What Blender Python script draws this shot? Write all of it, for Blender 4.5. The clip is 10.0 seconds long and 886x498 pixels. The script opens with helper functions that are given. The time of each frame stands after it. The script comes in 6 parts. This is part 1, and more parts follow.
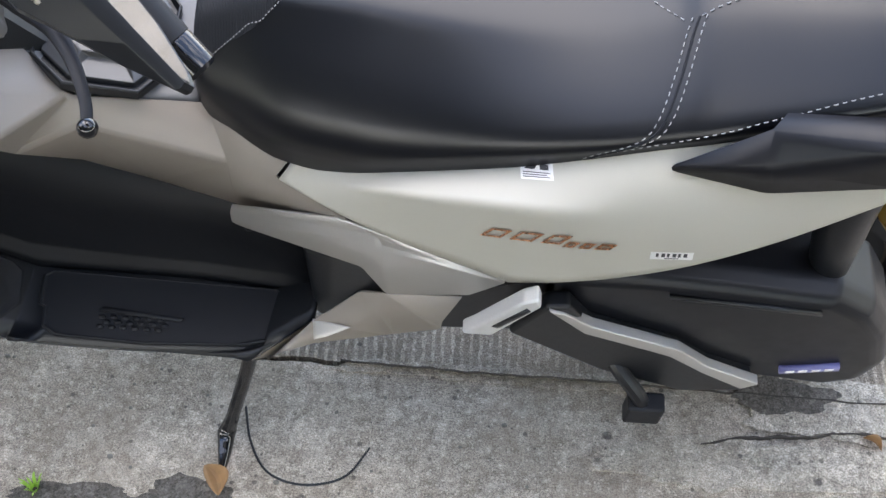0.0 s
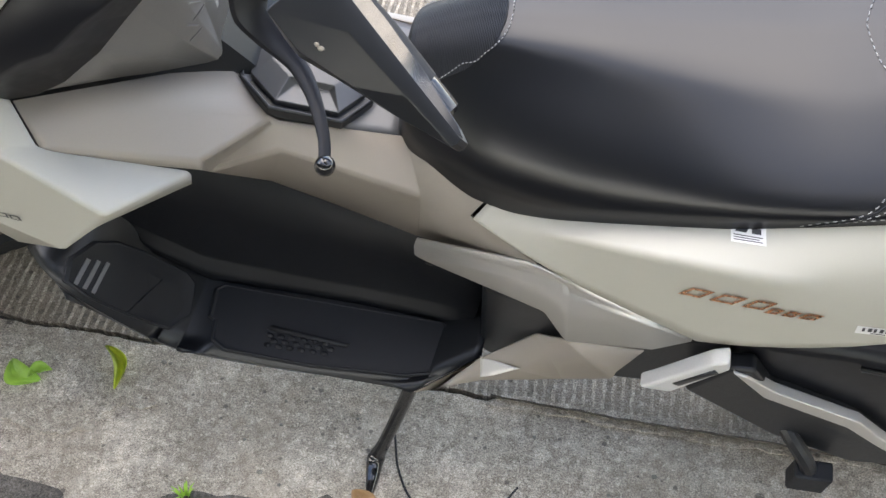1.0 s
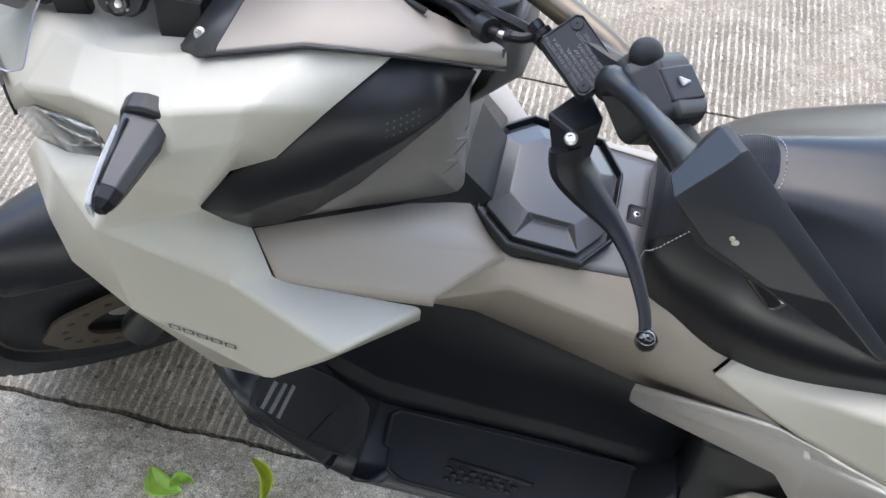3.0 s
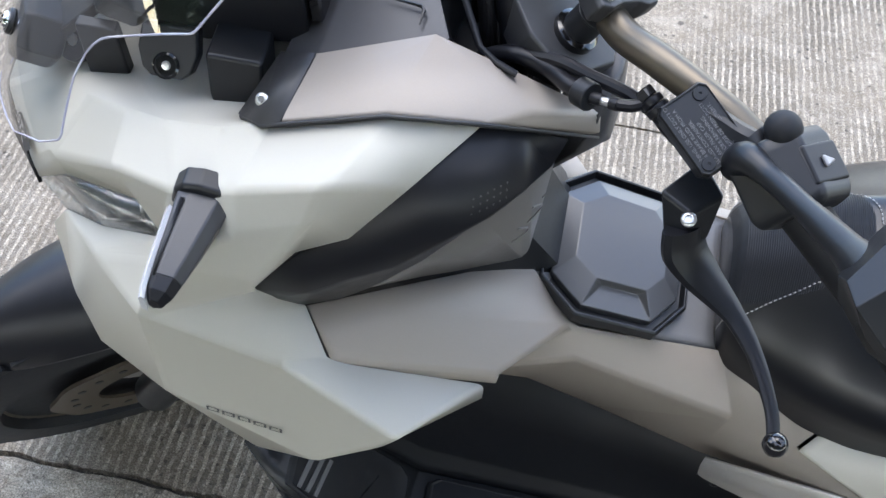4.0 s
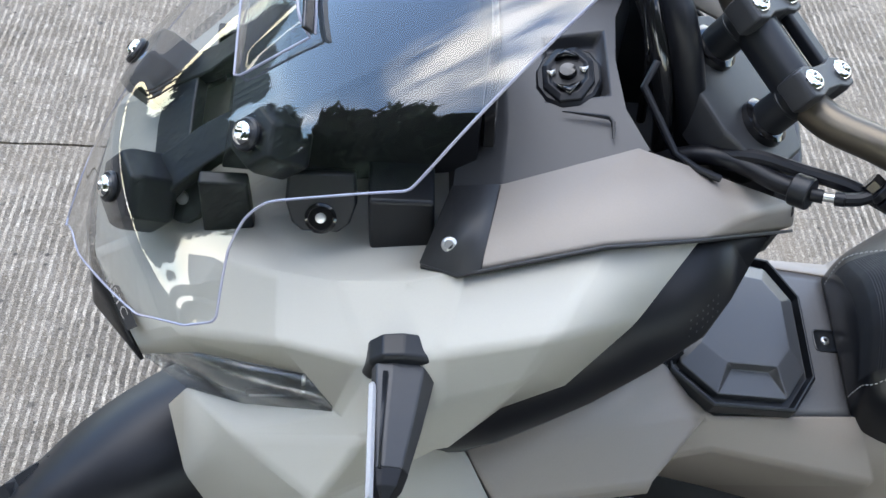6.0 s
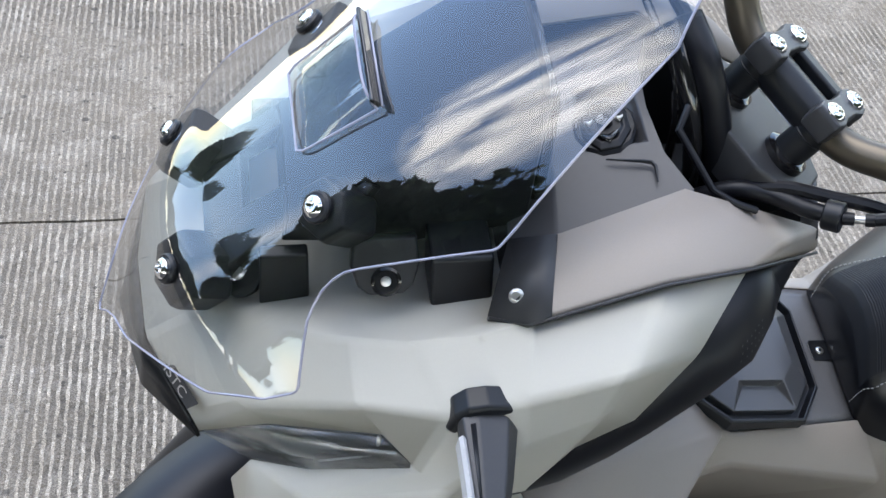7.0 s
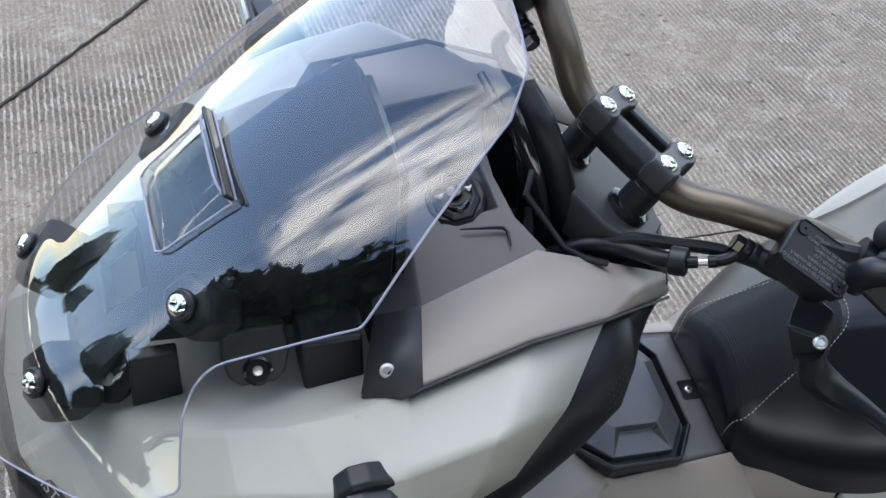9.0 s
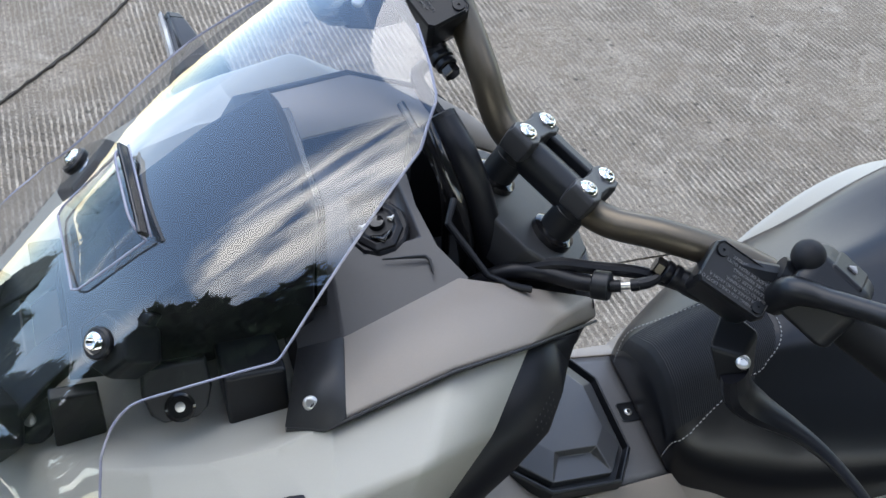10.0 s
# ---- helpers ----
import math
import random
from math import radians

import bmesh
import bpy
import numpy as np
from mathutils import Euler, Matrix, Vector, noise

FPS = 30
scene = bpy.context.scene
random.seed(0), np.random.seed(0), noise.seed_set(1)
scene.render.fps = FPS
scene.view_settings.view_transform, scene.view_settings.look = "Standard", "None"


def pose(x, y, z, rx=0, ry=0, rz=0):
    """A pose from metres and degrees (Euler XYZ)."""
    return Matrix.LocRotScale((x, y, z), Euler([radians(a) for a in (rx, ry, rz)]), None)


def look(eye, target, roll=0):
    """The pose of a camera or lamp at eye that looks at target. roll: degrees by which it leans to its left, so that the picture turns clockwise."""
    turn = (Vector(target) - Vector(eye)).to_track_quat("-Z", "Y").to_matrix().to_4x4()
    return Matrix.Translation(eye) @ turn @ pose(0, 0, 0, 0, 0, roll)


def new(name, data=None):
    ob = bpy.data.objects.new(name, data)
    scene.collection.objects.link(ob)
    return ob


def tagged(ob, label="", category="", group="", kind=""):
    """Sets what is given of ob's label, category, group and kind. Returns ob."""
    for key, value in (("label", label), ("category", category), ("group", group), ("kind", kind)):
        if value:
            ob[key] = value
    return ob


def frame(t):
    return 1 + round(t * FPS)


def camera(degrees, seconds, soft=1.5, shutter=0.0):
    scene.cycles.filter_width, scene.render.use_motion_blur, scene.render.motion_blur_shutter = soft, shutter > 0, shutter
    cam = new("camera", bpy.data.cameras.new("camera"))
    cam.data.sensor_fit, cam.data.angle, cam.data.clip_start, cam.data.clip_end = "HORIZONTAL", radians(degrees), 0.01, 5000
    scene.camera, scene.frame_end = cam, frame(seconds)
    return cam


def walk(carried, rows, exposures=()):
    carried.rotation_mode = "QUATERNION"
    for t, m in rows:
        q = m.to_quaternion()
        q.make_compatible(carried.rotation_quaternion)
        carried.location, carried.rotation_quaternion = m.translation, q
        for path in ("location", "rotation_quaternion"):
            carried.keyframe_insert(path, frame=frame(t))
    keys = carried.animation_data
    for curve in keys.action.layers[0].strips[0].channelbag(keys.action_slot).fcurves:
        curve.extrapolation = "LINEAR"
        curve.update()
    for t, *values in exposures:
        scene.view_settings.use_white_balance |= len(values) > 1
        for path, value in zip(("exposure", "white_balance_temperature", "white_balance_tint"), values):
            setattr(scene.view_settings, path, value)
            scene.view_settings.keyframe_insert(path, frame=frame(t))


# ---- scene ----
cam = camera(41.9, 10.0)
PATH = [
    (0, (0.2445, 0.2375, 1.4607), (0.2201, 1.2928, 0.0774), 2.4),
    (0.5, (0.1914, 0.2453, 1.4712), (0.094, 1.2972, 0.0887), 1.6),
    (1, (0.1279, 0.2584, 1.4694), (-0.0226, 1.3154, 0.0966), 1.6),
    (1.5, (0.0679, 0.2706, 1.4703), (-0.114, 1.3459, 0.1148), 2.0),
    (2, (0.0035, 0.2845, 1.4677), (-0.1897, 1.3833, 0.1331), 2.8),
    (2.5, (-0.0618, 0.2975, 1.4651), (-0.2514, 1.4138, 0.1436), 3.6),
    (4, (-0.2306, 0.4054, 1.4172), (-0.3515, 1.5556, 0.1183), 5.9),
    (4.5, (-0.281, 0.4507, 1.3972), (-0.3602, 1.6121, 0.1044), 6.1),
    (5, (-0.3297, 0.4742, 1.3929), (-0.3506, 1.6495, 0.1096), 6.3),
    (5.5, (-0.3959, 0.4889, 1.385), (-0.3463, 1.6774, 0.1148), 6.4),
    (6, (-0.4785, 0.4968, 1.3842), (-0.3584, 1.7008, 0.134), 6.3),
    (6.2, (-0.5116, 0.4968, 1.3885), (-0.3541, 1.7061, 0.147), 6.5),
    (7.3, (-0.6003, 0.4959, 1.4059), (-0.2819, 1.7296, 0.221), 6.1),
    (7.5, (-0.6029, 0.4942, 1.4077), (-0.2653, 1.7313, 0.2314), 6.0),
    (8, (-0.6029, 0.4889, 1.4111), (-0.2184, 1.7348, 0.2593), 5.7),
    (8.5, (-0.5968, 0.4846, 1.4164), (-0.1653, 1.7391, 0.2906), 5.4),
    (9, (-0.5829, 0.4811, 1.419), (-0.1131, 1.7417, 0.3158), 5.2),
    (9.5, (-0.5681, 0.4759, 1.4216), (-0.067, 1.7417, 0.3376), 5.1),
    (10, (-0.5551, 0.4724, 1.4233), (-0.0305, 1.7417, 0.3541), 5.0),
]
walk(cam, [(t, look(eye, target, roll)) for t, eye, target, roll in PATH],
     exposures=[(0, 2.30, 6950, 14), (1.5, 2.42, 7550, 13), (2.5, 2.32, 7150, 13), (4.5, 2.12, 6600, 11), (6, 1.86, 6500, 10), (7.5, 1.66, 6600, 11), (10, 1.37, 6550, 10)])

# ---- world and sun ----
world = bpy.data.worlds.new("sky")
scene.world = world
world.use_nodes = True
wn, wl = world.node_tree.nodes, world.node_tree.links
wn.clear()
sky = wn.new("ShaderNodeTexSky")
sky.sky_type, sky.sun_disc = "NISHITA", False
sky.sun_elevation, sky.sun_rotation = radians(64), radians(329)
sky.air_density, sky.dust_density, sky.ozone_density = 1.0, 0.1, 1.5
cloud_noise = wn.new("ShaderNodeTexNoise")
cloud_noise.inputs["Scale"].default_value, cloud_noise.inputs["Detail"].default_value = 2.6, 9.0
cloud_noise.inputs["Distortion"].default_value = 0.5
cloud_way, cloud_map = wn.new("ShaderNodeTexCoord"), wn.new("ShaderNodeMapping")
cloud_map.inputs["Rotation"].default_value = (0.0, 0.0, radians(25))
cloud_map.inputs["Scale"].default_value = (0.8, 2.6, 1.6)
wl.new(cloud_way.outputs["Generated"], cloud_map.inputs["Vector"])
wl.new(cloud_map.outputs["Vector"], cloud_noise.inputs["Vector"])
cloud_ramp = wn.new("ShaderNodeValToRGB")
cloud_ramp.color_ramp.elements[0].position, cloud_ramp.color_ramp.elements[1].position = 0.47, 0.71
cloud_mix = wn.new("ShaderNodeMix")
cloud_mix.data_type = "RGBA"
cloud_mix.inputs[7].default_value = (13.0, 13.0, 13.0, 1)
wback = wn.new("ShaderNodeBackground")
wback.inputs["Strength"].default_value = 0.15
wout = wn.new("ShaderNodeOutputWorld")
wl.new(cloud_noise.outputs["Fac"], cloud_ramp.inputs["Fac"])


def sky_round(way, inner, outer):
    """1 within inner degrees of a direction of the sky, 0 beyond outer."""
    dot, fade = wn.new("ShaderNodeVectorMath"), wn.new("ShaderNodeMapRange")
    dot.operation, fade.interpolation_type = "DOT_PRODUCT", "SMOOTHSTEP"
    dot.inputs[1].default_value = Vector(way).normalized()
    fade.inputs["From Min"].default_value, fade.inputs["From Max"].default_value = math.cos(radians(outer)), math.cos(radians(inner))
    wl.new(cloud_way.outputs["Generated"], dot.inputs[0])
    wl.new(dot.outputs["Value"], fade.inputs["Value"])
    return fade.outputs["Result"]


def sky_math(op, a, c):
    node = wn.new("ShaderNodeMath")
    node.operation = op
    for sock, v in zip(node.inputs, (a, c)):
        if isinstance(v, (int, float)):
            sock.default_value = v
        else:
            wl.new(v, sock)
    return node.outputs[0]


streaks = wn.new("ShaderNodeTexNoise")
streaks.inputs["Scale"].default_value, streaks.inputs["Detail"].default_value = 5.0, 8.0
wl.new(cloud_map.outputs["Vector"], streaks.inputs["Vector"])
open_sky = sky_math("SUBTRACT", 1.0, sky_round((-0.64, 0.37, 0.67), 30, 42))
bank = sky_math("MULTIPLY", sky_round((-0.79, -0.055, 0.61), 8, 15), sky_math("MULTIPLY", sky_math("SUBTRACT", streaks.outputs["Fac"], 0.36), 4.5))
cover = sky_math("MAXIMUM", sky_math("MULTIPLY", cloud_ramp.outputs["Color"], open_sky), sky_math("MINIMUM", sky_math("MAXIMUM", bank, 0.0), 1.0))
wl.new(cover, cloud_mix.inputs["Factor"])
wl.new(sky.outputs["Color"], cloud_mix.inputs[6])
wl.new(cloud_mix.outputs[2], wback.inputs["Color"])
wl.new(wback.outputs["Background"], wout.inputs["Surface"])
sun = new("sun", bpy.data.lights.new("sun", "SUN"))
sun.data.energy, sun.data.angle, sun.data.color = 0.75, radians(52), (1.0, 0.96, 0.9)
sun.matrix_world = look((-2.0, 2.8, 8.0), (0, 0, 0))

# ---- materials ----


def material(name, colour, rough=0.5, metal=0.0, coat=0.0, var=0.06, scale=40.0, bump=0.0, bump_scale=300.0, big=3.0, spec=0.5):
    """A surface with two scales of variation in colour and gloss and a fine relief."""
    m = bpy.data.materials.new(name)
    m.use_nodes = True
    n, l = m.node_tree.nodes, m.node_tree.links
    b = n["Principled BSDF"]
    b.inputs["Metallic"].default_value = metal
    b.inputs["Coat Weight"].default_value = coat
    b.inputs["Coat Roughness"].default_value = 0.12
    b.inputs["Specular IOR Level"].default_value = spec
    tc = n.new("ShaderNodeTexCoord")
    fine, broad = n.new("ShaderNodeTexNoise"), n.new("ShaderNodeTexNoise")
    fine.inputs["Scale"].default_value, fine.inputs["Detail"].default_value = scale, 6
    broad.inputs["Scale"].default_value, broad.inputs["Detail"].default_value = big, 4
    add = n.new("ShaderNodeMath")
    add.operation = "ADD"
    for tex in (fine, broad):
        l.new(tc.outputs["Object"], tex.inputs["Vector"])
    l.new(fine.outputs["Fac"], add.inputs[0])
    l.new(broad.outputs["Fac"], add.inputs[1])
    shade = n.new("ShaderNodeMapRange")
    shade.inputs["From Min"].default_value, shade.inputs["From Max"].default_value = 0.6, 1.4
    shade.inputs["To Min"].default_value, shade.inputs["To Max"].default_value = 1 - var, 1 + var
    l.new(add.outputs[0], shade.inputs["Value"])
    mul = n.new("ShaderNodeMix")
    mul.data_type, mul.blend_type = "RGBA", "MULTIPLY"
    mul.inputs["Factor"].default_value = 1.0
    mul.inputs[6].default_value = (*colour, 1)
    l.new(shade.outputs["Result"], mul.inputs[7])
    l.new(mul.outputs[2], b.inputs["Base Color"])
    gloss = n.new("ShaderNodeMapRange")
    gloss.inputs["From Min"].default_value, gloss.inputs["From Max"].default_value = 0.6, 1.4
    gloss.inputs["To Min"].default_value, gloss.inputs["To Max"].default_value = rough * 0.88, rough * 1.12
    l.new(add.outputs[0], gloss.inputs["Value"])
    l.new(gloss.outputs["Result"], b.inputs["Roughness"])
    if bump:
        tex, bn = n.new("ShaderNodeTexNoise"), n.new("ShaderNodeBump")
        tex.inputs["Scale"].default_value, tex.inputs["Detail"].default_value = bump_scale, 3
        l.new(tc.outputs["Object"], tex.inputs["Vector"])
        bn.inputs["Strength"].default_value, bn.inputs["Distance"].default_value = bump, 0.001
        l.new(tex.outputs["Fac"], bn.inputs["Height"])
        l.new(bn.outputs["Normal"], b.inputs["Normal"])
    return m


WHITE = material("pearl_white_paint", (0.43, 0.418, 0.366), 0.52, 0.02, 0.0, 0.025, 900, 0.02, 2500, spec=0.2)
GREY = material("grey_brown_metallic_paint", (0.27, 0.24, 0.21), 0.48, 0.1, 0.0, 0.05, 900, 0.03, 2500, spec=0.35)
DARK = material("dark_grey_plastic", (0.026, 0.027, 0.030), 0.46, 0.0, 0.0, 0.08, 300, 0.05, 2600)
BLACK = material("black_plastic", (0.0062, 0.0073, 0.0095), 0.38, 0.0, 0.0, 0.12, 200, 0.04, 2600, spec=0.42)
GLOSS = material("glossy_black_plastic", (0.008, 0.008, 0.009), 0.08, 0.0, 0.3, 0.1, 60)
RUBBER = material("black_rubber", (0.0085, 0.0095, 0.0122), 0.62, 0.0, 0.0, 0.2, 120, 0.08, 1500, spec=0.3)
VINYL = material("black_seat_vinyl", (0.003, 0.0037, 0.0058), 0.31, 0.0, 0.0, 0.06, 250, 0.012, 2600, spec=0.44)
TUNNEL = material("tunnel_grey_plastic", (0.10, 0.099, 0.10), 0.4, 0.0, 0.0, 0.06, 300, 0.03, 2600)
SILVER = material("silver_paint", (0.5, 0.485, 0.46), 0.38, 0.6, 0.0, 0.05, 700, 0.03, 2000)
ALLOY = material("bare_alloy", (0.6, 0.6, 0.59), 0.32, 0.9, 0.0, 0.08, 500, 0.05, 900)
SATIN = material("satin_black_plastic", (0.0055, 0.006, 0.0085), 0.40, 0.0, 0.0, 0.04, 60, spec=0.32)
CLAMP = material("satin_grey_casting", (0.04, 0.041, 0.044), 0.4, 0.3, 0.0, 0.08, 300, 0.05, 2000)
CHROME = material("chrome", (0.78, 0.78, 0.77), 0.08, 1.0, 0.0, 0.03, 200)
BRONZE = material("bronze_bar_paint", (0.12, 0.102, 0.078), 0.36, 0.75, 0.0, 0.06, 600, 0.05, 1500)
COPPER = material("copper_emblem", (0.55, 0.26, 0.13), 0.28, 0.8, 0.2, 0.06, 300)
THREAD = material("white_thread", (0.3, 0.3, 0.3), 0.8, 0.0, 0.0, 0.1, 400)
PAPER = material("white_label_film", (0.75, 0.75, 0.74), 0.45, 0.0, 0.0, 0.03, 300)
INK = material("dark_print", (0.03, 0.03, 0.035), 0.5)
PURPLE = material("purple_print", (0.17, 0.17, 0.36), 0.35)
GOLD = material("gold_anodised", (0.6, 0.38, 0.1), 0.35, 0.7)
LEAF = material("green_leaf", (0.24, 0.42, 0.05), 0.45, 0.0, 0.0, 0.3, 60, 0.2, 300)
DRY = material("dry_leaf", (0.3, 0.17, 0.07), 0.7, 0.0, 0.0, 0.3, 80, 0.3, 300)
FOLIAGE = material("tree_foliage", (0.09, 0.12, 0.07), 0.6, 0.0, 0.0, 0.4, 4)
BARK = material("tree_bark", (0.12, 0.09, 0.065), 0.85, 0.0, 0.0, 0.3, 20, 0.5, 60)


def glass(name, tint, rough=0.0):
    """Thin clear plastic: lets light through and mirrors by its angle."""
    m = bpy.data.materials.new(name)
    m.use_nodes = True
    n, l = m.node_tree.nodes, m.node_tree.links
    n.clear()
    clear, gl, lw, mix, out = (n.new("ShaderNode" + k) for k in ("BsdfTransparent", "BsdfGlossy", "LayerWeight", "MixShader", "OutputMaterial"))
    clear.inputs["Color"].default_value = (*tint, 1)
    gl.inputs["Roughness"].default_value = rough
    lw.inputs["Blend"].default_value = 0.5
    power, gain = n.new("ShaderNodeMath"), n.new("ShaderNodeMath")
    power.operation, gain.operation = "POWER", "MULTIPLY_ADD"
    power.inputs[1].default_value = 3.0
    gain.inputs[1].default_value, gain.inputs[2].default_value = 0.9, 0.13
    l.new(lw.outputs["Facing"], power.inputs[0])
    l.new(power.outputs[0], gain.inputs[0])
    l.new(gain.outputs[0], mix.inputs["Fac"])
    l.new(clear.outputs["BSDF"], mix.inputs[1])
    l.new(gl.outputs["BSDF"], mix.inputs[2])
    l.new(mix.outputs["Shader"], out.inputs["Surface"])
    return m


CLEAR = glass("clear_windscreen", (0.85, 0.87, 0.885), 0.012)
LENS = glass("headlight_lens", (0.9, 0.92, 0.93), 0.22)

# ---- building helpers ----
from mathutils.bvhtree import BVHTree

K = 0.87  # drawing units of the scooter to metres
LEAN = 11.0
scooter = new("motor_scooter")
scooter.matrix_world = pose(0, 1.469 * K, 0, LEAN, 0, 0)
tagged(scooter, "pearl white and dark grey adventure scooter parked on its side stand", "scooter")

RAKE = radians(26.5)
AXIS = Vector((math.sin(RAKE), 0, math.cos(RAKE)))
TURN_POINT = Vector((-0.253, -0.003, 1.126))
STEER = Matrix.Translation(TURN_POINT) @ Matrix.Rotation(radians(36), 4, AXIS) @ Matrix.Rotation(RAKE, 4, "Y")


def finish(name, bm, mat, parent, label="", matrix=None, smooth=True, bevel=0.0, segs=3, angle=14, solid=0.0, sub=0, scale=K):
    """Links a bmesh as one mesh object under a thing or a part."""
    if matrix is not None:
        bm.transform(matrix)
    bmesh.ops.recalc_face_normals(bm, faces=bm.faces)
    bmesh.ops.scale(bm, vec=(scale, scale, scale), verts=bm.verts)
    for e in bm.edges:
        e.smooth = e.calc_face_angle(0.0) < radians(32)
    me = bpy.data.meshes.new(name)
    bm.to_mesh(me)
    bm.free()
    for p in me.polygons:
        p.use_smooth = smooth
    me.materials.append(mat)
    ob = new(name, me)
    if parent is not None:
        ob.parent = parent
    if label:
        ob["label"] = label
    if solid:
        md = ob.modifiers.new("thickness", "SOLIDIFY")
        md.thickness, md.offset = solid, -1
    if bevel:
        md = ob.modifiers.new("bevel", "BEVEL")
        md.width, md.segments, md.limit_method, md.angle_limit = bevel, segs, "ANGLE", radians(angle)
        md.harden_normals = True
    if sub:
        md = ob.modifiers.new("round", "SUBSURF")
        md.levels = md.render_levels = sub
    return ob


def mir(p):
    return (p[0], -p[1], p[2])


def shell(name, pts, faces, mat, parent=None, label="", both=False, right=False, out=(0, -1, 0.4), creases="", sharp=1.0, sub=3, solid=0.003, rim=1.0, facet=0.0, base=0.0, lift=0.0):
    """A moulded panel from named corners: rounded between its creases. both: with its mirror image in one mesh; right: the mirror image alone."""
    bm = bmesh.new()
    made = {}

    def place(c, s):
        """A corner's place; lift: the slope by which the far half rises."""
        return round(c[0], 4), round(c[1] * s, 4) + 0.0, round(c[2] + (abs(c[1]) * lift if s < 0 else 0), 4)

    for s in (1, -1) if both else ((-1,) if right else (1,)):
        for f in faces:
            row = []
            for k in f:
                c = pts[k]
                key = place(c, s)
                if key not in made:
                    made[key] = bm.verts.new(key)
                row.append(made[key])
            if len(set(row)) > 2:
                bm.faces.new(row)
    bmesh.ops.recalc_face_normals(bm, faces=bm.faces)
    way = sum(f.normal.dot(Vector((out[0], out[1] * (1 if f.calc_center_median().y < 0 else -1), out[2]))) * f.calc_area() for f in bm.faces)
    if way < 0:
        bmesh.ops.reverse_faces(bm, faces=bm.faces)
    layer = bm.edges.layers.float.new("bevel_weight_edge" if facet else "crease_edge")
    for e in bm.edges if not facet else ():
        e[layer] = rim if e.is_boundary else base
    for line in creases.split(";"):
        names = line.replace("~", " ").split()
        weight = (0.0 if facet else 0.55) if "~" in line else sharp
        for i, j in zip(names, names[1:]):
            for s in (1, -1):
                ends = [made.get(place(pts[k], s)) for k in (i, j)]
                e = bm.edges.get(ends) if None not in ends else None
                if e is not None:
                    e[layer] = weight
    tips = bm.verts.layers.float.new("crease_vert")
    for v in bm.verts:
        rims = [e for e in v.link_edges if e.is_boundary]
        if len(rims) == 2:
            a, b = (e.other_vert(v).co - v.co for e in rims)
            v[tips] = 1.0 if math.degrees(a.angle(b)) < 143 else 0.0
    bmesh.ops.scale(bm, vec=(K, K, K), verts=bm.verts)
    me = bpy.data.meshes.new(name)
    bm.to_mesh(me)
    bm.free()
    for p in me.polygons:
        p.use_smooth = True
    me.materials.append(mat)
    ob = new(name, me)
    ob.parent = parent or scooter
    if label:
        ob["label"] = label
    if facet:
        md = ob.modifiers.new("edges", "BEVEL")
        md.width, md.segments, md.limit_method = facet, 4, "WEIGHT"
        md = ob.modifiers.new("flats", "WEIGHTED_NORMAL")
        md.weight, md.keep_sharp = 60, False
    else:
        md = ob.modifiers.new("round", "SUBSURF")
        md.levels = md.render_levels = sub
    if solid:
        md = ob.modifiers.new("thickness", "SOLIDIFY")
        md.thickness, md.offset = solid, -1
        md.edge_crease_rim = 1.0
    return ob


def smooth_path(points, n=8):
    """Catmull-Rom through the points."""
    ps = [Vector(p) for p in points]
    ps = [ps[0] * 2 - ps[1]] + ps + [ps[-1] * 2 - ps[-2]]
    out = []
    for i in range(1, len(ps) - 2):
        a, b, c, d = ps[i - 1:i + 3]
        for j in range(n):
            t = j / n
            out.append(0.5 * (2 * b + (c - a) * t + (2 * a - 5 * b + 4 * c - d) * t * t + (3 * b - a - 3 * c + d) * t ** 3))
    return out + [ps[-2]]


def tube_bm(points, radius, sides=10, n=8, straight=False, flat=1.0):
    """A round bar along a path; radius: one number or one for each point given."""
    path = [Vector(p) for p in points] if straight else smooth_path(points, n)
    radii = [radius] * len(path) if isinstance(radius, (int, float)) else [float(np.interp(i / (len(path) - 1), np.linspace(0, 1, len(radius)), radius)) for i in range(len(path))]
    bm, rings, side = bmesh.new(), [], None
    for i, p in enumerate(path):
        d = (path[min(i + 1, len(path) - 1)] - path[max(i - 1, 0)]).normalized()
        if side is None:
            side = d.orthogonal().normalized()
        side = (side - d * side.dot(d)).normalized()
        up = d.cross(side)
        rings.append([bm.verts.new(p + (side * math.cos(a) + up * math.sin(a) * flat) * radii[i]) for a in (2 * math.pi * k / sides for k in range(sides))])
    for a, b in zip(rings, rings[1:]):
        for k in range(sides):
            bm.faces.new((a[k], a[(k + 1) % sides], b[(k + 1) % sides], b[k]))
    bm.faces.new(rings[0][::-1])
    bm.faces.new(rings[-1])
    return bm


def tube(name, points, radius, mat, parent=None, label="", matrix=None, **kw):
    return finish(name, tube_bm(points, radius, **kw), mat, parent or scooter, label, matrix)


def loft_bm(rings, closed=True, caps=True):
    bm = bmesh.new()
    vs = [[bm.verts.new(p) for p in r] for r in rings]
    m = len(vs[0])
    for a, b in zip(vs, vs[1:]):
        for k in range(m if closed else m - 1):
            bm.faces.new((a[k], a[(k + 1) % m], b[(k + 1) % m], b[k]))
    if caps and closed:
        bm.faces.new(vs[0][::-1])
        bm.faces.new(vs[-1])
    return bm


def prism_bm(outline, z0, z1):
    """An outline in x and y drawn up from z0 to z1."""
    return loft_bm([[(x, y, z0) for x, y in outline], [(x, y, z1) for x, y in outline]])


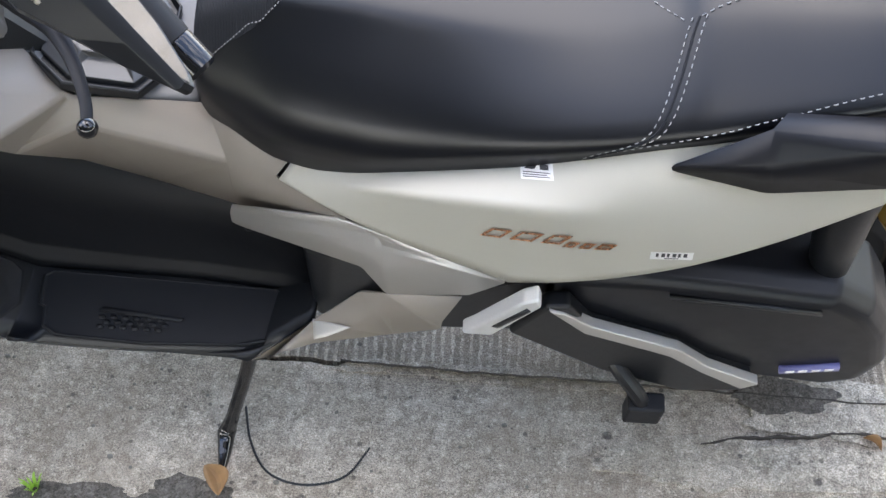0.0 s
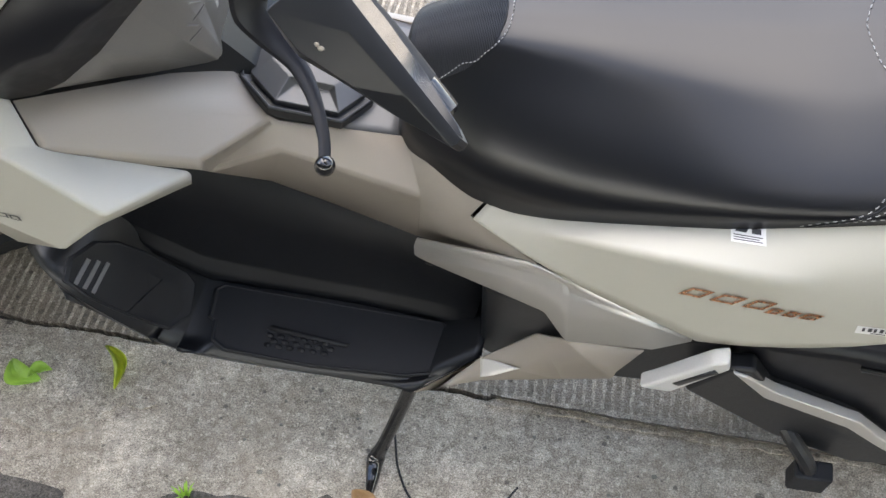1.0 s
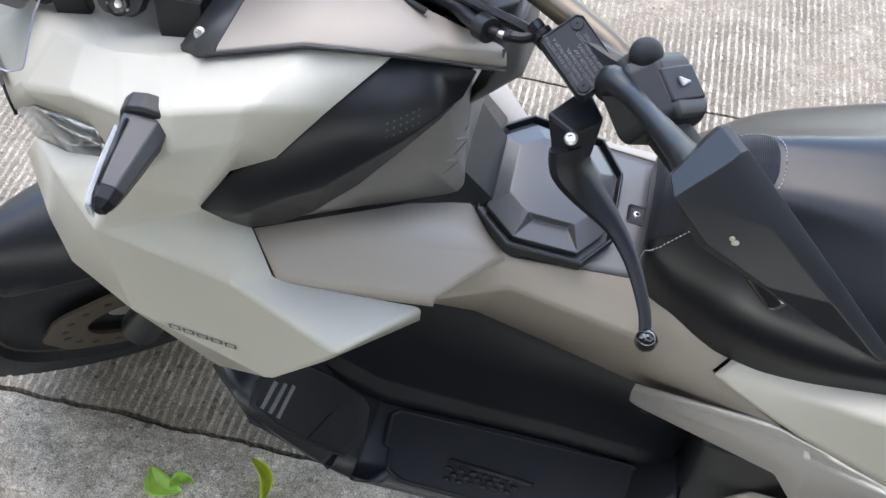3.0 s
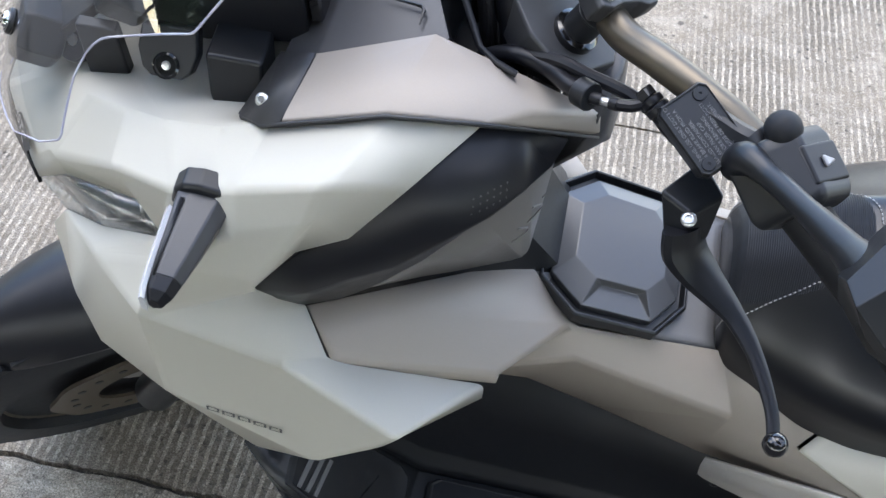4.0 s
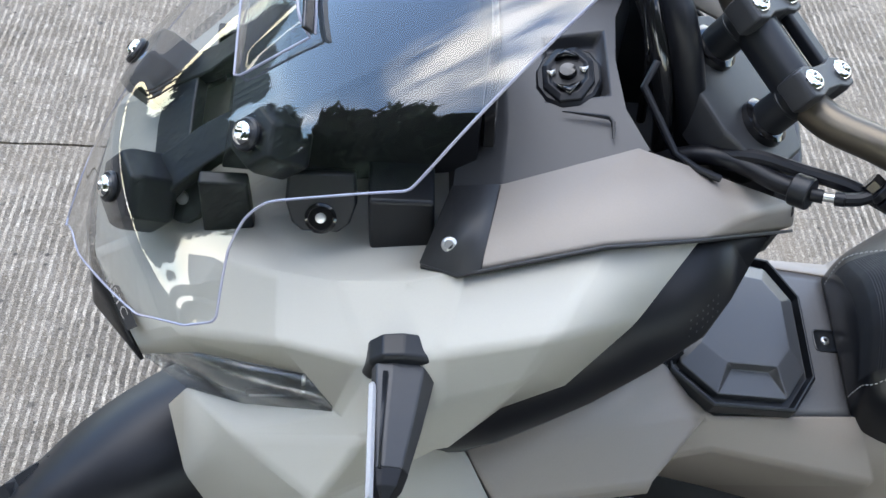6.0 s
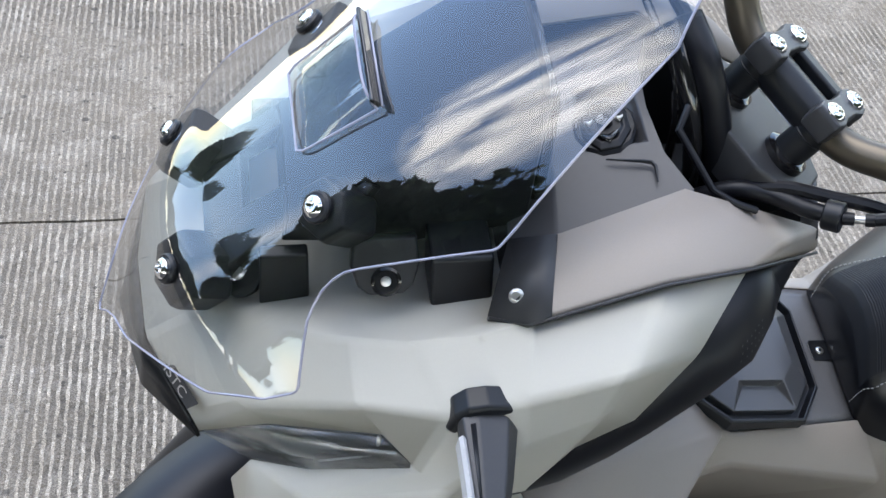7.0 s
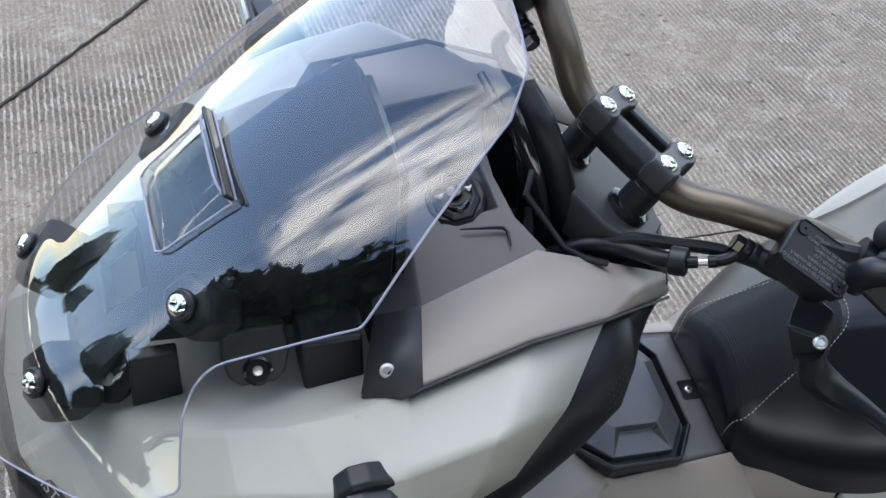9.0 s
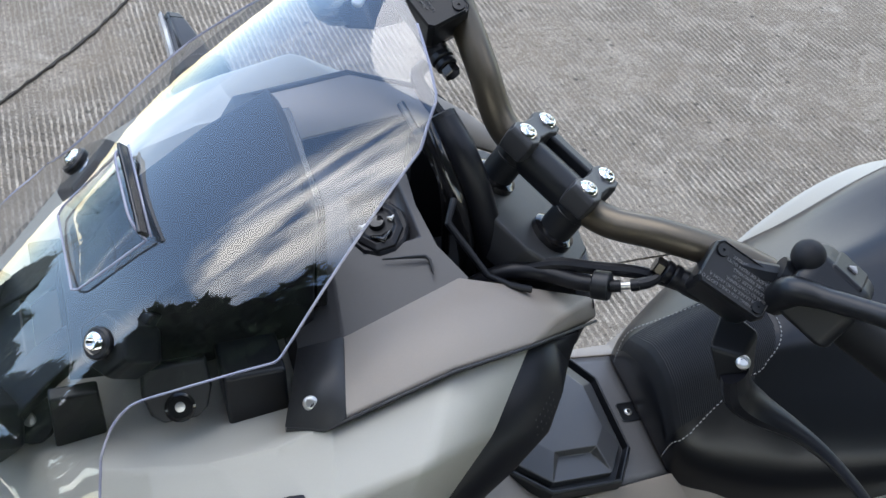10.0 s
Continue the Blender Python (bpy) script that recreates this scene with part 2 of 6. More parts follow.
def box_bm(x0, x1, y0, y1, z0, z1):
    return prism_bm([(x0, y0), (x1, y0), (x1, y1), (x0, y1)], z0, z1)


def lathe_bm(profile, sides=24):
    """A turned shape about z; profile rows of radius, height."""
    return loft_bm([[(r * math.cos(2 * math.pi * k / sides), r * math.sin(2 * math.pi * k / sides), z) for k in range(sides)] for r, z in profile])


def facing(origin, normal, up=(0, 0, 1)):
    """A frame at origin whose z is the normal and whose y leans towards up."""
    z = Vector(normal).normalized()
    x = Vector(up).cross(z).normalized()
    y = z.cross(x)
    return Matrix.Translation(origin) @ Matrix((x, y, z)).transposed().to_4x4()


def skin(ob):
    """The finished surface of a part, to lay marks on."""
    return BVHTree.FromObject(ob, bpy.context.evaluated_depsgraph_get())


def lay(name, bm, mat, target, parent, frame_m, lift=0.0006, label="", thick=0.0, rigid=False):
    """Presses a flat shape, drawn in the x and y of frame_m, onto a part's surface; rigid: as a stiff piece set down at its middle."""
    tree = skin(target)
    out = Vector(frame_m.to_3x3() @ Vector((0, 0, 1))).normalized()
    shift = None
    if rigid:
        mid = (frame_m @ (sum((v.co for v in bm.verts), Vector()) / len(bm.verts))) * K
        hit = tree.ray_cast(mid + out * 0.06, -out, 0.14)[0]
        shift = hit - mid if hit is not None else Vector()
    for v in bm.verts:
        p = (frame_m @ v.co) * K
        if rigid:
            v.co = p + shift + out * lift
            continue
        hit = tree.ray_cast(p + out * 0.06, -out, 0.14)[0]
        h = v.co.z * K
        v.co = (hit if hit is not None else p) + out * (lift + h)
    return finish(name, bm, mat, parent, label, scale=1.0)


def bolt(origin, normal, r, parent, name="bolt", mat=None, h=None, socket=True):
    """A button head with a socket in it."""
    h = h or r * 0.6
    prof = [(r, 0), (r, h * 0.45), (r * 0.86, h * 0.8), (r * 0.6, h)]
    prof += [(r * 0.5, h), (r * 0.5, h * 0.35), (0.0005, h * 0.3)] if socket else [(r * 0.3, h * 1.08), (0.0005, h * 1.1)]
    return finish(name, lathe_bm(prof, 14), mat or CHROME, parent, "", facing(origin, normal))

# ---- scooter: front cowl ----
FC = dict(
    A=(-0.314, -0.133, 1.071), B=(-0.387, -0.150, 1.083), C=(-0.422, -0.215, 1.068), D2=(-0.361, -0.190, 1.049), D=(-0.447, -0.224, 0.980),
    E=(-0.492, -0.224, 0.900), Cx=(-0.436, -0.224, 1.022), Cy=(-0.480, -0.240, 0.945), G=(-0.457, -0.193, 0.825), H=(-0.430, -0.224, 0.780), I=(-0.473, -0.244, 0.797), J=(-0.281, -0.181, 0.700),
    J2=(-0.281, -0.190, 0.686), Kf=(-0.354, -0.270, 0.728), K2=(-0.372, -0.268, 0.695), L=(-0.445, -0.260, 0.598), M=(-0.516, -0.250, 0.579),
    N=(-0.601, -0.245, 0.682), P=(-0.662, -0.232, 0.745), Q=(-0.697, -0.195, 0.768), chin=(-0.703, -0.172, 0.858), R=(-0.685, -0.168, 0.884),
    R2=(-0.643, -0.212, 0.888), hlow=(-0.640, -0.186, 0.896), htip=(-0.564, -0.220, 0.956), notch=(-0.587, -0.193, 0.962), htop=(-0.672, -0.166, 0.940),
    hleft=(-0.727, -0.135, 0.874), S1=(-0.692, -0.148, 0.940), S2=(-0.606, -0.193, 1.008), S0=(-0.733, -0.128, 0.890), itl=(-0.545, -0.215, 1.024),
    itr=(-0.496, -0.217, 1.045), ilow=(-0.493, -0.236, 1.008), W1=(-0.518, -0.164, 1.043), fa=(-0.506, -0.140, 1.034), T1=(-0.652, -0.122, 1.000),
    T3=(-0.607, -0.141, 1.018), em=(-0.404, -0.216, 1.003), gl=(-0.566, -0.159, 1.036), ch3=(-0.546, -0.246, 0.966), Fl=(-0.484, -0.161, 1.056), cr3=(-0.577, -0.271, 0.908), X1=(-0.765, -0.075, 0.930), X2=(-0.702, -0.070, 0.968),
    X3=(-0.630, -0.080, 0.984), ff=(-0.486, -0.092, 1.012), X0=(-0.772, 0.0, 0.935), X20=(-0.710, 0.0, 0.976), X30=(-0.630, 0.0, 0.992), ff0=(-0.486, 0, 1.014))
FCF = [("Fl", "B", "C", "itr"), ("W1", "Fl", "itr"), ("B", "A", "D2", "C"), ("C", "D2", "em", "Cx"), ("Cx", "em", "D"), ("Cx", "D", "E", "Cy"), ("itr", "C", "Cx", "ilow"), ("ilow", "Cx", "Cy", "ch3"), ("ch3", "Cy", "E", "cr3"),
       ("cr3", "E", "G", "I"), ("G", "H", "I"), ("H", "J", "Kf", "I"), ("J", "J2", "K2", "Kf"), ("I", "Kf", "K2", "L"), ("cr3", "I", "L", "N"), ("L", "M", "N"),
       ("cr3", "N", "P"), ("R2", "Q", "P", "cr3"), ("R", "chin", "Q", "R2"), ("hlow", "R", "R2"), ("hlow", "R2", "ch3", "htip"), ("ch3", "R2", "cr3"),
       ("htip", "ch3", "ilow", "itl"), ("S0", "S1", "htop", "hleft"), ("S1", "S2", "notch", "htop"), ("S2", "itl", "htip", "notch"), ("itl", "itr", "ilow"),
       ("S1", "T1", "T3", "S2"), ("S2", "T3", "gl", "itl"), ("itl", "gl", "W1", "itr"), ("W1", "gl", "fa", "Fl"), ("S0", "X1", "S1"), ("S1", "X1", "X2", "T1"),
       ("T1", "X2", "X3", "T3"), ("T3", "X3", "ff", "gl"), ("gl", "ff", "fa"), ("X1", "X0", "X20", "X2"), ("X2", "X20", "X30", "X3"), ("X3", "X30", "ff0", "ff")]
cowl = shell("front_cowl", FC, FCF, WHITE, label="satin pearl white front cowl", both=True, lift=0.14, facet=0.005, creases="itr C;B C;Fl itr;W1 itr;S0 S1 S2 itl;itl gl;R R2 ch3;I H;I Kf;J Kf;itl itr ilow;C Cx Cy;R2 Q;E cr3 I;cr3 ch3;R2 cr3 N;T1 T3 gl W1 Fl B;S1 T1;ch3 ilow;htip itl;Kf K2 L;L N;S2 T3;Cy ch3;Cx ilow;D2 C;X1 X2 X3;S0 X1")

# black strip on the nose and the headlight
NS = dict(a=(-0.768, -0.0755, 0.928), b=(-0.736, -0.129, 0.888), c=(-0.729, -0.137, 0.866), d=(-0.775, -0.085, 0.868), a0=(-0.775, 0, 0.933), d0=(-0.795, 0, 0.868))
shell("nose_garnish", NS, [("a", "b", "c", "d"), ("a", "d", "d0", "a0")], BLACK, both=True, out=(-1, 0, 0.2), creases="a d", facet=0.003)
HL = dict(a=(-0.728, -0.134, 0.873), b=(-0.672, -0.168, 0.938), c=(-0.588, -0.194, 0.959), d=(-0.566, -0.219, 0.954), e=(-0.640, -0.188, 0.898), f=(-0.686, -0.169, 0.884), g=(-0.64, -0.19, 0.932))
shell("headlight", HL, [("a", "b", "e", "f"), ("b", "c", "d", "e")], LENS, label="clear headlight lens", solid=0.002, facet=0.003)
REFLECTOR = material("headlight_reflector", (0.27, 0.295, 0.31), 0.55, 0.0, 0.0, 0.12, 12)
HB = {k: (v[0] + 0.005, v[1] + 0.010, v[2] - 0.003) for k, v in HL.items()}
shell("headlight_reflector", HB, [("a", "b", "e", "f"), ("b", "c", "d", "e")], REFLECTOR, facet=0.002)
LG = dict(a=(-0.6365, -0.1835, 0.9125), b=(-0.6365, -0.1865, 0.8985), c=(-0.566, -0.2135, 0.944), d=(-0.590, -0.1945, 0.9425))
shell("headlight_duct", LG, [("a", "d", "c", "b")], SATIN, label="dark duct below the lamp", facet=0.001, solid=0.002)
tube("light_guide", [(-0.5895, -0.1955, 0.9640), (-0.5905, -0.1985, 0.9430)], 0.0016, ALLOY, straight=True, sides=8)
tube("lamp_slot", [(-0.5900, -0.1990, 0.9425), (-0.5655, -0.2205, 0.9490)], 0.0019, BLACK, straight=True, sides=8)
tube("light_guide", [(-0.633, -0.1880, 0.9130), (-0.592, -0.2000, 0.9415)], 0.0009, ALLOY, straight=True, sides=8)

# ---- scooter: dash side fins, black intake panels, dash ----
FN = dict(a=(-0.509, -0.143, 1.042), b=(-0.485, -0.163, 1.061), x=(-0.455, -0.098, 1.078), c=(-0.487, -0.088, 1.060), B=(-0.387, -0.153, 1.088), A=(-0.314, -0.136, 1.076),
          pk=(-0.362, -0.085, 1.110), fd=(-0.278, -0.110, 1.068), rt=(-0.224, -0.075, 1.037), rb=(-0.221, -0.084, 1.016), m=(-0.300, -0.078, 1.075),
          a2=(-0.509, -0.141, 1.034), b2=(-0.485, -0.159, 1.052), B2=(-0.387, -0.149, 1.079), A2=(-0.314, -0.131, 1.066))
FNF = [("a", "b", "x", "c"), ("b", "B", "pk", "x"), ("B", "A", "fd", "pk"), ("fd", "m", "pk"), ("fd", "rt", "m"), ("A", "rb", "rt", "fd"), ("a", "a2", "b2", "b"), ("b", "b2", "B2", "B"), ("B", "B2", "A2", "A"), ("A", "A2", "rb")]
for r in (True, False):
    shell("dash_side_panel", FN, FNF, GREY, right=r, label="satin grey-brown metallic dash side panel", lift=0.2, facet=0.004, creases="b x;b B A;A fd rt;A rb;a b;x c")
# dark sheet paints the front facet's shade over the same grey paint
FIN_FRONT = {k: (v[0] - 0.001, v[1] - 0.001, v[2] + 0.0022) for k, v in FN.items()}
FIN_FRONT["n"] = (-0.470, -0.163, 1.0665)
FIN_LIP = {k: (v[0], v[1] - 0.0025, v[2] + 0.001) for k, v in FN.items()}
for r in (True, False):
    shell("panel_facet_shade", FIN_FRONT, [("a", "b", "n", "x", "c")], DARK, right=r, lift=0.2, label="shade of the panel's front facet, put on as a dark sheet", facet=0.001, solid=0.002)
    shell("panel_lip", FIN_LIP, [("a", "a2", "b2", "b"), ("b", "b2", "B2", "B"), ("B", "B2", "A2", "A"), ("A", "A2", "rb")], DARK, right=r, lift=0.2, label="dark lower lip", facet=0.001, solid=0.002)
BK = dict(A=(-0.313, -0.130, 1.067), D2=(-0.359, -0.186, 1.047), em=(-0.402, -0.212, 1.000), D=(-0.446, -0.220, 0.970), E=(-0.494, -0.221, 0.896), A2=(-0.285, -0.118, 1.052), rt=(-0.246, -0.099, 1.026),
          e1=(-0.257, -0.114, 1.000), e2=(-0.275, -0.144, 1.004), e3=(-0.298, -0.174, 1.003), e4=(-0.330, -0.188, 0.978), e5=(-0.370, -0.197, 0.937), e6=(-0.405, -0.211, 0.928), e7=(-0.440, -0.216, 0.900), l0=(-0.484, -0.208, 0.854),
          l1=(-0.467, -0.195, 0.826), l2=(-0.429, -0.180, 0.826), l3=(-0.400, -0.166, 0.836), l4=(-0.353, -0.150, 0.878), l5=(-0.310, -0.134, 0.930), l6=(-0.277, -0.116, 0.966), l7=(-0.254, -0.098, 1.000))
shell_faces = [("A", "A2", "e2"), ("A2", "rt", "e1", "e2"), ("A", "e2", "e3", "D2"), ("D2", "e3", "e4", "em"), ("em", "e4", "e5", "e6"), ("em", "e6", "D"), ("D", "e6", "e7", "E"), ("E", "e7", "l0"),
               ("e1", "l7", "l6", "e2"), ("e2", "l6", "e3"), ("e3", "l6", "l5", "e4"), ("e4", "l5", "l4", "e5"), ("e5", "l4", "l3", "e6"), ("e6", "l3", "l2", "e7"), ("e7", "l2", "l1", "l0")]
for r in (True, False):
    intake = shell("side_intake_panel", BK, shell_faces, SATIN, right=r, label="black plastic intake panel with a flared lower edge", out=(0.2, -1, 0.2), base=0.3, rim=0.6, creases="A A2 rt;A D2 em D E;e1 e2 e3 e4 e5 e6 e7 l0;rt e1", facet=0.003)
DASHGREY = material("dash_plastic", (0.044, 0.044, 0.048), 0.42, 0.0, 0.0, 0.06, 300, 0.03, 2600)
DS = dict(c=(-0.487, -0.089, 1.056), x=(-0.455, -0.099, 1.074), pk=(-0.352, -0.082, 1.104), w1=(-0.366, -0.045, 1.104), w0=(-0.370, 0, 1.105), c0=(-0.48, 0, 1.055), x0=(-0.45, 0, 1.085), x1=(-0.45, -0.05, 1.083), c1=(-0.482, -0.045, 1.055),
          h1=(-0.420, -0.031, 1.0915), h2=(-0.376, -0.031, 1.1025), h3=(-0.420, 0, 1.0920), h4=(-0.376, 0, 1.1035), f1=(-0.416, -0.027, 1.082), f2=(-0.381, -0.027, 1.088), f3=(-0.416, 0, 1.082), f4=(-0.381, 0, 1.088))
shell("dash_panel", DS, [("c", "x", "x1", "c1"), ("c1", "x1", "x0", "c0"), ("x", "pk", "w1", "x1"), ("x1", "w1", "h2", "h1"), ("x1", "h1", "h3", "x0"), ("w1", "w0", "h4", "h2"), ("h1", "h2", "f2", "f1"), ("h1", "f1", "f3", "h3"), ("h2", "h4", "f4", "f2"), ("f1", "f2", "f4", "f3")],
      DASHGREY, both=True, out=(0, 0, 1), label="dark grey dash with a recessed pocket", creases="x x1 x0;pk w1 w0;h1 h2;h1 h3;h2 h4;h1 f1;h2 f2;f1 f2", facet=0.0022, solid=0.0)
WELL = [(-0.226, -0.078, 1.032), (-0.270, -0.082, 1.056), (-0.305, -0.084, 1.076), (-0.335, -0.086, 1.094), (-0.352, -0.080, 1.103), (-0.366, -0.045, 1.103), (-0.370, 0.0, 1.104)]
WELL = WELL + [mir(p) for p in WELL[-2::-1]]
finish("column_cover", loft_bm([[(min(-0.31 + (x + 0.30) * a, -0.285), y * a * 0.8, z) for x, y in [(p[0], p[1]) for p in WELL]] for a, z in ((0.86, 0.88), (0.86, 0.985), (0.8, 0.995))]), BLACK, scooter)
finish("steering_well", loft_bm([[(x, y, z) for x, y, z in WELL], [(min(-0.30 + (x + 0.30) * 0.92, -0.262), y * 0.92, z - 0.02) for x, y, z in WELL], [(min(-0.31 + (x + 0.30) * 0.74, -0.285), y * 0.7, z - 0.12) for x, y, z in WELL]], closed=False), BLACK, scooter, "black well round the steering head")
SHROUD = dict(a=(-0.224, -0.080, 1.036), b=(-0.211, -0.030, 1.041), b0=(-0.208, 0, 1.042), c=(-0.236, -0.088, 0.992), d=(-0.209, -0.050, 0.972), d0=(-0.203, 0, 0.968), e=(-0.262, -0.074, 0.935), e0=(-0.25, 0, 0.92),
              ti=(-0.240, -0.070, 1.040), tm=(-0.228, -0.026, 1.043), t0=(-0.226, 0, 1.044))
shell("column_shroud", SHROUD, [("a", "b", "d", "c"), ("b", "b0", "d0", "d"), ("c", "d", "e"), ("d", "d0", "e0", "e"), ("ti", "tm", "b", "a"), ("tm", "t0", "b0", "b")], DASHGREY, both=True, out=(1, 0, 0.2), label="rounded dark grey shroud behind the steering head", creases="a b b0", facet=0.004)

# ---- scooter: grey side body, tunnel and lid ----
GB = dict(G=(-0.456, -0.191, 0.823), H=(-0.428, -0.222, 0.781), H2=(-0.426, -0.224, 0.768), dr=(-0.261, -0.053, 0.747), lc=(-0.243, -0.064, 0.733), bend=(-0.201, -0.096, 0.702),
          dl=(-0.266, -0.171, 0.711), dl2=(-0.268, -0.176, 0.698), J=(-0.284, -0.180, 0.695), sf=(-0.039, -0.085, 0.686), mid=(-0.335, -0.150, 0.770), p1=(0.052, -0.162, 0.649),
          p2=(0.075, -0.142, 0.674), tb=(-0.145, -0.072, 0.46), gt=(-0.023, -0.125, 0.505), ua=(-0.30, -0.112, 0.58), bx=(-0.192, -0.118, 0.668), sx=(-0.015, -0.135, 0.632), pb=(0.14, -0.20, 0.62), tc=(-0.235, -0.080, 0.52), gt2=(0.06, -0.165, 0.56), s2=(0.0, -0.12, 0.675), sfu=(-0.03, -0.05, 0.70), s2u=(0.005, -0.085, 0.70), p2u=(0.08, -0.10, 0.70))
GBF = [("G", "dr", "mid"), ("G", "mid", "H"), ("dr", "lc", "bend", "mid"), ("mid", "bend", "dl"), ("mid", "dl", "H"), ("H", "dl", "dl2", "H2"), ("dl", "bend", "ua"), ("dl", "ua", "dl2"),
       ("bend", "sf", "sx", "bx"), ("sf", "s2", "sx"), ("bend", "bx", "ua"), ("bx", "tb", "tc", "ua"), ("s2", "p2", "p1"), ("sf", "sfu", "s2u", "s2"), ("s2", "s2u", "p2u", "p2"), ("s2", "p1", "gt", "sx"), ("sx", "gt", "tb", "bx"), ("p1", "pb", "gt2", "gt")]
for r in (True, False):
    shell("side_body", GB, GBF, GREY, right=r, label="satin grey-brown metallic side body", facet=0.006, creases="H dl;dl bend;dl dl2;dl2 ua;H H2;bend sf;ua bx sx p1")
TT = dict(dr=(-0.261, -0.053, 0.745), lc=(-0.243, -0.064, 0.731), bend=(-0.203, -0.094, 0.700), sf=(-0.041, -0.083, 0.684), f2=(-0.39, -0.09, 0.86), f1=(-0.455, -0.19, 0.826),
          dr0=(-0.261, 0, 0.752), lc0=(-0.243, 0, 0.738), b0=(-0.19, 0, 0.712), s0=(-0.041, 0, 0.690))
shell("tunnel_top", TT, [("lc", "bend", "b0", "lc0"), ("bend", "sf", "s0", "b0"), ("dr", "lc", "lc0", "dr0")], TUNNEL, both=True, out=(0, 0, 1), creases="lc lc0;bend b0")
LS = dict(g=(-0.455, -0.187, 0.827), m=(-0.360, -0.118, 0.788), dr=(-0.262, -0.054, 0.748), dr0=(-0.262, 0, 0.753), l3=(-0.398, -0.164, 0.840), l4=(-0.350, -0.147, 0.882), l5=(-0.306, -0.131, 0.934), l6=(-0.272, -0.112, 0.974), l7=(-0.252, -0.092, 1.012), t0=(-0.264, 0, 1.005))
SHIELD = material("leg_shield_plastic", (0.14, 0.135, 0.133), 0.42, 0.0, 0.0, 0.06, 300, 0.03, 2600)
leg_shield = shell("leg_shield", LS, [("g", "m", "l4", "l3"), ("m", "dr", "l5", "l4"), ("dr", "l6", "l5"), ("dr", "dr0", "t0", "l7"), ("dr", "l7", "l6")], SHIELD, both=True, label="dark grey inner leg shield", out=(1, 0, 0.6), creases="dr l6", facet=0.006)
LIDGREY = material("lid_plastic", (0.052, 0.053, 0.056), 0.30, 0.0, 0.1, 0.03, 300, 0.03, 2600)
lid_plane = facing((-0.163, -0.003, 0.717), (0.2, 0, 0.98), (-1, 0, 0))
LO = [(-0.092, 0.041), (-0.058, 0.083), (0.058, 0.083), (0.092, 0.041), (0.088, -0.048), (0.048, -0.078), (-0.048, -0.078), (-0.088, -0.048)]
finish("lid_frame", loft_bm([[(x * a, y * a, z) for x, y in LO] for a, z in ((1.02, -0.012), (1.02, 0.002), (1.0, 0.004), (0.975, 0.004), (0.95, -0.006), (0.6, -0.006))]), BLACK, scooter, "black recessed frame of the lid", lid_plane, bevel=0.001)
for v, w in ((0.103, 0.004), (0.092, 0.0025)):
    finish("lid_hinge_strip", loft_bm([[(s * 0.056, v - w, z) for s in (-1, 1)] + [(s * 0.056, v + w, z) for s in (1, -1)] for z in (-0.01, 0.006)]), BLACK, scooter, "", lid_plane, bevel=0.001)


def lid_bm():
    """Eight bevelled sides up to a raised middle, with a stepped finger grip cut into one side."""
    bm = bmesh.new()
    low = [bm.verts.new((x * 0.87, y * 0.87, -0.008)) for x, y in LO]
    rim = [bm.verts.new((x * 0.87, y * 0.87, 0.003)) for x, y in LO]
    top = [bm.verts.new((x * 0.58 + 0.004, y * 0.62, 0.013)) for x, y in LO]
    for k in range(8):
        j = (k + 1) % 8
        bm.faces.new((low[k], low[j], rim[j], rim[k]))
        if k != 7:
            bm.faces.new((rim[k], rim[j], top[j], top[k]))
    mid = bm.verts.new((0.004, 0.0, 0.0165))
    for k in range(8):
        bm.faces.new((top[k], top[(k + 1) % 8], mid))
    g0, g7 = bm.verts.new((-0.050, 0.016, 0.003)), bm.verts.new((-0.049, -0.024, 0.003))
    for f in ((top[7], top[0], g0, g7), (g7, g0, rim[0], rim[7]), (top[0], rim[0], g0), (top[7], g7, rim[7])):
        bm.faces.new(f)
    return bm


finish("fuel_lid", lid_bm(), LIDGREY, scooter, "dark grey fuel filler lid with bevelled edges and a finger grip", lid_plane, bevel=0.0012)

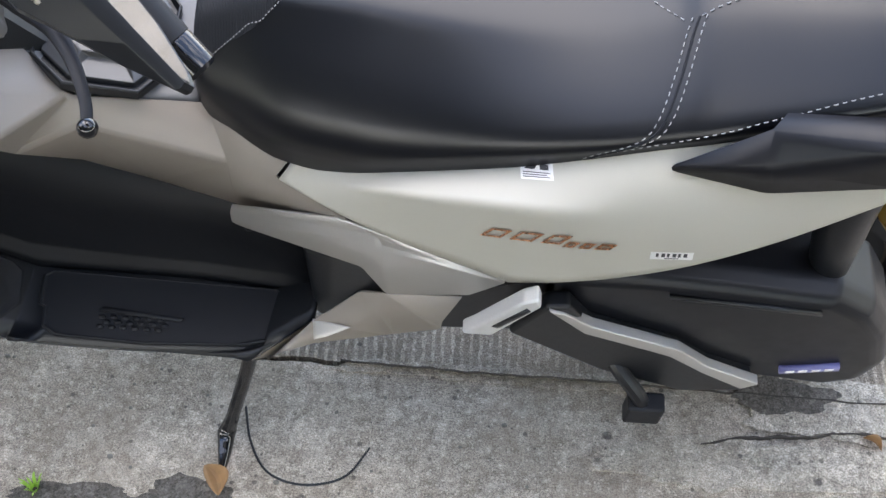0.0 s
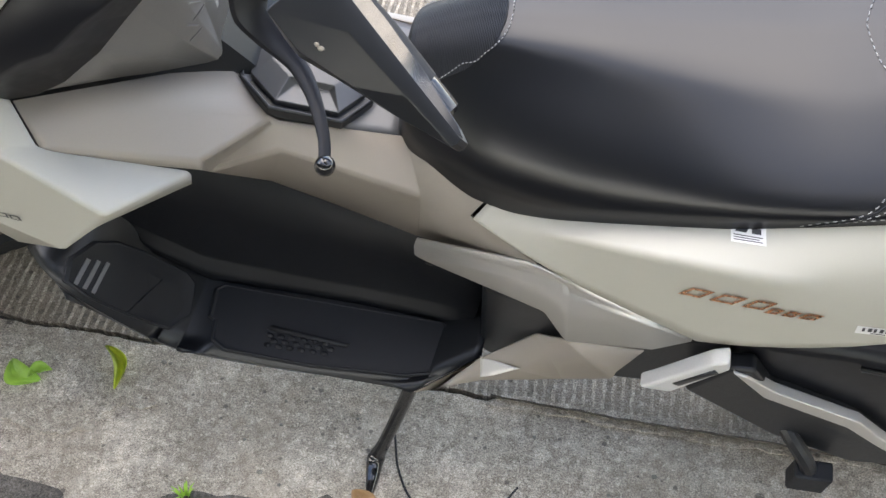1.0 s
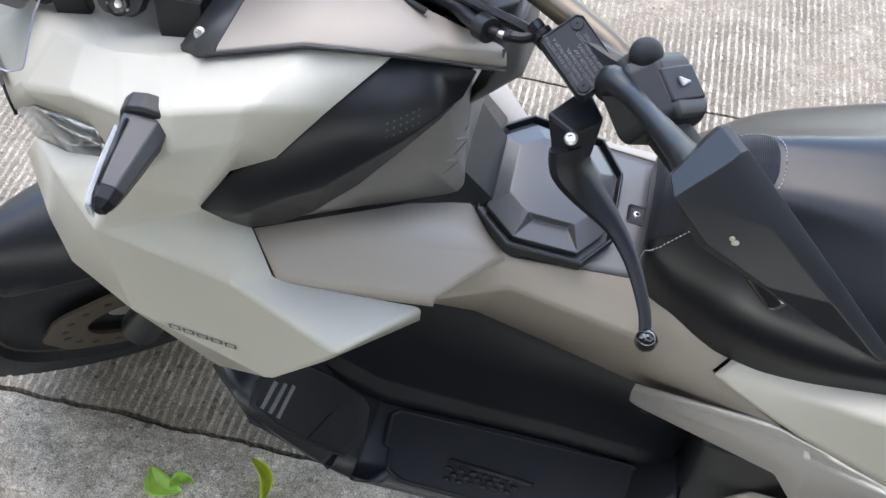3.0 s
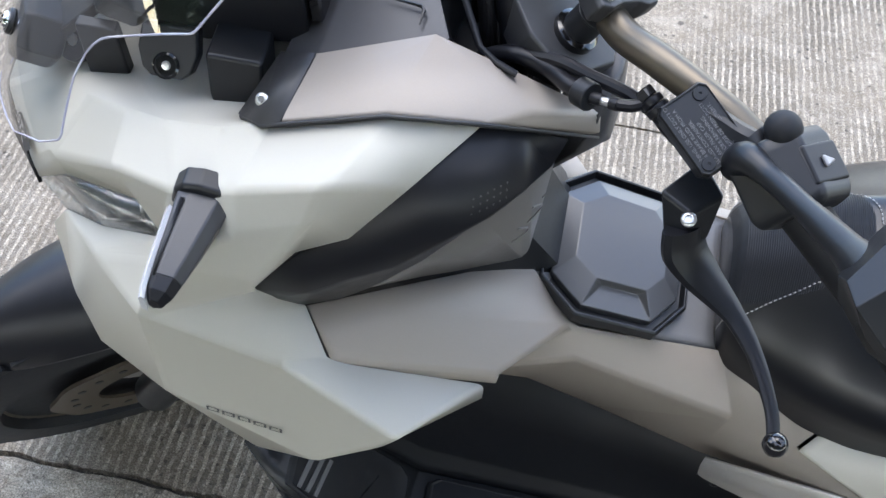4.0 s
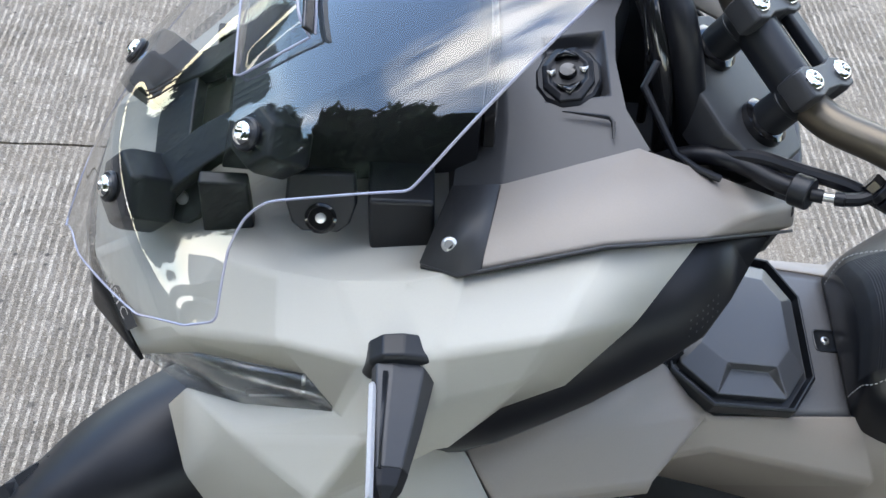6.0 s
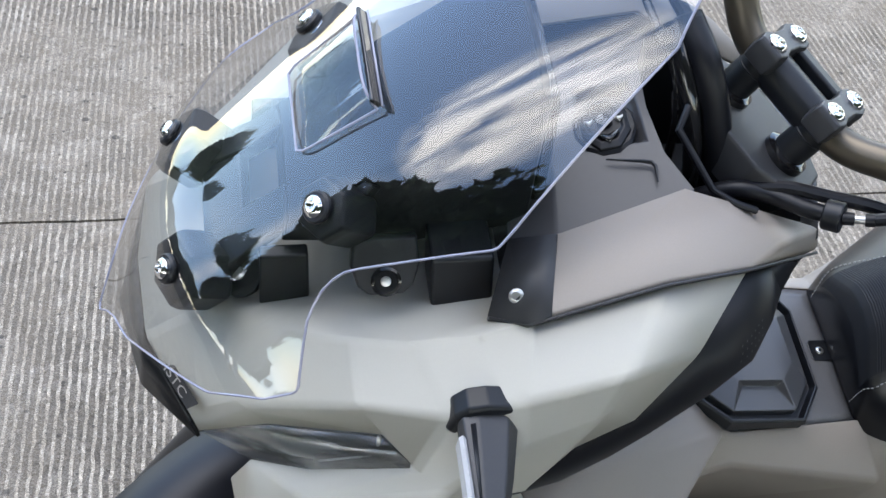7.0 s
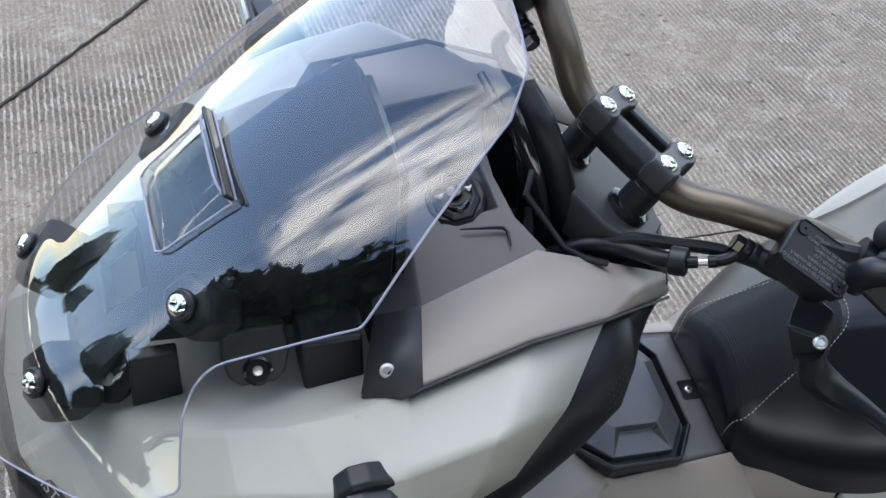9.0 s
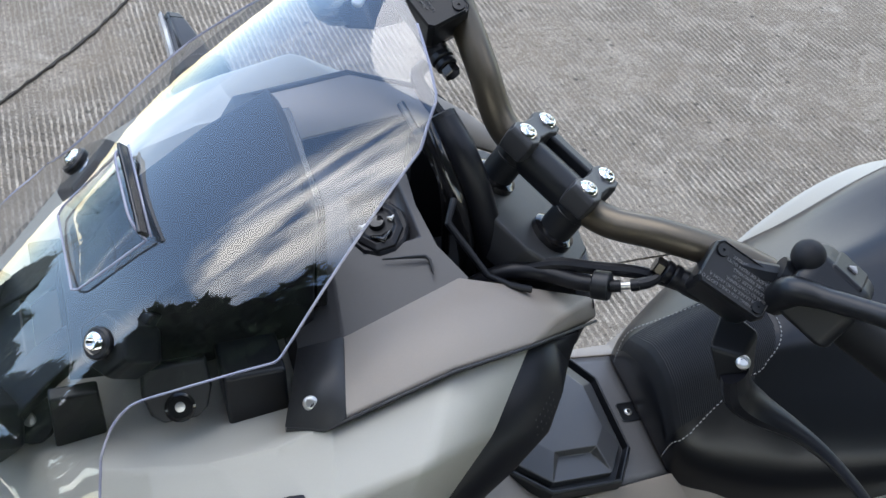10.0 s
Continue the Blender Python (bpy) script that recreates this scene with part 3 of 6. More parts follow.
# ---- scooter: inner body and floorboards ----
finish("inner_body", loft_bm([[(-0.62, y, z) for y, z in ((-0.12, 0.55), (-0.16, 0.72), (-0.15, 0.86), (-0.1, 0.90), (0.1, 0.90), (0.15, 0.86), (0.16, 0.72), (0.12, 0.55))],
                          [(-0.48, y, z) for y, z in ((-0.13, 0.40), (-0.17, 0.70), (-0.17, 0.88), (-0.09, 0.94), (0.09, 0.94), (0.17, 0.88), (0.17, 0.70), (0.13, 0.40))],
                          [(-0.33, y, z) for y, z in ((-0.08, 0.27), (-0.085, 0.60), (-0.11, 0.74), (-0.06, 0.9), (0.06, 0.9), (0.11, 0.74), (0.13, 0.60), (0.12, 0.27))],
                          [(-0.20, y, z) for y, z in ((-0.06, 0.25), (-0.05, 0.50), (-0.045, 0.66), (-0.04, 0.69), (0.04, 0.69), (0.09, 0.66), (0.115, 0.50), (0.12, 0.25))],
                          [(0.05, y, z) for y, z in ((-0.08, 0.25), (-0.09, 0.48), (-0.09, 0.60), (-0.07, 0.66), (0.07, 0.66), (0.12, 0.60), (0.14, 0.48), (0.13, 0.25))],
                          [(0.40, y, z) for y, z in ((-0.14, 0.30), (-0.20, 0.55), (-0.17, 0.70), (-0.12, 0.78), (0.12, 0.78), (0.17, 0.70), (0.20, 0.55), (0.14, 0.30))],
                          [(0.95, y, z) for y, z in ((-0.05, 0.72), (-0.10, 0.75), (-0.10, 0.82), (-0.08, 0.86), (0.08, 0.86), (0.10, 0.82), (0.10, 0.75), (0.05, 0.72))]]), BLACK, scooter, "", smooth=True)
FB = dict(a=(-0.553, -0.212, 0.480), b=(-0.494, -0.270, 0.490), c=(-0.395, -0.262, 0.325), d=(-0.36, -0.262, 0.300), e=(-0.014, -0.270, 0.300), f=(0.079, -0.216, 0.332),
          ai=(-0.44, -0.07, 0.50), ci=(-0.36, -0.03, 0.33), di=(-0.34, -0.02, 0.300), fi=(0.08, -0.02, 0.34), ei=(0.03, -0.02, 0.300), ad=(-0.552, -0.208, 0.44), bd=(-0.492, -0.262, 0.44), cd=(-0.39, -0.256, 0.29),
          dd=(-0.36, -0.256, 0.27), ed=(-0.014, -0.262, 0.272), fd=(0.079, -0.212, 0.30))
FBF = [("a", "b", "ai"), ("b", "c", "ci", "ai"), ("c", "d", "di", "ci"), ("d", "e", "ei", "di"), ("e", "f", "fi", "ei"), ("a", "ad", "bd", "b"), ("b", "bd", "cd", "c"), ("c", "cd", "dd", "d"), ("d", "dd", "ed", "e"), ("e", "ed", "fd", "f")]
for r in (True, False):
    floor_board = shell("floorboard", FB, FBF, BLACK, right=r, label="black plastic floorboard", out=(0, -0.2, 1), creases="a b c d e f;c ci;ei e;d di")

WELLBLACK = material("footwell_plastic", (0.004, 0.0046, 0.0064), 0.5, 0.0, 0.0, 0.06, 120, 0.02, 2600, spec=0.2)
TW = dict(w0=(-0.43, -0.150, 0.640), w1=(-0.30, -0.106, 0.582), w2=(-0.235, -0.074, 0.522), w3=(-0.145, -0.066, 0.462), w4=(-0.02, -0.112, 0.500), w5=(0.075, -0.15, 0.52),
          m0=(-0.475, -0.128, 0.545), m1=(-0.345, -0.104, 0.455), m2=(-0.235, -0.098, 0.405), m3=(-0.125, -0.102, 0.392), m4=(-0.01, -0.118, 0.385), m5=(0.070, -0.14, 0.39),
          b0=(-0.462, -0.140, 0.475), b1=(-0.352, -0.126, 0.345), b2=(-0.22, -0.128, 0.328), b3=(-0.11, -0.131, 0.326), b4=(0.0, -0.140, 0.328), b5=(0.062, -0.150, 0.335),
          f0=(-0.452, -0.155, 0.450), f1=(-0.345, -0.138, 0.318), f2=(-0.22, -0.140, 0.312), f3=(-0.11, -0.143, 0.312), f4=(0.0, -0.151, 0.312), f5=(0.058, -0.160, 0.315),
          g0=(-0.448, -0.160, 0.440), g1=(-0.343, -0.143, 0.299), g2=(-0.22, -0.145, 0.299), g3=(-0.11, -0.148, 0.299), g4=(0.0, -0.156, 0.299), g5=(0.056, -0.165, 0.299))
for r in (True, False):
    shell("footwell_wall", TW, [(p + str(i), p + str(i + 1), q + str(i + 1), q + str(i)) for p, q in ("wm", "mb", "bf", "fg") for i in range(5)], WELLBLACK, right=r, label="smooth black inner wall of the footwell", out=(0, -1, 0.5), creases="b0 b1 b2 b3 b4 b5;f0 f1 f2 f3 f4 f5", facet=0.003)

# ---- scooter: rear side panels, trim, grab rail ----
SP = dict(p1=(0.056, -0.164, 0.647), p2=(0.079, -0.143, 0.674), u3=(0.2, -0.160, 0.700), u4=(0.331, -0.186, 0.768), u5=(0.44, -0.200, 0.820), u6=(0.526, -0.205, 0.855), u7=(0.70, -0.19, 0.905), u8=(0.92, -0.15, 0.94),
          c1=(0.105, -0.176, 0.667), c2=(0.27, -0.235, 0.750), c3=(0.453, -0.266, 0.783), c4=(0.632, -0.257, 0.793), c5=(0.73, -0.235, 0.826), c6=(0.93, -0.17, 0.90),
          l0=(0.133, -0.2, 0.629), l1=(0.217, -0.225, 0.610), l2=(0.344, -0.250, 0.575), l3=(0.412, -0.262, 0.607), l4=(0.536, -0.268, 0.670), l5=(0.658, -0.25, 0.743), l6=(0.736, -0.225, 0.780), l7=(0.94, -0.165, 0.86))
SPF = [("p1", "p2", "u3", "c1"), ("c1", "u3", "u4", "c2"), ("c2", "u4", "u5", "c3"), ("c3", "u5", "u6"), ("c3", "u6", "u7", "c4"), ("c4", "u7", "c5"), ("c5", "u7", "u8", "c6"), ("p1", "c1", "l0"), ("c1", "c2", "l1", "l0"),
       ("c2", "c3", "l2", "l1"), ("c3", "l3", "l2"), ("c3", "c4", "l4", "l3"), ("c4", "c5", "l5", "l4"), ("c5", "c6", "l7", "l6"), ("c5", "l6", "l5")]
for r in (True, False):
    rear_panel = shell("rear_side_panel", SP, SPF, WHITE, right=r, label="satin pearl white rear side panel with copper emblem", creases="c1 c2 c3")
TR = dict(a=(-0.023, -0.152, 0.531), b=(-0.022, -0.158, 0.510), c=(0.177, -0.207, 0.596), d=(0.345, -0.247, 0.570), e=(0.297, -0.252, 0.534), f=(0.157, -0.222, 0.535), g=(0.19, -0.241, 0.495), c2=(0.182, -0.218, 0.585),
          h=(0.13, -0.198, 0.618), i=(0.215, -0.222, 0.607), a2=(-0.02, -0.148, 0.54))
shell("footrest_trim", TR, [("a2", "h", "c", "a"), ("h", "i", "c"), ("a", "c", "c2", "b"), ("b", "c2", "f"), ("c", "i", "d", "c2"), ("c2", "d", "e", "g"), ("c2", "g", "f")], SILVER, label="silver painted trim along the side", creases="a c i;b c2;a c d;c2 g;c2 f;a2 c;c c2 d;h c", facet=0.004)
TL = dict(a=(0.19, -0.241, 0.495), b=(0.288, -0.251, 0.522), d=(0.264, -0.247, 0.430), e=(0.262, -0.245, 0.398), f=(0.191, -0.243, 0.362), g=(0.082, -0.247, 0.322), h=(0.075, -0.226, 0.345), i=(0.15, -0.215, 0.44), k=(-0.012, -0.268, 0.288), m=(0.02, -0.262, 0.300))
shell("lower_side_cover", TL, [("a", "b", "d", "e"), ("a", "e", "f", "i"), ("f", "g", "h", "i"), ("g", "k", "m", "h")], GREY, creases="a e;f i", facet=0.005)
finish("engine_shroud", loft_bm([[(x, -w, z0), (x, -w, z1), (x, w, z1), (x, w, z0)] for x, w, z0, z1 in ((0.072, 0.185, 0.285, 0.50), (0.12, 0.205, 0.29, 0.53), (0.22, 0.225, 0.345, 0.55), (0.40, 0.225, 0.36, 0.575))]), BLACK, scooter, bevel=0.01)
shell("silver_chip", dict(a=(0.082, -0.249, 0.340), b=(0.078, -0.222, 0.352), c=(0.135, -0.238, 0.366), d=(0.10, -0.246, 0.345)), [("a", "b", "c", "d")], SILVER)
GR = dict(a=(0.486, -0.226, 0.830), b=(0.59, -0.226, 0.905), c=(0.594, -0.252, 0.835), d=(0.72, -0.232, 0.898), e=(0.73, -0.245, 0.850), f=(0.9, -0.18, 0.95), g=(0.9, -0.19, 0.90), b2=(0.60, -0.20, 0.908), d2=(0.72, -0.20, 0.91), f2=(0.9, -0.15, 0.955), m=(0.585, -0.25, 0.878))
for r in (True, False):
    shell("grab_rail", GR, [("a", "b", "m"), ("a", "m", "c"), ("b", "d", "m"), ("m", "d", "e", "c"), ("d", "f", "g", "e"), ("b", "b2", "d2", "d"), ("d", "d2", "f2", "f")], SATIN, right=r, label="dark grey grab rail", creases="a b d f;m d;a m c;m e;b m", facet=0.006)


# ---- scooter: seat ----
def seat_ring(x, ztop, wtop, zmid, wmid, zlow, wlow, n=24):
    """Half outline from the top to the lower edge, and its mirror image."""
    half = smooth_path([(0, -0.0, ztop + 0.004), (0, -wtop * 0.55, ztop), (0, -wtop, ztop - (ztop - zmid) * 0.22), (0, -wmid, zmid), (0, -wlow, zlow)], 5)
    left = [(x, p.y, p.z) for p in half]
    return left + [(x, -p[1], p[2]) for p in left[:0:-1]]


SEAT = [(-0.052, 0.742, 0.03, 0.722, 0.058, 0.696, 0.062), (-0.042, 0.778, 0.04, 0.73, 0.08, 0.68, 0.088), (0.0, 0.806, 0.05, 0.73, 0.11, 0.664, 0.118), (0.06, 0.834, 0.06, 0.745, 0.14, 0.666, 0.148),
        (0.14, 0.844, 0.072, 0.755, 0.161, 0.675, 0.169), (0.22, 0.85, 0.085, 0.77, 0.175, 0.702, 0.183), (0.33, 0.864, 0.1, 0.81, 0.191, 0.765, 0.199), (0.42, 0.88, 0.108, 0.84, 0.198, 0.808, 0.206),
        (0.49, 0.906, 0.11, 0.865, 0.201, 0.836, 0.207), (0.55, 0.934, 0.112, 0.885, 0.201, 0.857, 0.207), (0.7, 0.955, 0.12, 0.92, 0.188, 0.9, 0.194), (0.92, 0.97, 0.11, 0.945, 0.148, 0.935, 0.154)]


SEAT_COLS = [smooth_path([(r[0], r[k], 0) for r in SEAT], 5) for k in range(1, 7)]
SEAT_X = [p.x for p in SEAT_COLS[0]]


def seat_at(x, u):
    """A place on the left half of the seat: u from 0, its middle, to 1, its lower edge."""
    ring = seat_ring(x, *[float(np.interp(x, SEAT_X, [p.y for p in c])) for c in SEAT_COLS])
    half = ring[:21]
    k = min(int(u * 20), 19)
    return Vector(half[k]).lerp(Vector(half[k + 1]), u * 20 - k)


seat = finish("seat", loft_bm([seat_ring(x, *[c[i].y for c in SEAT_COLS]) for i, x in enumerate(SEAT_X)]), VINYL, scooter, "black vinyl step seat with white stitching")


# ---- scooter: windscreen ----
WS = smooth_path([(-0.812, 0.862, 0), (-0.775, 0.955, 0), (-0.750, 1.014, 0), (-0.712, 1.052, 0), (-0.646, 1.116, 0), (-0.575, 1.182, 0), (-0.44, 1.284, 0), (-0.400, 1.308, 0)], 8)
WS_RUN = [0.0]
for p, q in zip(WS, WS[1:]):
    WS_RUN.append(WS_RUN[-1] + (q - p).length)


def screen_at(s, y):
    """The windscreen's place at the run s along its middle line and the width y."""
    x = float(np.interp(s, WS_RUN, [p.x for p in WS]))
    z = float(np.interp(s, WS_RUN, [p.y for p in WS]))
    k = 2.1 * y * y
    return Vector((x + k * 0.91, y, z - k * 0.41))


def screen_run(x):
    return float(np.interp(x, [p.x for p in WS], WS_RUN))


WS_W = [(screen_run(x), w) for x, w in ((-0.812, 0.004), (-0.804, 0.018), (-0.797, 0.035), (-0.790, 0.066), (-0.780, 0.094), (-0.768, 0.130), (-0.760, 0.154), (-0.750, 0.166), (-0.735, 0.1785), (-0.717, 0.183), (-0.713, 0.182), (-0.698, 0.165), (-0.684, 0.149),
                                        (-0.676, 0.143), (-0.667, 0.1375), (-0.658, 0.1348), (-0.650, 0.1345), (-0.642, 0.1370), (-0.610, 0.1510), (-0.577, 0.1640), (-0.573, 0.1640), (-0.56, 0.1585), (-0.44, 0.104), (-0.415, 0.08), (-0.405, 0.05), (-0.400, 0.02))]


def windscreen_bm(n=160, m=24):
    bm, rows = bmesh.new(), []
    for i in range(n + 1):
        s = WS_RUN[-1] * i / n
        w = float(np.interp(s, [r[0] for r in WS_W], [r[1] for r in WS_W]))
        rows.append([bm.verts.new(screen_at(s, w * (2 * j / m - 1))) for j in range(m + 1)])
    for a, b in zip(rows, rows[1:]):
        for j in range(m):
            bm.faces.new((a[j], a[j + 1], b[j + 1], b[j]))
    return bm


screen = finish("windscreen", windscreen_bm(), CLEAR, scooter, "clear curved windscreen held by chrome bolts")
screen.visible_shadow = False
for x, y in ((-0.631, -0.088), (-0.625, 0.088), (-0.741, -0.066), (-0.738, 0.066)):
    s = screen_run(x - 1.9 * y * y)
    p = screen_at(s, y)
    nrm = (screen_at(s, y + 0.01) - screen_at(s, y - 0.01)).cross(screen_at(s + 0.01, y) - screen_at(s - 0.01, y)).normalized()
    if nrm.z < 0:
        nrm = -nrm
    bolt(p + nrm * 0.0035, nrm, 0.0082, scooter, "windscreen_bolt")
    finish("bolt_washer", lathe_bm([(0.0120, 0.0), (0.0120, 0.0022), (0.0105, 0.0038), (0.008, 0.0038)], 20), BLACK, scooter, "", facing(p, nrm))
    wide = 1.0 if x > -0.7 and y < 0 else 1.25
    HEX = [(0.027 * wide * math.cos(radians(60 * k + 12)), 0.024 * wide * math.sin(radians(60 * k + 12))) for k in range(6)]
    finish("windscreen_mount", loft_bm([[(px * a, py * a, z) for px, py in HEX] for a, z in ((0.86, -0.044), (1.0, -0.039), (1.0, -0.012), (0.90, -0.004), (0.6, -0.0025))]), BLACK, scooter, "", facing(p, nrm), bevel=0.002)

# clear rim of the windscreen
def screen_edge(side):
    pts = []
    for i in range(161):
        s = WS_RUN[-1] * i / 160
        pts.append(screen_at(s, side * float(np.interp(s, [r[0] for r in WS_W], [r[1] for r in WS_W]))))
    return pts


RIM = material("polished_acrylic_edge", (0.30, 0.30, 0.37), 0.12, 0.0, 0.3, 0.05, 200)
edge = finish("windscreen_edge", tube_bm(screen_edge(-1)[::-1] + screen_edge(1), 0.0010, 6, straight=True), RIM, screen, "polished edge of the clear screen")
edge.visible_shadow = False


def screen_frame(x, y):
    s = screen_run(x - 1.9 * y * y)
    n = (screen_at(s, y + 0.01) - screen_at(s, y - 0.01)).cross(screen_at(s + 0.01, y) - screen_at(s - 0.01, y)).normalized()
    return screen_at(s, y), n if n.z > 0 else -n


# raised scoop in the screen, open to the rear
vent_p, vent_n = screen_frame(-0.612, -0.008)
VENT = facing(vent_p, vent_n, (1, 0, 0.8))
VENT_RISE = 0.013


def vent_at(u, v):
    """The scoop's skin: u across from -1 to 1, v from its front edge, 0, to the open rear, 1."""
    w = 0.040 + 0.005 * v
    side = 1 - abs(u) ** 6
    front = min(1.0, v / 0.22)
    x = u * w * (1 if v > 0.12 else 0.90 + 0.10 * math.sin(v / 0.12 * math.pi / 2))
    return x, -0.043 + 0.074 * v, 0.001 + VENT_RISE * (0.30 * math.sin(front * math.pi / 2) + 0.70 * v) * side


def vent_bm(n=16, m=20):
    bm = bmesh.new()
    rows = [[bm.verts.new(vent_at(2 * j / m - 1, i / n)) for j in range(m + 1)] for i in range(n + 1)]
    for a, b in zip(rows, rows[1:]):
        for j in range(m):
            bm.faces.new((a[j], a[j + 1], b[j + 1], b[j]))
    return bm


vent = finish("screen_vent", vent_bm(), CLEAR, screen, "clear raised air scoop", VENT)
vent.visible_shadow = False
finish("vent_slot", loft_bm([[(u * 0.044, 0.0315 + d, 0.0005) for u in (-1, 1)] + [(u * 0.044, 0.0315 + d, VENT_RISE * 0.80) for u in (1, -1)] for d in (0.0, 0.0035)]), GLOSS, screen, "dark slot of the scoop", VENT, bevel=0.0012)
for path in ([vent_at(2 * k / 20 - 1, 1.0) for k in range(21)], [vent_at(-1, k / 12) for k in range(12, -1, -1)] + [vent_at(2 * k / 12 - 1, 0) for k in range(1, 13)] + [vent_at(1, k / 12) for k in range(1, 13)], [(-0.045, 0.0355, 0.001), (0.045, 0.0355, 0.001)]):
    vr = finish("vent_rim", tube_bm(path, 0.0010, 6, straight=True), RIM, screen, "", VENT)
    vr.visible_shadow = False

# black bracket behind the screen
def under_screen(x, y, d):
    p, n = screen_frame(x, y)
    return p - n * d


def strap_bm(rows, thick=0.012):
    """A flat bar under the screen: rows of x, y, half width and depth below it."""
    rings = []
    pts = [Vector((x, y, 0)) for x, y, w, d in rows]
    for i, (x, y, w, d) in enumerate(rows):
        way = pts[min(i + 1, len(rows) - 1)] - pts[max(i - 1, 0)]
        side = Vector((-way.y, way.x, 0)).normalized() * w
        a, b = under_screen(x + side.x, y + side.y, d), under_screen(x - side.x, y - side.y, d)
        c, e = under_screen(x - side.x, y - side.y, d + thick), under_screen(x + side.x, y + side.y, d + thick)
        rings.append([a, b, c, e])
    return loft_bm(rings)


for y in (-1, 1):
    finish("screen_bracket_arm", strap_bm([(-0.742, 0.072 * y, 0.020, 0.026), (-0.722, 0.058 * y, 0.020, 0.030), (-0.695, 0.050 * y, 0.020, 0.032), (-0.655, 0.052 * y, 0.017, 0.032), (-0.638, 0.072 * y, 0.016, 0.030), (-0.625, 0.092 * y, 0.018, 0.028)]), BLACK, scooter, "", bevel=0.002)
    FOOT = [(-0.672, 1.040), (-0.636, 1.040), (-0.634, 0.975), (-0.637, 0.955), (-0.646, 0.950), (-0.660, 0.951), (-0.671, 0.943), (-0.674, 0.950)]
    finish("bracket_foot", loft_bm([[(px, y * (0.080 - w + (1.04 - pz) * 0.0), pz) for px, pz in FOOT] for w in (0.0, 0.012)]), BLACK, scooter, bevel=0.002)
    finish("bracket_lug", lathe_bm([(0.018, -0.014), (0.0205, -0.004), (0.019, 0.0), (0.007, 0.0005)], 14), BLACK, scooter, "", facing((-0.689, 0.064 * y, 0.998), (-0.35, 0.6 * y, 0.72)))
    finish("lug_rivet", lathe_bm([(0.006, 0.0), (0.005, 0.002), (0.0005, 0.0025)], 12), ALLOY, scooter, "", facing((-0.689, 0.064 * y, 0.998), (-0.35, 0.6 * y, 0.72)))
    PADM = facing((-0.581, 0.107 * y, 1.042), (0.0, 0.75 * y, 0.66))
    TAB = [(-0.021, -0.004), (-0.013, -0.0105), (0.013, -0.0105), (0.021, -0.004), (0.026, 0.012), (0.024, 0.034), (-0.024, 0.034), (-0.026, 0.012)]
    finish("bracket_pad", loft_bm([[(px * a, py * a, z) for px, py in TAB] for a, z in ((0.9, -0.016), (1.0, -0.010), (1.0, 0.0), (0.93, 0.003))]), BLACK, scooter, "", PADM, bevel=0.001)
    finish("pad_boss", lathe_bm([(0.0115, 0.002), (0.0115, 0.0042), (0.0095, 0.005), (0.0085, 0.0034), (0.004, 0.0034)], 16), GLOSS, scooter, "", PADM)
    finish("pad_rivet", lathe_bm([(0.0042, 0.003), (0.0034, 0.0050), (0.0005, 0.0053)], 12), ALLOY, scooter, "", facing((-0.581, 0.107 * y, 1.042), (0.0, 0.75 * y, 0.66)))
    finish("pad_arm", loft_bm([[(x + dx, (yy + w) * y, z) for dx, w in ((-0.024, -0.022), (0.024, -0.022), (0.024, 0.016), (-0.024, 0.016))] for x, yy, z in ((-0.520, 0.100, 1.006), (-0.522, 0.098, 1.022), (-0.524, 0.088, 1.060))]), BLACK, scooter, bevel=0.003)
for x in (-0.722, -0.648):
    finish("bracket_bridge", strap_bm([(x, -0.05, 0.016, 0.032), (x, 0.0, 0.016, 0.032), (x, 0.05, 0.016, 0.032)]), BLACK, scooter, bevel=0.002)

# instrument: a black hooded wedge under the screen, its display to the rear
HOOD_TOP = [(-0.650, 1.066), (-0.573, 1.136), (-0.530, 1.172), (-0.481, 1.203)]


def hood_ring(y, drop=0.0, back=0.0):
    """One cut through the hood, front to rear over the top and back below."""
    tops = [(x - back, y, z - drop) for x, z in HOOD_TOP]
    return tops + [(-0.472 - back, y, 1.190 - drop), (-0.470, y, 1.066), (-0.480, y, 1.052), (-0.56, y, 1.036), (-0.655, y, 1.045)]


hood = finish("instrument_housing", loft_bm([hood_ring(y, d, b) for y, d, b in ((-0.069, 0.012, 0.004), (-0.066, 0.003, 0.001), (-0.045, 0.0, 0.0), (0.032, 0.0, 0.0), (0.053, 0.003, 0.001), (0.056, 0.012, 0.004))]), SATIN, scooter, "black hood of the instrument", bevel=0.002)
DISPLAY = facing((-0.466, -0.007, 1.128), (0.99, 0.0, 0.07), (0, 0, 1))
finish("instrument_screen", loft_bm([[(x * a, y * a, z) for x, y in ((-0.052, -0.058), (-0.058, -0.050), (-0.058, 0.050), (-0.052, 0.058), (0.052, 0.058), (0.058, 0.050), (0.058, -0.050), (0.052, -0.058))] for a, z in ((0.97, -0.006), (1.0, -0.004), (1.0, 0.003), (0.96, 0.0045), (0.9, 0.0045))]), GLOSS, hood, "dark glossy instrument display", DISPLAY)

# ---- scooter: handlebar (turned to the left) ----
INV = STEER.inverted()
REFLECT = STEER @ Matrix.Diagonal((1, -1, 1, 1)) @ INV
BAR = [(0.055, -0.315, 0.057), (0.037, -0.24, 0.057), (0.021, -0.175, 0.050), (0.009, -0.138, 0.0395), (0.0, -0.098, 0.022), (0.0, -0.062, 0.0), (0.0, -0.03, -0.006)]
BAR = BAR + [(x, -y, z) for x, y, z in BAR[::-1]]
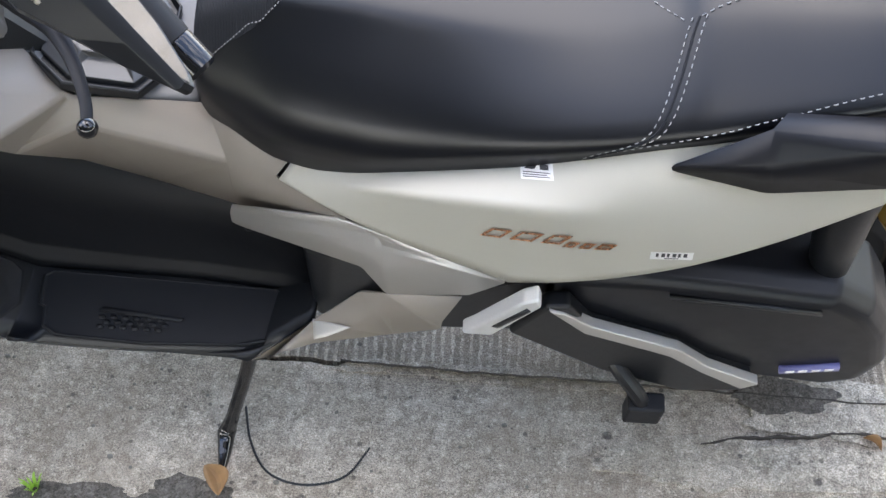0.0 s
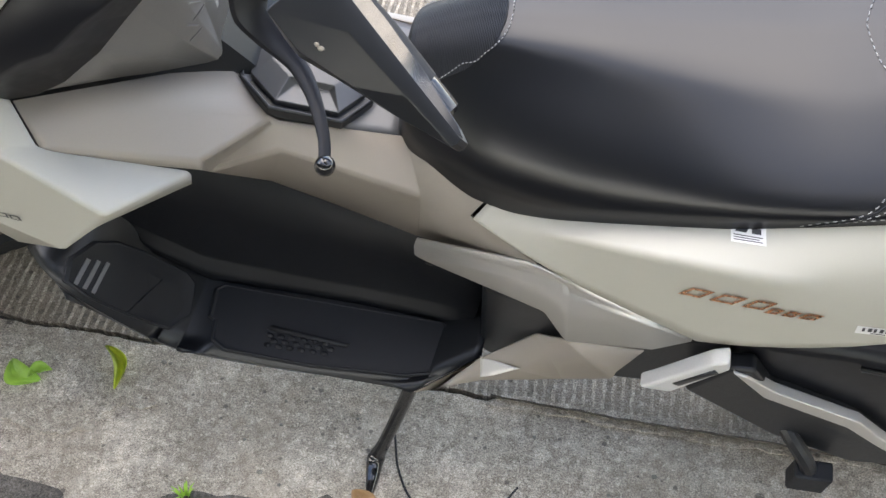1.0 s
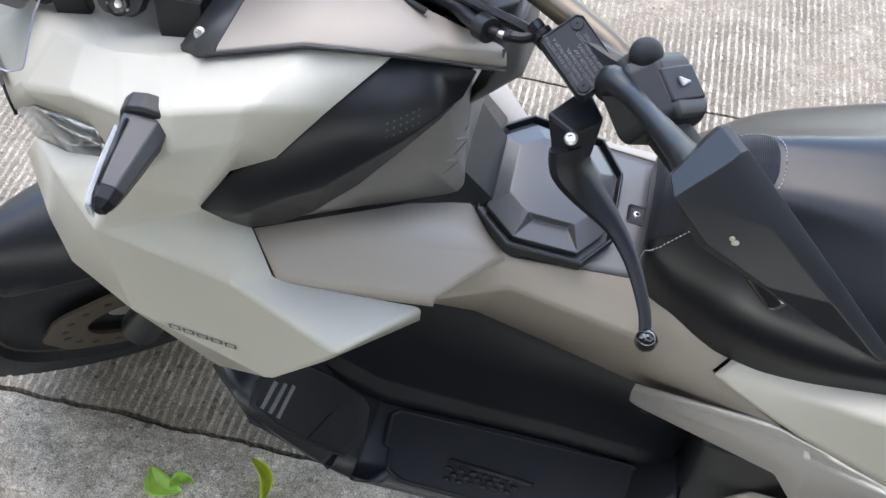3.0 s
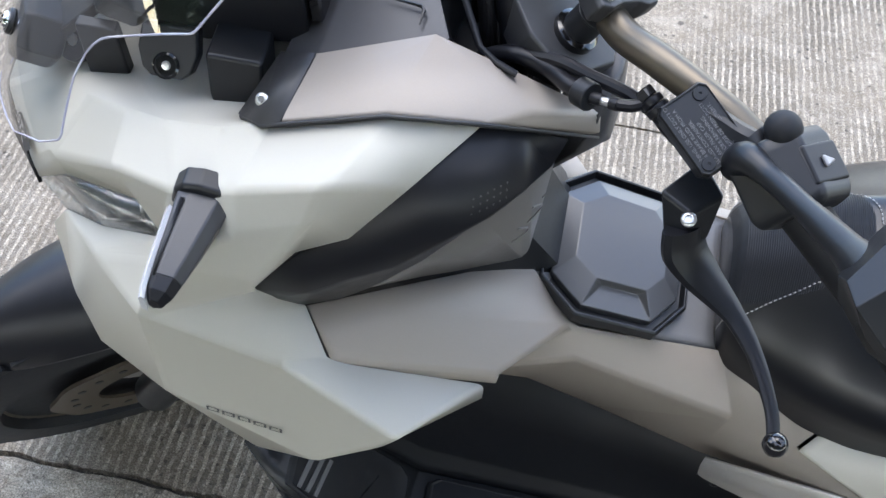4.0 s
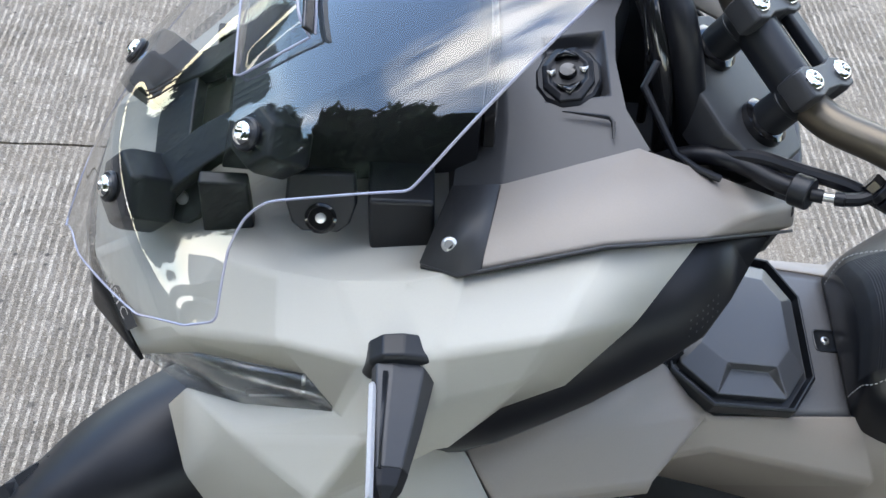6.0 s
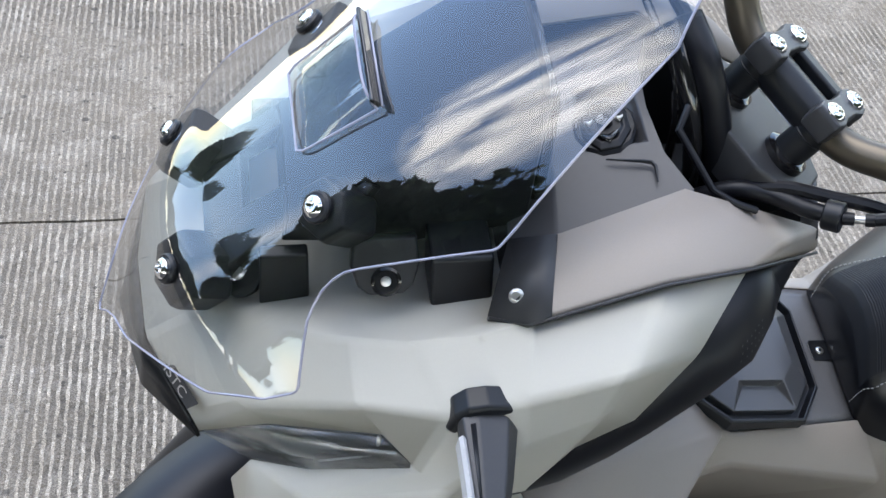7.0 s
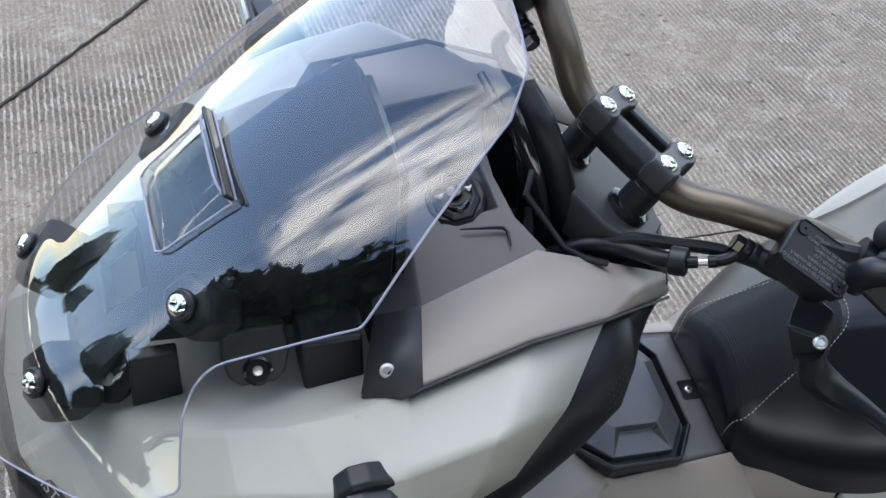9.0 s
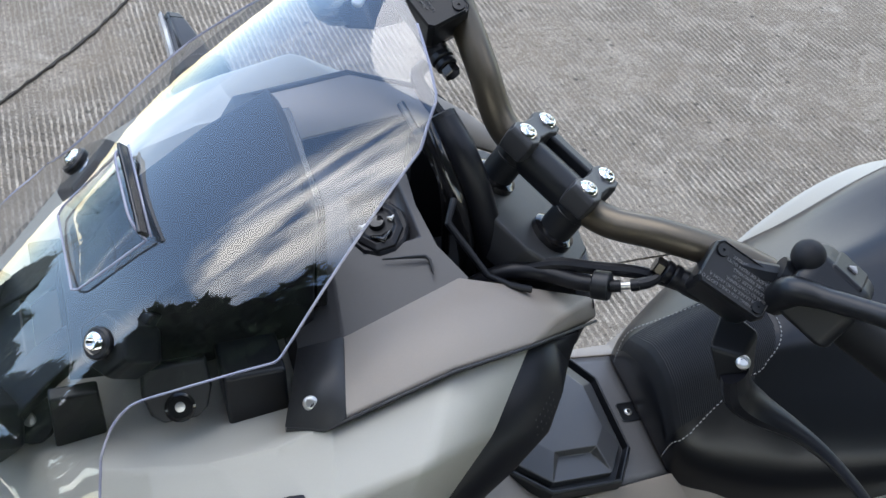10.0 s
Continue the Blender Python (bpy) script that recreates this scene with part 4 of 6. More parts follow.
tube("handlebar", BAR, 0.0135, BRONZE, label="bronze handlebar turned to the left", matrix=STEER, sides=18)
CO = [(-0.046, -0.030), (-0.036, -0.052), (-0.012, -0.070), (0.028, -0.064), (0.046, -0.034), (0.046, 0.034), (0.028, 0.064), (-0.012, 0.070), (-0.036, 0.052), (-0.046, 0.030)]
finish("steering_cover", loft_bm([[(x * a, y * a, z) for x, y in CO] for a, z in ((0.90, -0.082), (0.97, -0.066), (1.0, -0.052), (1.0, -0.048), (0.975, -0.0455), (0.5, -0.043))]), DARK, scooter, "dark grey cover round the steering head", STEER, bevel=0.002)
for y in (-0.034, 0.034):
    at = STEER @ Matrix.Translation((-0.004, y, 0))
    finish("riser_seat", lathe_bm([(0.0195, -0.048), (0.0200, -0.044), (0.0195, -0.038), (0.0165, -0.0365), (0.0150, -0.036)], 24), GLOSS, scooter, "", at)
    finish("riser", lathe_bm([(0.0146, -0.044), (0.0146, -0.016), (0.0150, -0.0155), (0.0150, -0.0145), (0.0146, -0.014), (0.0150, 0.002), (0.012, 0.006)], 24), BLACK, scooter, "", at)
    outline = [(-0.0135, -0.0115), (-0.0085, -0.0140), (-0.004, -0.0105), (0.004, -0.0105), (0.0085, -0.0140), (0.0135, -0.0115)]
    outline = [(x * 2.35, y2) for x, y2 in outline]
    outline = outline + [(x, -y2) for x, y2 in outline[::-1]]
    finish("bar_clamp", loft_bm([[(0.005 + px * c, y + py * c, z) for px, py in outline] for c, z in ((0.94, -0.006), (1.0, 0.002), (1.0, 0.0125), (0.93, 0.0165))]), CLAMP, scooter, "satin dark grey handlebar clamp", STEER, bevel=0.0015)
    for x in (-0.0155, 0.0265):
        bolt(STEER @ Vector((x, y, 0.0155)), STEER.to_3x3() @ Vector((0, 0, 1)), 0.0088, scooter, "clamp_bolt")
finish("clamp_bridge", box_bm(0.019, 0.034, -0.03, 0.03, 0.002, 0.013), BLACK, scooter, "", STEER, bevel=0.003)
finish("bar_sleeve", tube_bm([(0, -0.03, -0.006), (0, 0, -0.006), (0, 0.03, -0.006)], 0.0165, 16), BLACK, scooter, "", STEER)
finish("steering_label", box_bm(-0.01, 0.006, -0.008, 0.022, -0.0615, -0.0605), PAPER, scooter, "small white label", STEER @ Matrix.Translation((0.05, 0.0, -0.002)))

CAP = [Vector(p) for p in ((-0.186, -0.141, 1.134), (-0.164, -0.120, 1.145), (-0.124, -0.157, 1.130), (-0.147, -0.177, 1.116))]
CAP_C = sum(CAP, Vector()) / 4
CAP_X = ((CAP[2] - CAP[1]) + (CAP[3] - CAP[0])).normalized()
CAP_N = CAP_X.cross((CAP[1] - CAP[0]).normalized())
CAP_N = (CAP_N if CAP_N.z > 0 else -CAP_N).normalized()
CAP_M = Matrix.Translation(CAP_C) @ Matrix((CAP_X, CAP_N.cross(CAP_X), CAP_N)).transposed().to_4x4()


def text_bm(body, size, depth=0.0):
    """Letters of the built-in font as a mesh, in the x and y plane, from the left end of their line."""
    cu = bpy.data.curves.new("letters", "FONT")
    cu.body, cu.size, cu.extrude = body, size, depth
    ob = bpy.data.objects.new("letters", cu)
    scene.collection.objects.link(ob)
    me = ob.evaluated_get(bpy.context.evaluated_depsgraph_get()).to_mesh()
    bm = bmesh.new()
    bm.from_mesh(me)
    bpy.data.objects.remove(ob)
    bpy.data.curves.remove(cu)
    return bm


LETTER = material("worn_raised_letters", (0.13, 0.13, 0.135), 0.4, 0.0, 0.0, 0.2, 300)


def controls(m, left):
    """Brake lever, fluid reservoir, mirror and grip of one side."""
    box = [(-0.0305, -0.0165), (-0.0265, -0.0205), (0.0265, -0.0205), (0.0305, -0.0165), (0.0305, 0.0165), (0.0265, 0.0205), (-0.0265, 0.0205), (-0.0305, 0.0165)]
    res = finish("brake_reservoir", loft_bm([[(x * a, y * a, z) for x, y in box] for a, z in ((0.8, -0.04), (0.9, -0.03), (0.92, -0.011), (0.92, -0.009))]), BLACK, scooter, "black brake fluid reservoir", m @ CAP_M, bevel=0.001)
    cap = finish("cap", loft_bm([[(x * a, y * a, z) for x, y in box] for a, z in ((1.0, -0.009), (1.0, 0.0), (0.96, 0.003), (0.93, 0.003), (0.93, 0.0015))]), BLACK, res, "black cap with raised lettering", m @ CAP_M, bevel=0.0006)
    for x, y in ((0.0225, -0.012), (-0.0225, 0.012)):
        finish("cap_screw", lathe_bm([(0.0055, 0.001), (0.005, 0.0035), (0.0012, 0.0036), (0.0010, 0.002), (0.0003, 0.002)], 12), BLACK, res, "", m @ CAP_M @ Matrix.Translation((x, y, 0)))
    lines = ("WARNING. USE ONLY DOT3 OR", "DOT4 BRAKE FLUID FROM A", "SEALED CONTAINER.", "CLEAN FILLER CAP", "BEFORE REMOVING.", "LIQUIDE DE FREIN DOT3", "OU DOT4 SEULEMENT.")
    flip = Matrix.Rotation(radians(180), 4, "Z") if left else Matrix.Diagonal((-1, 1, 1, 1))
    for i, line in enumerate(lines):
        tb = text_bm(line, 0.0039, 0.0003)
        finish("cap_lettering", tb, LETTER, cap, "raised lettering", m @ CAP_M @ flip @ Matrix.Translation((-0.0265, 0.0135 - i * 0.0046, 0.002)), smooth=False)
    # perch, pivot and lever
    finish("lever_perch", loft_bm([[m @ (Vector((-0.155, -0.160, 1.088)) + Vector((dx, dy, dz)) * a) for dx, dy, dz in ((-0.02, -0.01, -0.01), (0.005, -0.025, -0.012), (0.03, -0.005, -0.01), (0.01, 0.025, -0.005))] for a in (1.0,)] +
                              [[m @ (Vector((-0.150, -0.182, 1.048)) + Vector((dx, dy, dz))) for dx, dy, dz in ((-0.016, -0.004, 0), (0.002, -0.016, 0), (0.02, -0.004, 0), (0.006, 0.014, 0))]]), BLACK, scooter, bevel=0.003)
    lever = finish("brake_lever", tube_bm([(-0.151, -0.184, 1.0585), (-0.146, -0.193, 1.040), (-0.128, -0.205, 1.025), (-0.100, -0.228, 1.015), (-0.080, -0.255, 1.007), (-0.064, -0.290, 0.997), (-0.059, -0.314, 0.990)], [0.020, 0.021, 0.017, 0.0095, 0.007, 0.0058, 0.0055], 12, flat=0.55), SATIN, scooter, "black brake lever with a ball end", m)
    finish("lever_ball", lathe_bm([(0.0008, -0.0095)] + [(0.0098 * math.cos(a), 0.0098 * math.sin(a)) for a in (radians(d) for d in range(-70, 80, 20))] + [(0.0008, 0.0095)], 16), GLOSS, lever, "", m @ Matrix.Translation((-0.058, -0.316, 0.991)))
    bolt(m @ Vector((-0.150, -0.187, 1.0715)), m.to_3x3() @ Vector((-0.25, -0.35, 0.9)), 0.0060, scooter, "pivot_screw", ALLOY, 0.003)
    # hose end
    tube("hose_outlet", [(-0.166, -0.130, 1.100), (-0.174, -0.123, 1.099), (-0.183, -0.1155, 1.1005)], [0.0120, 0.0105, 0.0090], SATIN, matrix=m, sides=14)
    out = Vector((-0.745, 0.596, 0.298)).normalized()
    for d, r, h, n in ((0.0, 0.0100, 0.0065, 18), (0.0075, 0.0092, 0.0060, 18), (0.0140, 0.0078, 0.0085, 6)):
        finish("banjo_bolt", lathe_bm([(r * 0.94, 0), (r, h * 0.15), (r, h * 0.85), (r * 0.88, h), (0.0005, h)], n), GLOSS if n == 6 else SATIN, scooter, "", m @ facing(Vector((-0.183, -0.1155, 1.1005)) + out * d, out), smooth=n > 6)
    # bar clamp and grip, in the frame of the bars
    s = m @ STEER
    finish("perch_clamp", tube_bm([(0.006, -0.186, 0.0625), (0.012, -0.208, 0.0655)], 0.0160, 16, straight=True), BLACK, scooter, "", s)
    finish("switch_box", loft_bm([[(0.015 + dx * a, y, 0.071 + dz * a) for dx, dz in ((-0.032, -0.02), (-0.026, 0.012), (-0.008, 0.03), (0.026, 0.028), (0.036, 0.010), (0.034, -0.018), (0.01, -0.034))] for y, a in ((-0.195, 0.88), (-0.203, 1.0), (-0.245, 1.0), (-0.252, 0.86))]), BLACK, scooter, "black switch housing", s, bevel=0.003)
    finish("grip", tube_bm([(0.018, -0.240, 0.066), (0.055, -0.315, 0.057), (0.080, -0.368, 0.047)], 0.018, 18), RUBBER, scooter, "black rubber grip", s)
    finish("bar_end", lathe_bm([(0.0165, 0.0), (0.0175, 0.003), (0.0175, 0.032), (0.014, 0.036), (0.0005, 0.036)], 18), GLOSS, scooter, "", s @ facing((0.080, -0.368, 0.047), (0.42, -0.88, -0.17)))
    # mirror
    n, w = Vector((0.70, 0.557, 0.447)).normalized(), Vector((0.085, 0.556, -0.826)).normalized()
    top, tip = Vector((-0.046, -0.293, 1.250)), Vector((0.080, -0.398, 1.184))
    RIM = ((-0.06, 0.02), (0.06, 0.0), (0.35, -0.002), (0.7, 0.0), (0.97, 0.004), (1.0, 0.016), (0.93, 0.034), (0.62, 0.072), (0.30, 0.088), (0.05, 0.082), (-0.08, 0.055))
    G = [top.lerp(tip, k) + w * d for k, d in RIM]
    DEEP = [1 - 0.56 * max(0.0, (k - 0.33) / 0.67) - 0.9 * max(0.0, 0.08 - k) for k, d in RIM]
    c = sum(G, Vector()) / len(G)
    BACK = (0.72, 0.72, 0.66, 0.62, 0.66, 0.66, 0.62, 0.58, 0.70, 0.72, 0.72)
    head = finish("mirror", loft_bm([[c + (g - c) * 0.95 + n * 0.001 for g in G], [c + (g - c) * 0.985 + n * 0.003 for g in G], [g - n * 0.002 for g in G], [c + (g - c) * 0.985 - n * 0.014 * DEEP[i] for i, g in enumerate(G)], [c + (g - c) * BACK[i] - (n * 0.054 - Vector((-0.014, 0.010, 0.010))) * DEEP[i] for i, g in enumerate(G)], [c + (g - c) * 0.36 - (n * 0.060 - Vector((-0.016, 0.014, 0.012))) * (0.35 + 0.65 * DEEP[i]) for i, g in enumerate(G)]]), BLACK, scooter, "black mirror on a short stem", m, bevel=0.002)
    finish("mirror_glass", loft_bm([[c + (g - c) * 0.93 + n * 0.0005 for g in G], [c + (g - c) * 0.93 + n * 0.0022 for g in G]]), CHROME, head, "silvered mirror glass", m)
    tube("mirror_stem", [(-0.128, -0.165, 1.118), (-0.126, -0.176, 1.142), (-0.112, -0.195, 1.152), (-0.092, -0.228, 1.168), (-0.070, -0.268, 1.188), (-0.052, -0.300, 1.202)], [0.0125, 0.012, 0.0085, 0.0085, 0.0115, 0.020], BLACK, head, matrix=m, sides=14)
    return head


left_mirror = controls(Matrix.Identity(4), True)
controls(REFLECT, False)
mirror_scrape = material("scraped_plastic", (0.32, 0.29, 0.24), 0.7, 0.0, 0.0, 0.3, 200, 0.3, 500)
for dx, dz, r in ((0, 0, 0.0035), (0.005, -0.007, 0.0028), (-0.003, 0.006, 0.002), (0.002, -0.003, 0.003)):
    bm = bmesh.new()
    bmesh.ops.create_icosphere(bm, subdivisions=2, radius=r, matrix=Matrix.Translation((-0.031 + dx, -0.345, 1.206 + dz)) @ Matrix.Diagonal((1, 0.5, 1.3, 1)))
    finish("mirror_scrape", bm, mirror_scrape, left_mirror, "pale scrape in the plastic")
# ball mount and switch keys of the left side
finish("phone_mount_ball", lathe_bm([(0.006, -0.036), (0.006, -0.014)] + [(0.0137 * math.cos(a), 0.0137 * math.sin(a)) for a in (radians(d) for d in range(-62, 90, 18))] + [(0.0008, 0.0137)], 20), RUBBER, scooter, "black rubber ball mount", facing((-0.105, -0.155, 1.154), (-0.1, -0.1, 1)))
tube("mount_stem", [(-0.152, -0.135, 1.128), (-0.125, -0.148, 1.126), (-0.104, -0.152, 1.128)], [0.011, 0.011, 0.008], BLACK)
LENSKEY = material("grey_key_plastic", (0.3, 0.3, 0.31), 0.4)
finish("headlight_switch", box_bm(0.004, 0.040, -0.240, -0.210, 0.096, 0.1015), SATIN, scooter, "rocker switch", STEER, bevel=0.003)
finish("switch_key", prism_bm([(0.018, -0.230), (0.030, -0.226), (0.018, -0.220)], 0.1005, 0.1045), LENSKEY, scooter, "light triangular switch key", STEER, bevel=0.002)

# ---- hoses and wires ----
tube("brake_hose", [(-0.345, -0.020, 0.99), (-0.328, -0.046, 1.045), (-0.303, -0.057, 1.070), (-0.275, -0.068, 1.074), (-0.256, -0.088, 1.082), (-0.238, -0.102, 1.089)], [0.0075, 0.0075, 0.0074, 0.0072, 0.0070, 0.0064], SATIN, label="thick black brake hose", sides=12)
tube("throttle_cable", [(-0.325, -0.010, 1.0), (-0.306, -0.050, 1.060), (-0.270, -0.066, 1.082), (-0.238, -0.082, 1.088), (-0.205, -0.098, 1.092), (-0.17, -0.12, 1.09)], 0.0056, SATIN)
tube("wire_loop", [(-0.344, -0.015, 1.122), (-0.3535, -0.031, 1.113), (-0.329, -0.070, 1.087), (-0.3135, -0.081, 1.084), (-0.296, -0.086, 1.080)], 0.0030, SATIN, straight=True)
tube("wire_harness", [(-0.340, 0.037, 1.158), (-0.331, 0.010, 1.144), (-0.319, -0.010, 1.112), (-0.308, -0.024, 1.070), (-0.302, -0.032, 1.02), (-0.30, -0.03, 0.96)], 0.0125, SATIN, label="black wire sleeve", sides=14)
tube("wire_harness", [(-0.352, 0.040, 1.156), (-0.347, 0.012, 1.140), (-0.338, -0.010, 1.112), (-0.329, -0.026, 1.070), (-0.322, -0.034, 1.02)], 0.0078, GLOSS, label="black wire sleeve", sides=12)
tube("brake_hose", [(-0.340, 0.037, 1.158), (-0.350, 0.055, 1.168), (-0.352, 0.078, 1.172), (-0.340, 0.098, 1.165)], 0.0060, SATIN, sides=10)
tube("throttle_cable", [(-0.37, 0.062, 1.160), (-0.362, 0.030, 1.150), (-0.350, 0.008, 1.128), (-0.345, -0.005, 1.10), (-0.340, -0.01, 1.05)], 0.0036, GLOSS, sides=8)
for p, nrm in (((-0.241, -0.100, 1.088), (0.75, -0.6, 0.3)), ((-0.340, 0.037, 1.158), (-0.25, 0.75, 0.5))):
    finish("hose_clip", lathe_bm([(0.0112, -0.007), (0.0120, -0.006), (0.0120, 0.006), (0.0112, 0.007)], 16), BLACK, scooter, "", facing(p, nrm))
for a, b, r in (((-0.236, -0.1035, 1.0895), (-0.228, -0.1065, 1.0915), 0.0050), ((-0.228, -0.1065, 1.0915), (-0.221, -0.1095, 1.0940), 0.0033), ((-0.221, -0.1095, 1.0940), (-0.215, -0.1120, 1.0965), 0.0052)):
    tube("hose_fitting", [a, b], r, ALLOY if r < 0.0045 else SATIN, straight=True, sides=12)
tube("hose_tail", [(-0.216, -0.1115, 1.096), (-0.205, -0.1120, 1.098), (-0.194, -0.1090, 1.102)], 0.0050, SATIN, sides=10)

# ---- dash details ----
KEY_AT = facing((-0.404, -0.016, 1.0955), (-0.24, 0.0, 0.97), (-1, 0, 0)) @ Matrix.Rotation(radians(90), 4, "Z")
finish("button_socket", loft_bm([[(0.025 * a * math.cos(radians(30 * k + 15)), -0.006 + 0.029 * a * math.sin(radians(30 * k + 15)), z) for k in range(12)] for a, z in ((1.0, -0.012), (1.0, 0.0), (0.92, 0.002))]), SATIN, scooter, "", KEY_AT)
KEY = [(0.021 * math.cos(radians(45 * k + 22.5)), -0.006 + 0.028 * math.sin(radians(45 * k + 22.5))) for k in range(8)]
key = finish("direction_button", loft_bm([[(x * a, -0.006 + (y + 0.006) * a, z) for x, y in KEY] for a, z in ((1.0, -0.003), (0.97, 0.004), (0.75, 0.006), (0.6, 0.0045))]), SATIN, scooter, "black four-way button", KEY_AT, bevel=0.0008)
for dx, dy in ((0, 0.016), (0, -0.016), (0.012, 0), (-0.012, 0)):
    big = 1.0 if dx == 0 else 0.35
    finish("button_arrow", loft_bm([[(dx + x * big, -0.006 + dy + y * big * (1 if dy >= 0 else -1), z) for x, y in ((-0.009, -0.004), (0.0, -0.001), (0.009, -0.004), (0.0, 0.006))] for z in (0.004, 0.0085)]), GLOSS if dx == 0 else PAPER, key, "", KEY_AT)
finish("button_hub", lathe_bm([(0.007, 0.004), (0.006, 0.009), (0.0005, 0.0095)], 12), GLOSS, key, "", KEY_AT @ Matrix.Translation((0, -0.006, 0)))
tube("pocket_lid_groove", [(-0.411, -0.0455, 1.0985), (-0.385, -0.0525, 1.1035), (-0.379, -0.0545, 1.1045), (-0.3765, -0.0585, 1.1045), (-0.3775, -0.072, 1.1030)], [0.0006, 0.0014, 0.0016, 0.0016, 0.0006], BLACK, straight=True, sides=6)
for y in (-1, 1):
    bolt((-0.490, 0.1385 * y, 1.0605 + (0.0277 if y > 0 else 0)), (-0.25, 0.62 * y, 0.75), 0.0058, scooter, "panel_screw", ALLOY, 0.003)
bolt((-0.061, 0.0, 0.690), (0.1, 0, 1), 0.0048, scooter, "tunnel_screw", ALLOY, 0.003)
finish("screw_recess", loft_bm([[(x * a, y * a, z) for x, y in ((-0.013, -0.010), (-0.010, -0.013), (0.022, -0.013), (0.025, -0.010), (0.025, 0.010), (0.022, 0.013), (-0.010, 0.013), (-0.013, 0.010))] for a, z in ((1.0, 0.0), (1.0, 0.0026), (0.92, 0.0030), (0.85, 0.0024), (0.4, 0.0022))]), BLACK, scooter, "", facing((-0.061, 0.0, 0.689), (0.1, 0, 1), (1, 0, 0)) @ Matrix.Rotation(radians(90), 4, "Z"))

# ---- indicators ----
LENSGREY = material("frosted_lens", (0.5, 0.51, 0.53), 0.12, 0.0, 0.4, 0.1, 300)
for y in (-1, 1):
    def sec(yy, x0, x1, zt, zb):
        """One cut through the signal: a broad top, a bevel to the rear, a thin lens edge to the front."""
        return [(x0, yy * y, zt - 0.010), (x0 + 0.003, yy * y, zt - 0.002), (x0 + (x1 - x0) * 0.30, yy * y, zt), (x0 + (x1 - x0) * 0.80, yy * y, zt - 0.003), (x1, yy * y, zt - 0.013), (x1 - 0.006, yy * y, zb), (x0 + 0.003, yy * y, zb)]
    shift = Matrix.Translation((0.020, 0.043, 0.024)) if y > 0 else Matrix.Identity(4)
    ind = finish("turn_signal", loft_bm([sec(0.205, -0.541, -0.497, 1.036, 1.004), sec(0.224, -0.541, -0.497, 1.036, 1.004), sec(0.262, -0.5405, -0.506, 1.034, 1.004), sec(0.292, -0.5395, -0.5145, 1.031, 1.004)]), CLAMP, scooter, "dark grey turn signal with a clear lens", shift, bevel=0.0015)
    finish("signal_tip", loft_bm([sec(0.2915, -0.5398, -0.5142, 1.0312, 1.0038), sec(0.303, -0.5388, -0.5185, 1.0285, 1.006), sec(0.310, -0.5360, -0.5255, 1.0235, 1.009)]), SATIN, ind, "dark tip", shift, bevel=0.0015)
    finish("signal_groove", loft_bm([[(-0.5335 + a, 0.226 * y, 1.0352), (-0.5335 + a, 0.226 * y, 1.0372), (-0.5300 + a, 0.226 * y, 1.0376), (-0.5300 + a, 0.226 * y, 1.0356)] for a in (0.0,)] + [[(-0.5350, 0.293 * y, 1.0300), (-0.5350, 0.293 * y, 1.0322), (-0.5338, 0.293 * y, 1.0324), (-0.5338, 0.293 * y, 1.0302)]]), BLACK, ind, "", shift)
    BOOT = [(-0.548, 1.014), (-0.543, 1.032), (-0.534, 1.042), (-0.520, 1.044), (-0.496, 1.039), (-0.490, 1.028), (-0.489, 1.006), (-0.500, 0.998), (-0.54, 1.0)]
    finish("signal_boot", loft_bm([[(px, yy * y, pz) for px, pz in BOOT] for yy in (0.200, 0.2165)] + [[(-0.519 + (px + 0.519) * 0.9, 0.2195 * y, 1.022 + (pz - 1.022) * 0.86) for px, pz in BOOT]]), BLACK, ind, "", shift, bevel=0.0015)
    finish("signal_lens", loft_bm([[(-0.5425, yy * y, zt), (-0.5400, yy * y, zt + 0.0035), (-0.5375, yy * y, zt), (-0.5385, yy * y, zt - 0.020), (-0.5430, yy * y, zt - 0.016)] for yy, zt in ((0.233, 1.031), (0.236, 1.0325), (0.27, 1.031), (0.302, 1.0265), (0.3095, 1.021))]), LENSGREY, ind, "clear lens", shift)

# ---- engine side: belt cover, guard, pillion peg, stands, damper ----
def flat_bm(outline, y0, y1):
    """An outline in x and z drawn from y0 to y1."""
    return loft_bm([[(x, y0, z) for x, z in outline], [(x, y1, z) for x, z in outline]])


BC = [(0.395, 0.575), (0.50, 0.578), (0.62, 0.566), (0.77, 0.545), (0.83, 0.50), (0.872, 0.43), (0.905, 0.33), (0.892, 0.262), (0.85, 0.235), (0.70, 0.262), (0.55, 0.34), (0.40, 0.45)]
bcx, bcz = sum(p[0] for p in BC) / 12, sum(p[1] for p in BC) / 12
belt = finish("belt_cover", loft_bm([[(bcx + (x - bcx) * a, y, bcz + (z - bcz) * a) for x, z in BC] for a, y in ((1.0, -0.12), (1.0, -0.205), (0.95, -0.228), (0.86, -0.238), (0.5, -0.240))]), SATIN, scooter, "black drive belt cover", bevel=0.006)
finish("cover_ridge", flat_bm([(0.55, 0.545), (0.75, 0.52), (0.752, 0.512), (0.552, 0.537)], -0.243, -0.236), BLACK, belt)
finish("cover_badge", flat_bm([(0.747, 0.327), (0.826, 0.352), (0.828, 0.338), (0.75, 0.313)], -0.2475, -0.2385), PURPLE, belt, "purple badge with light bars")
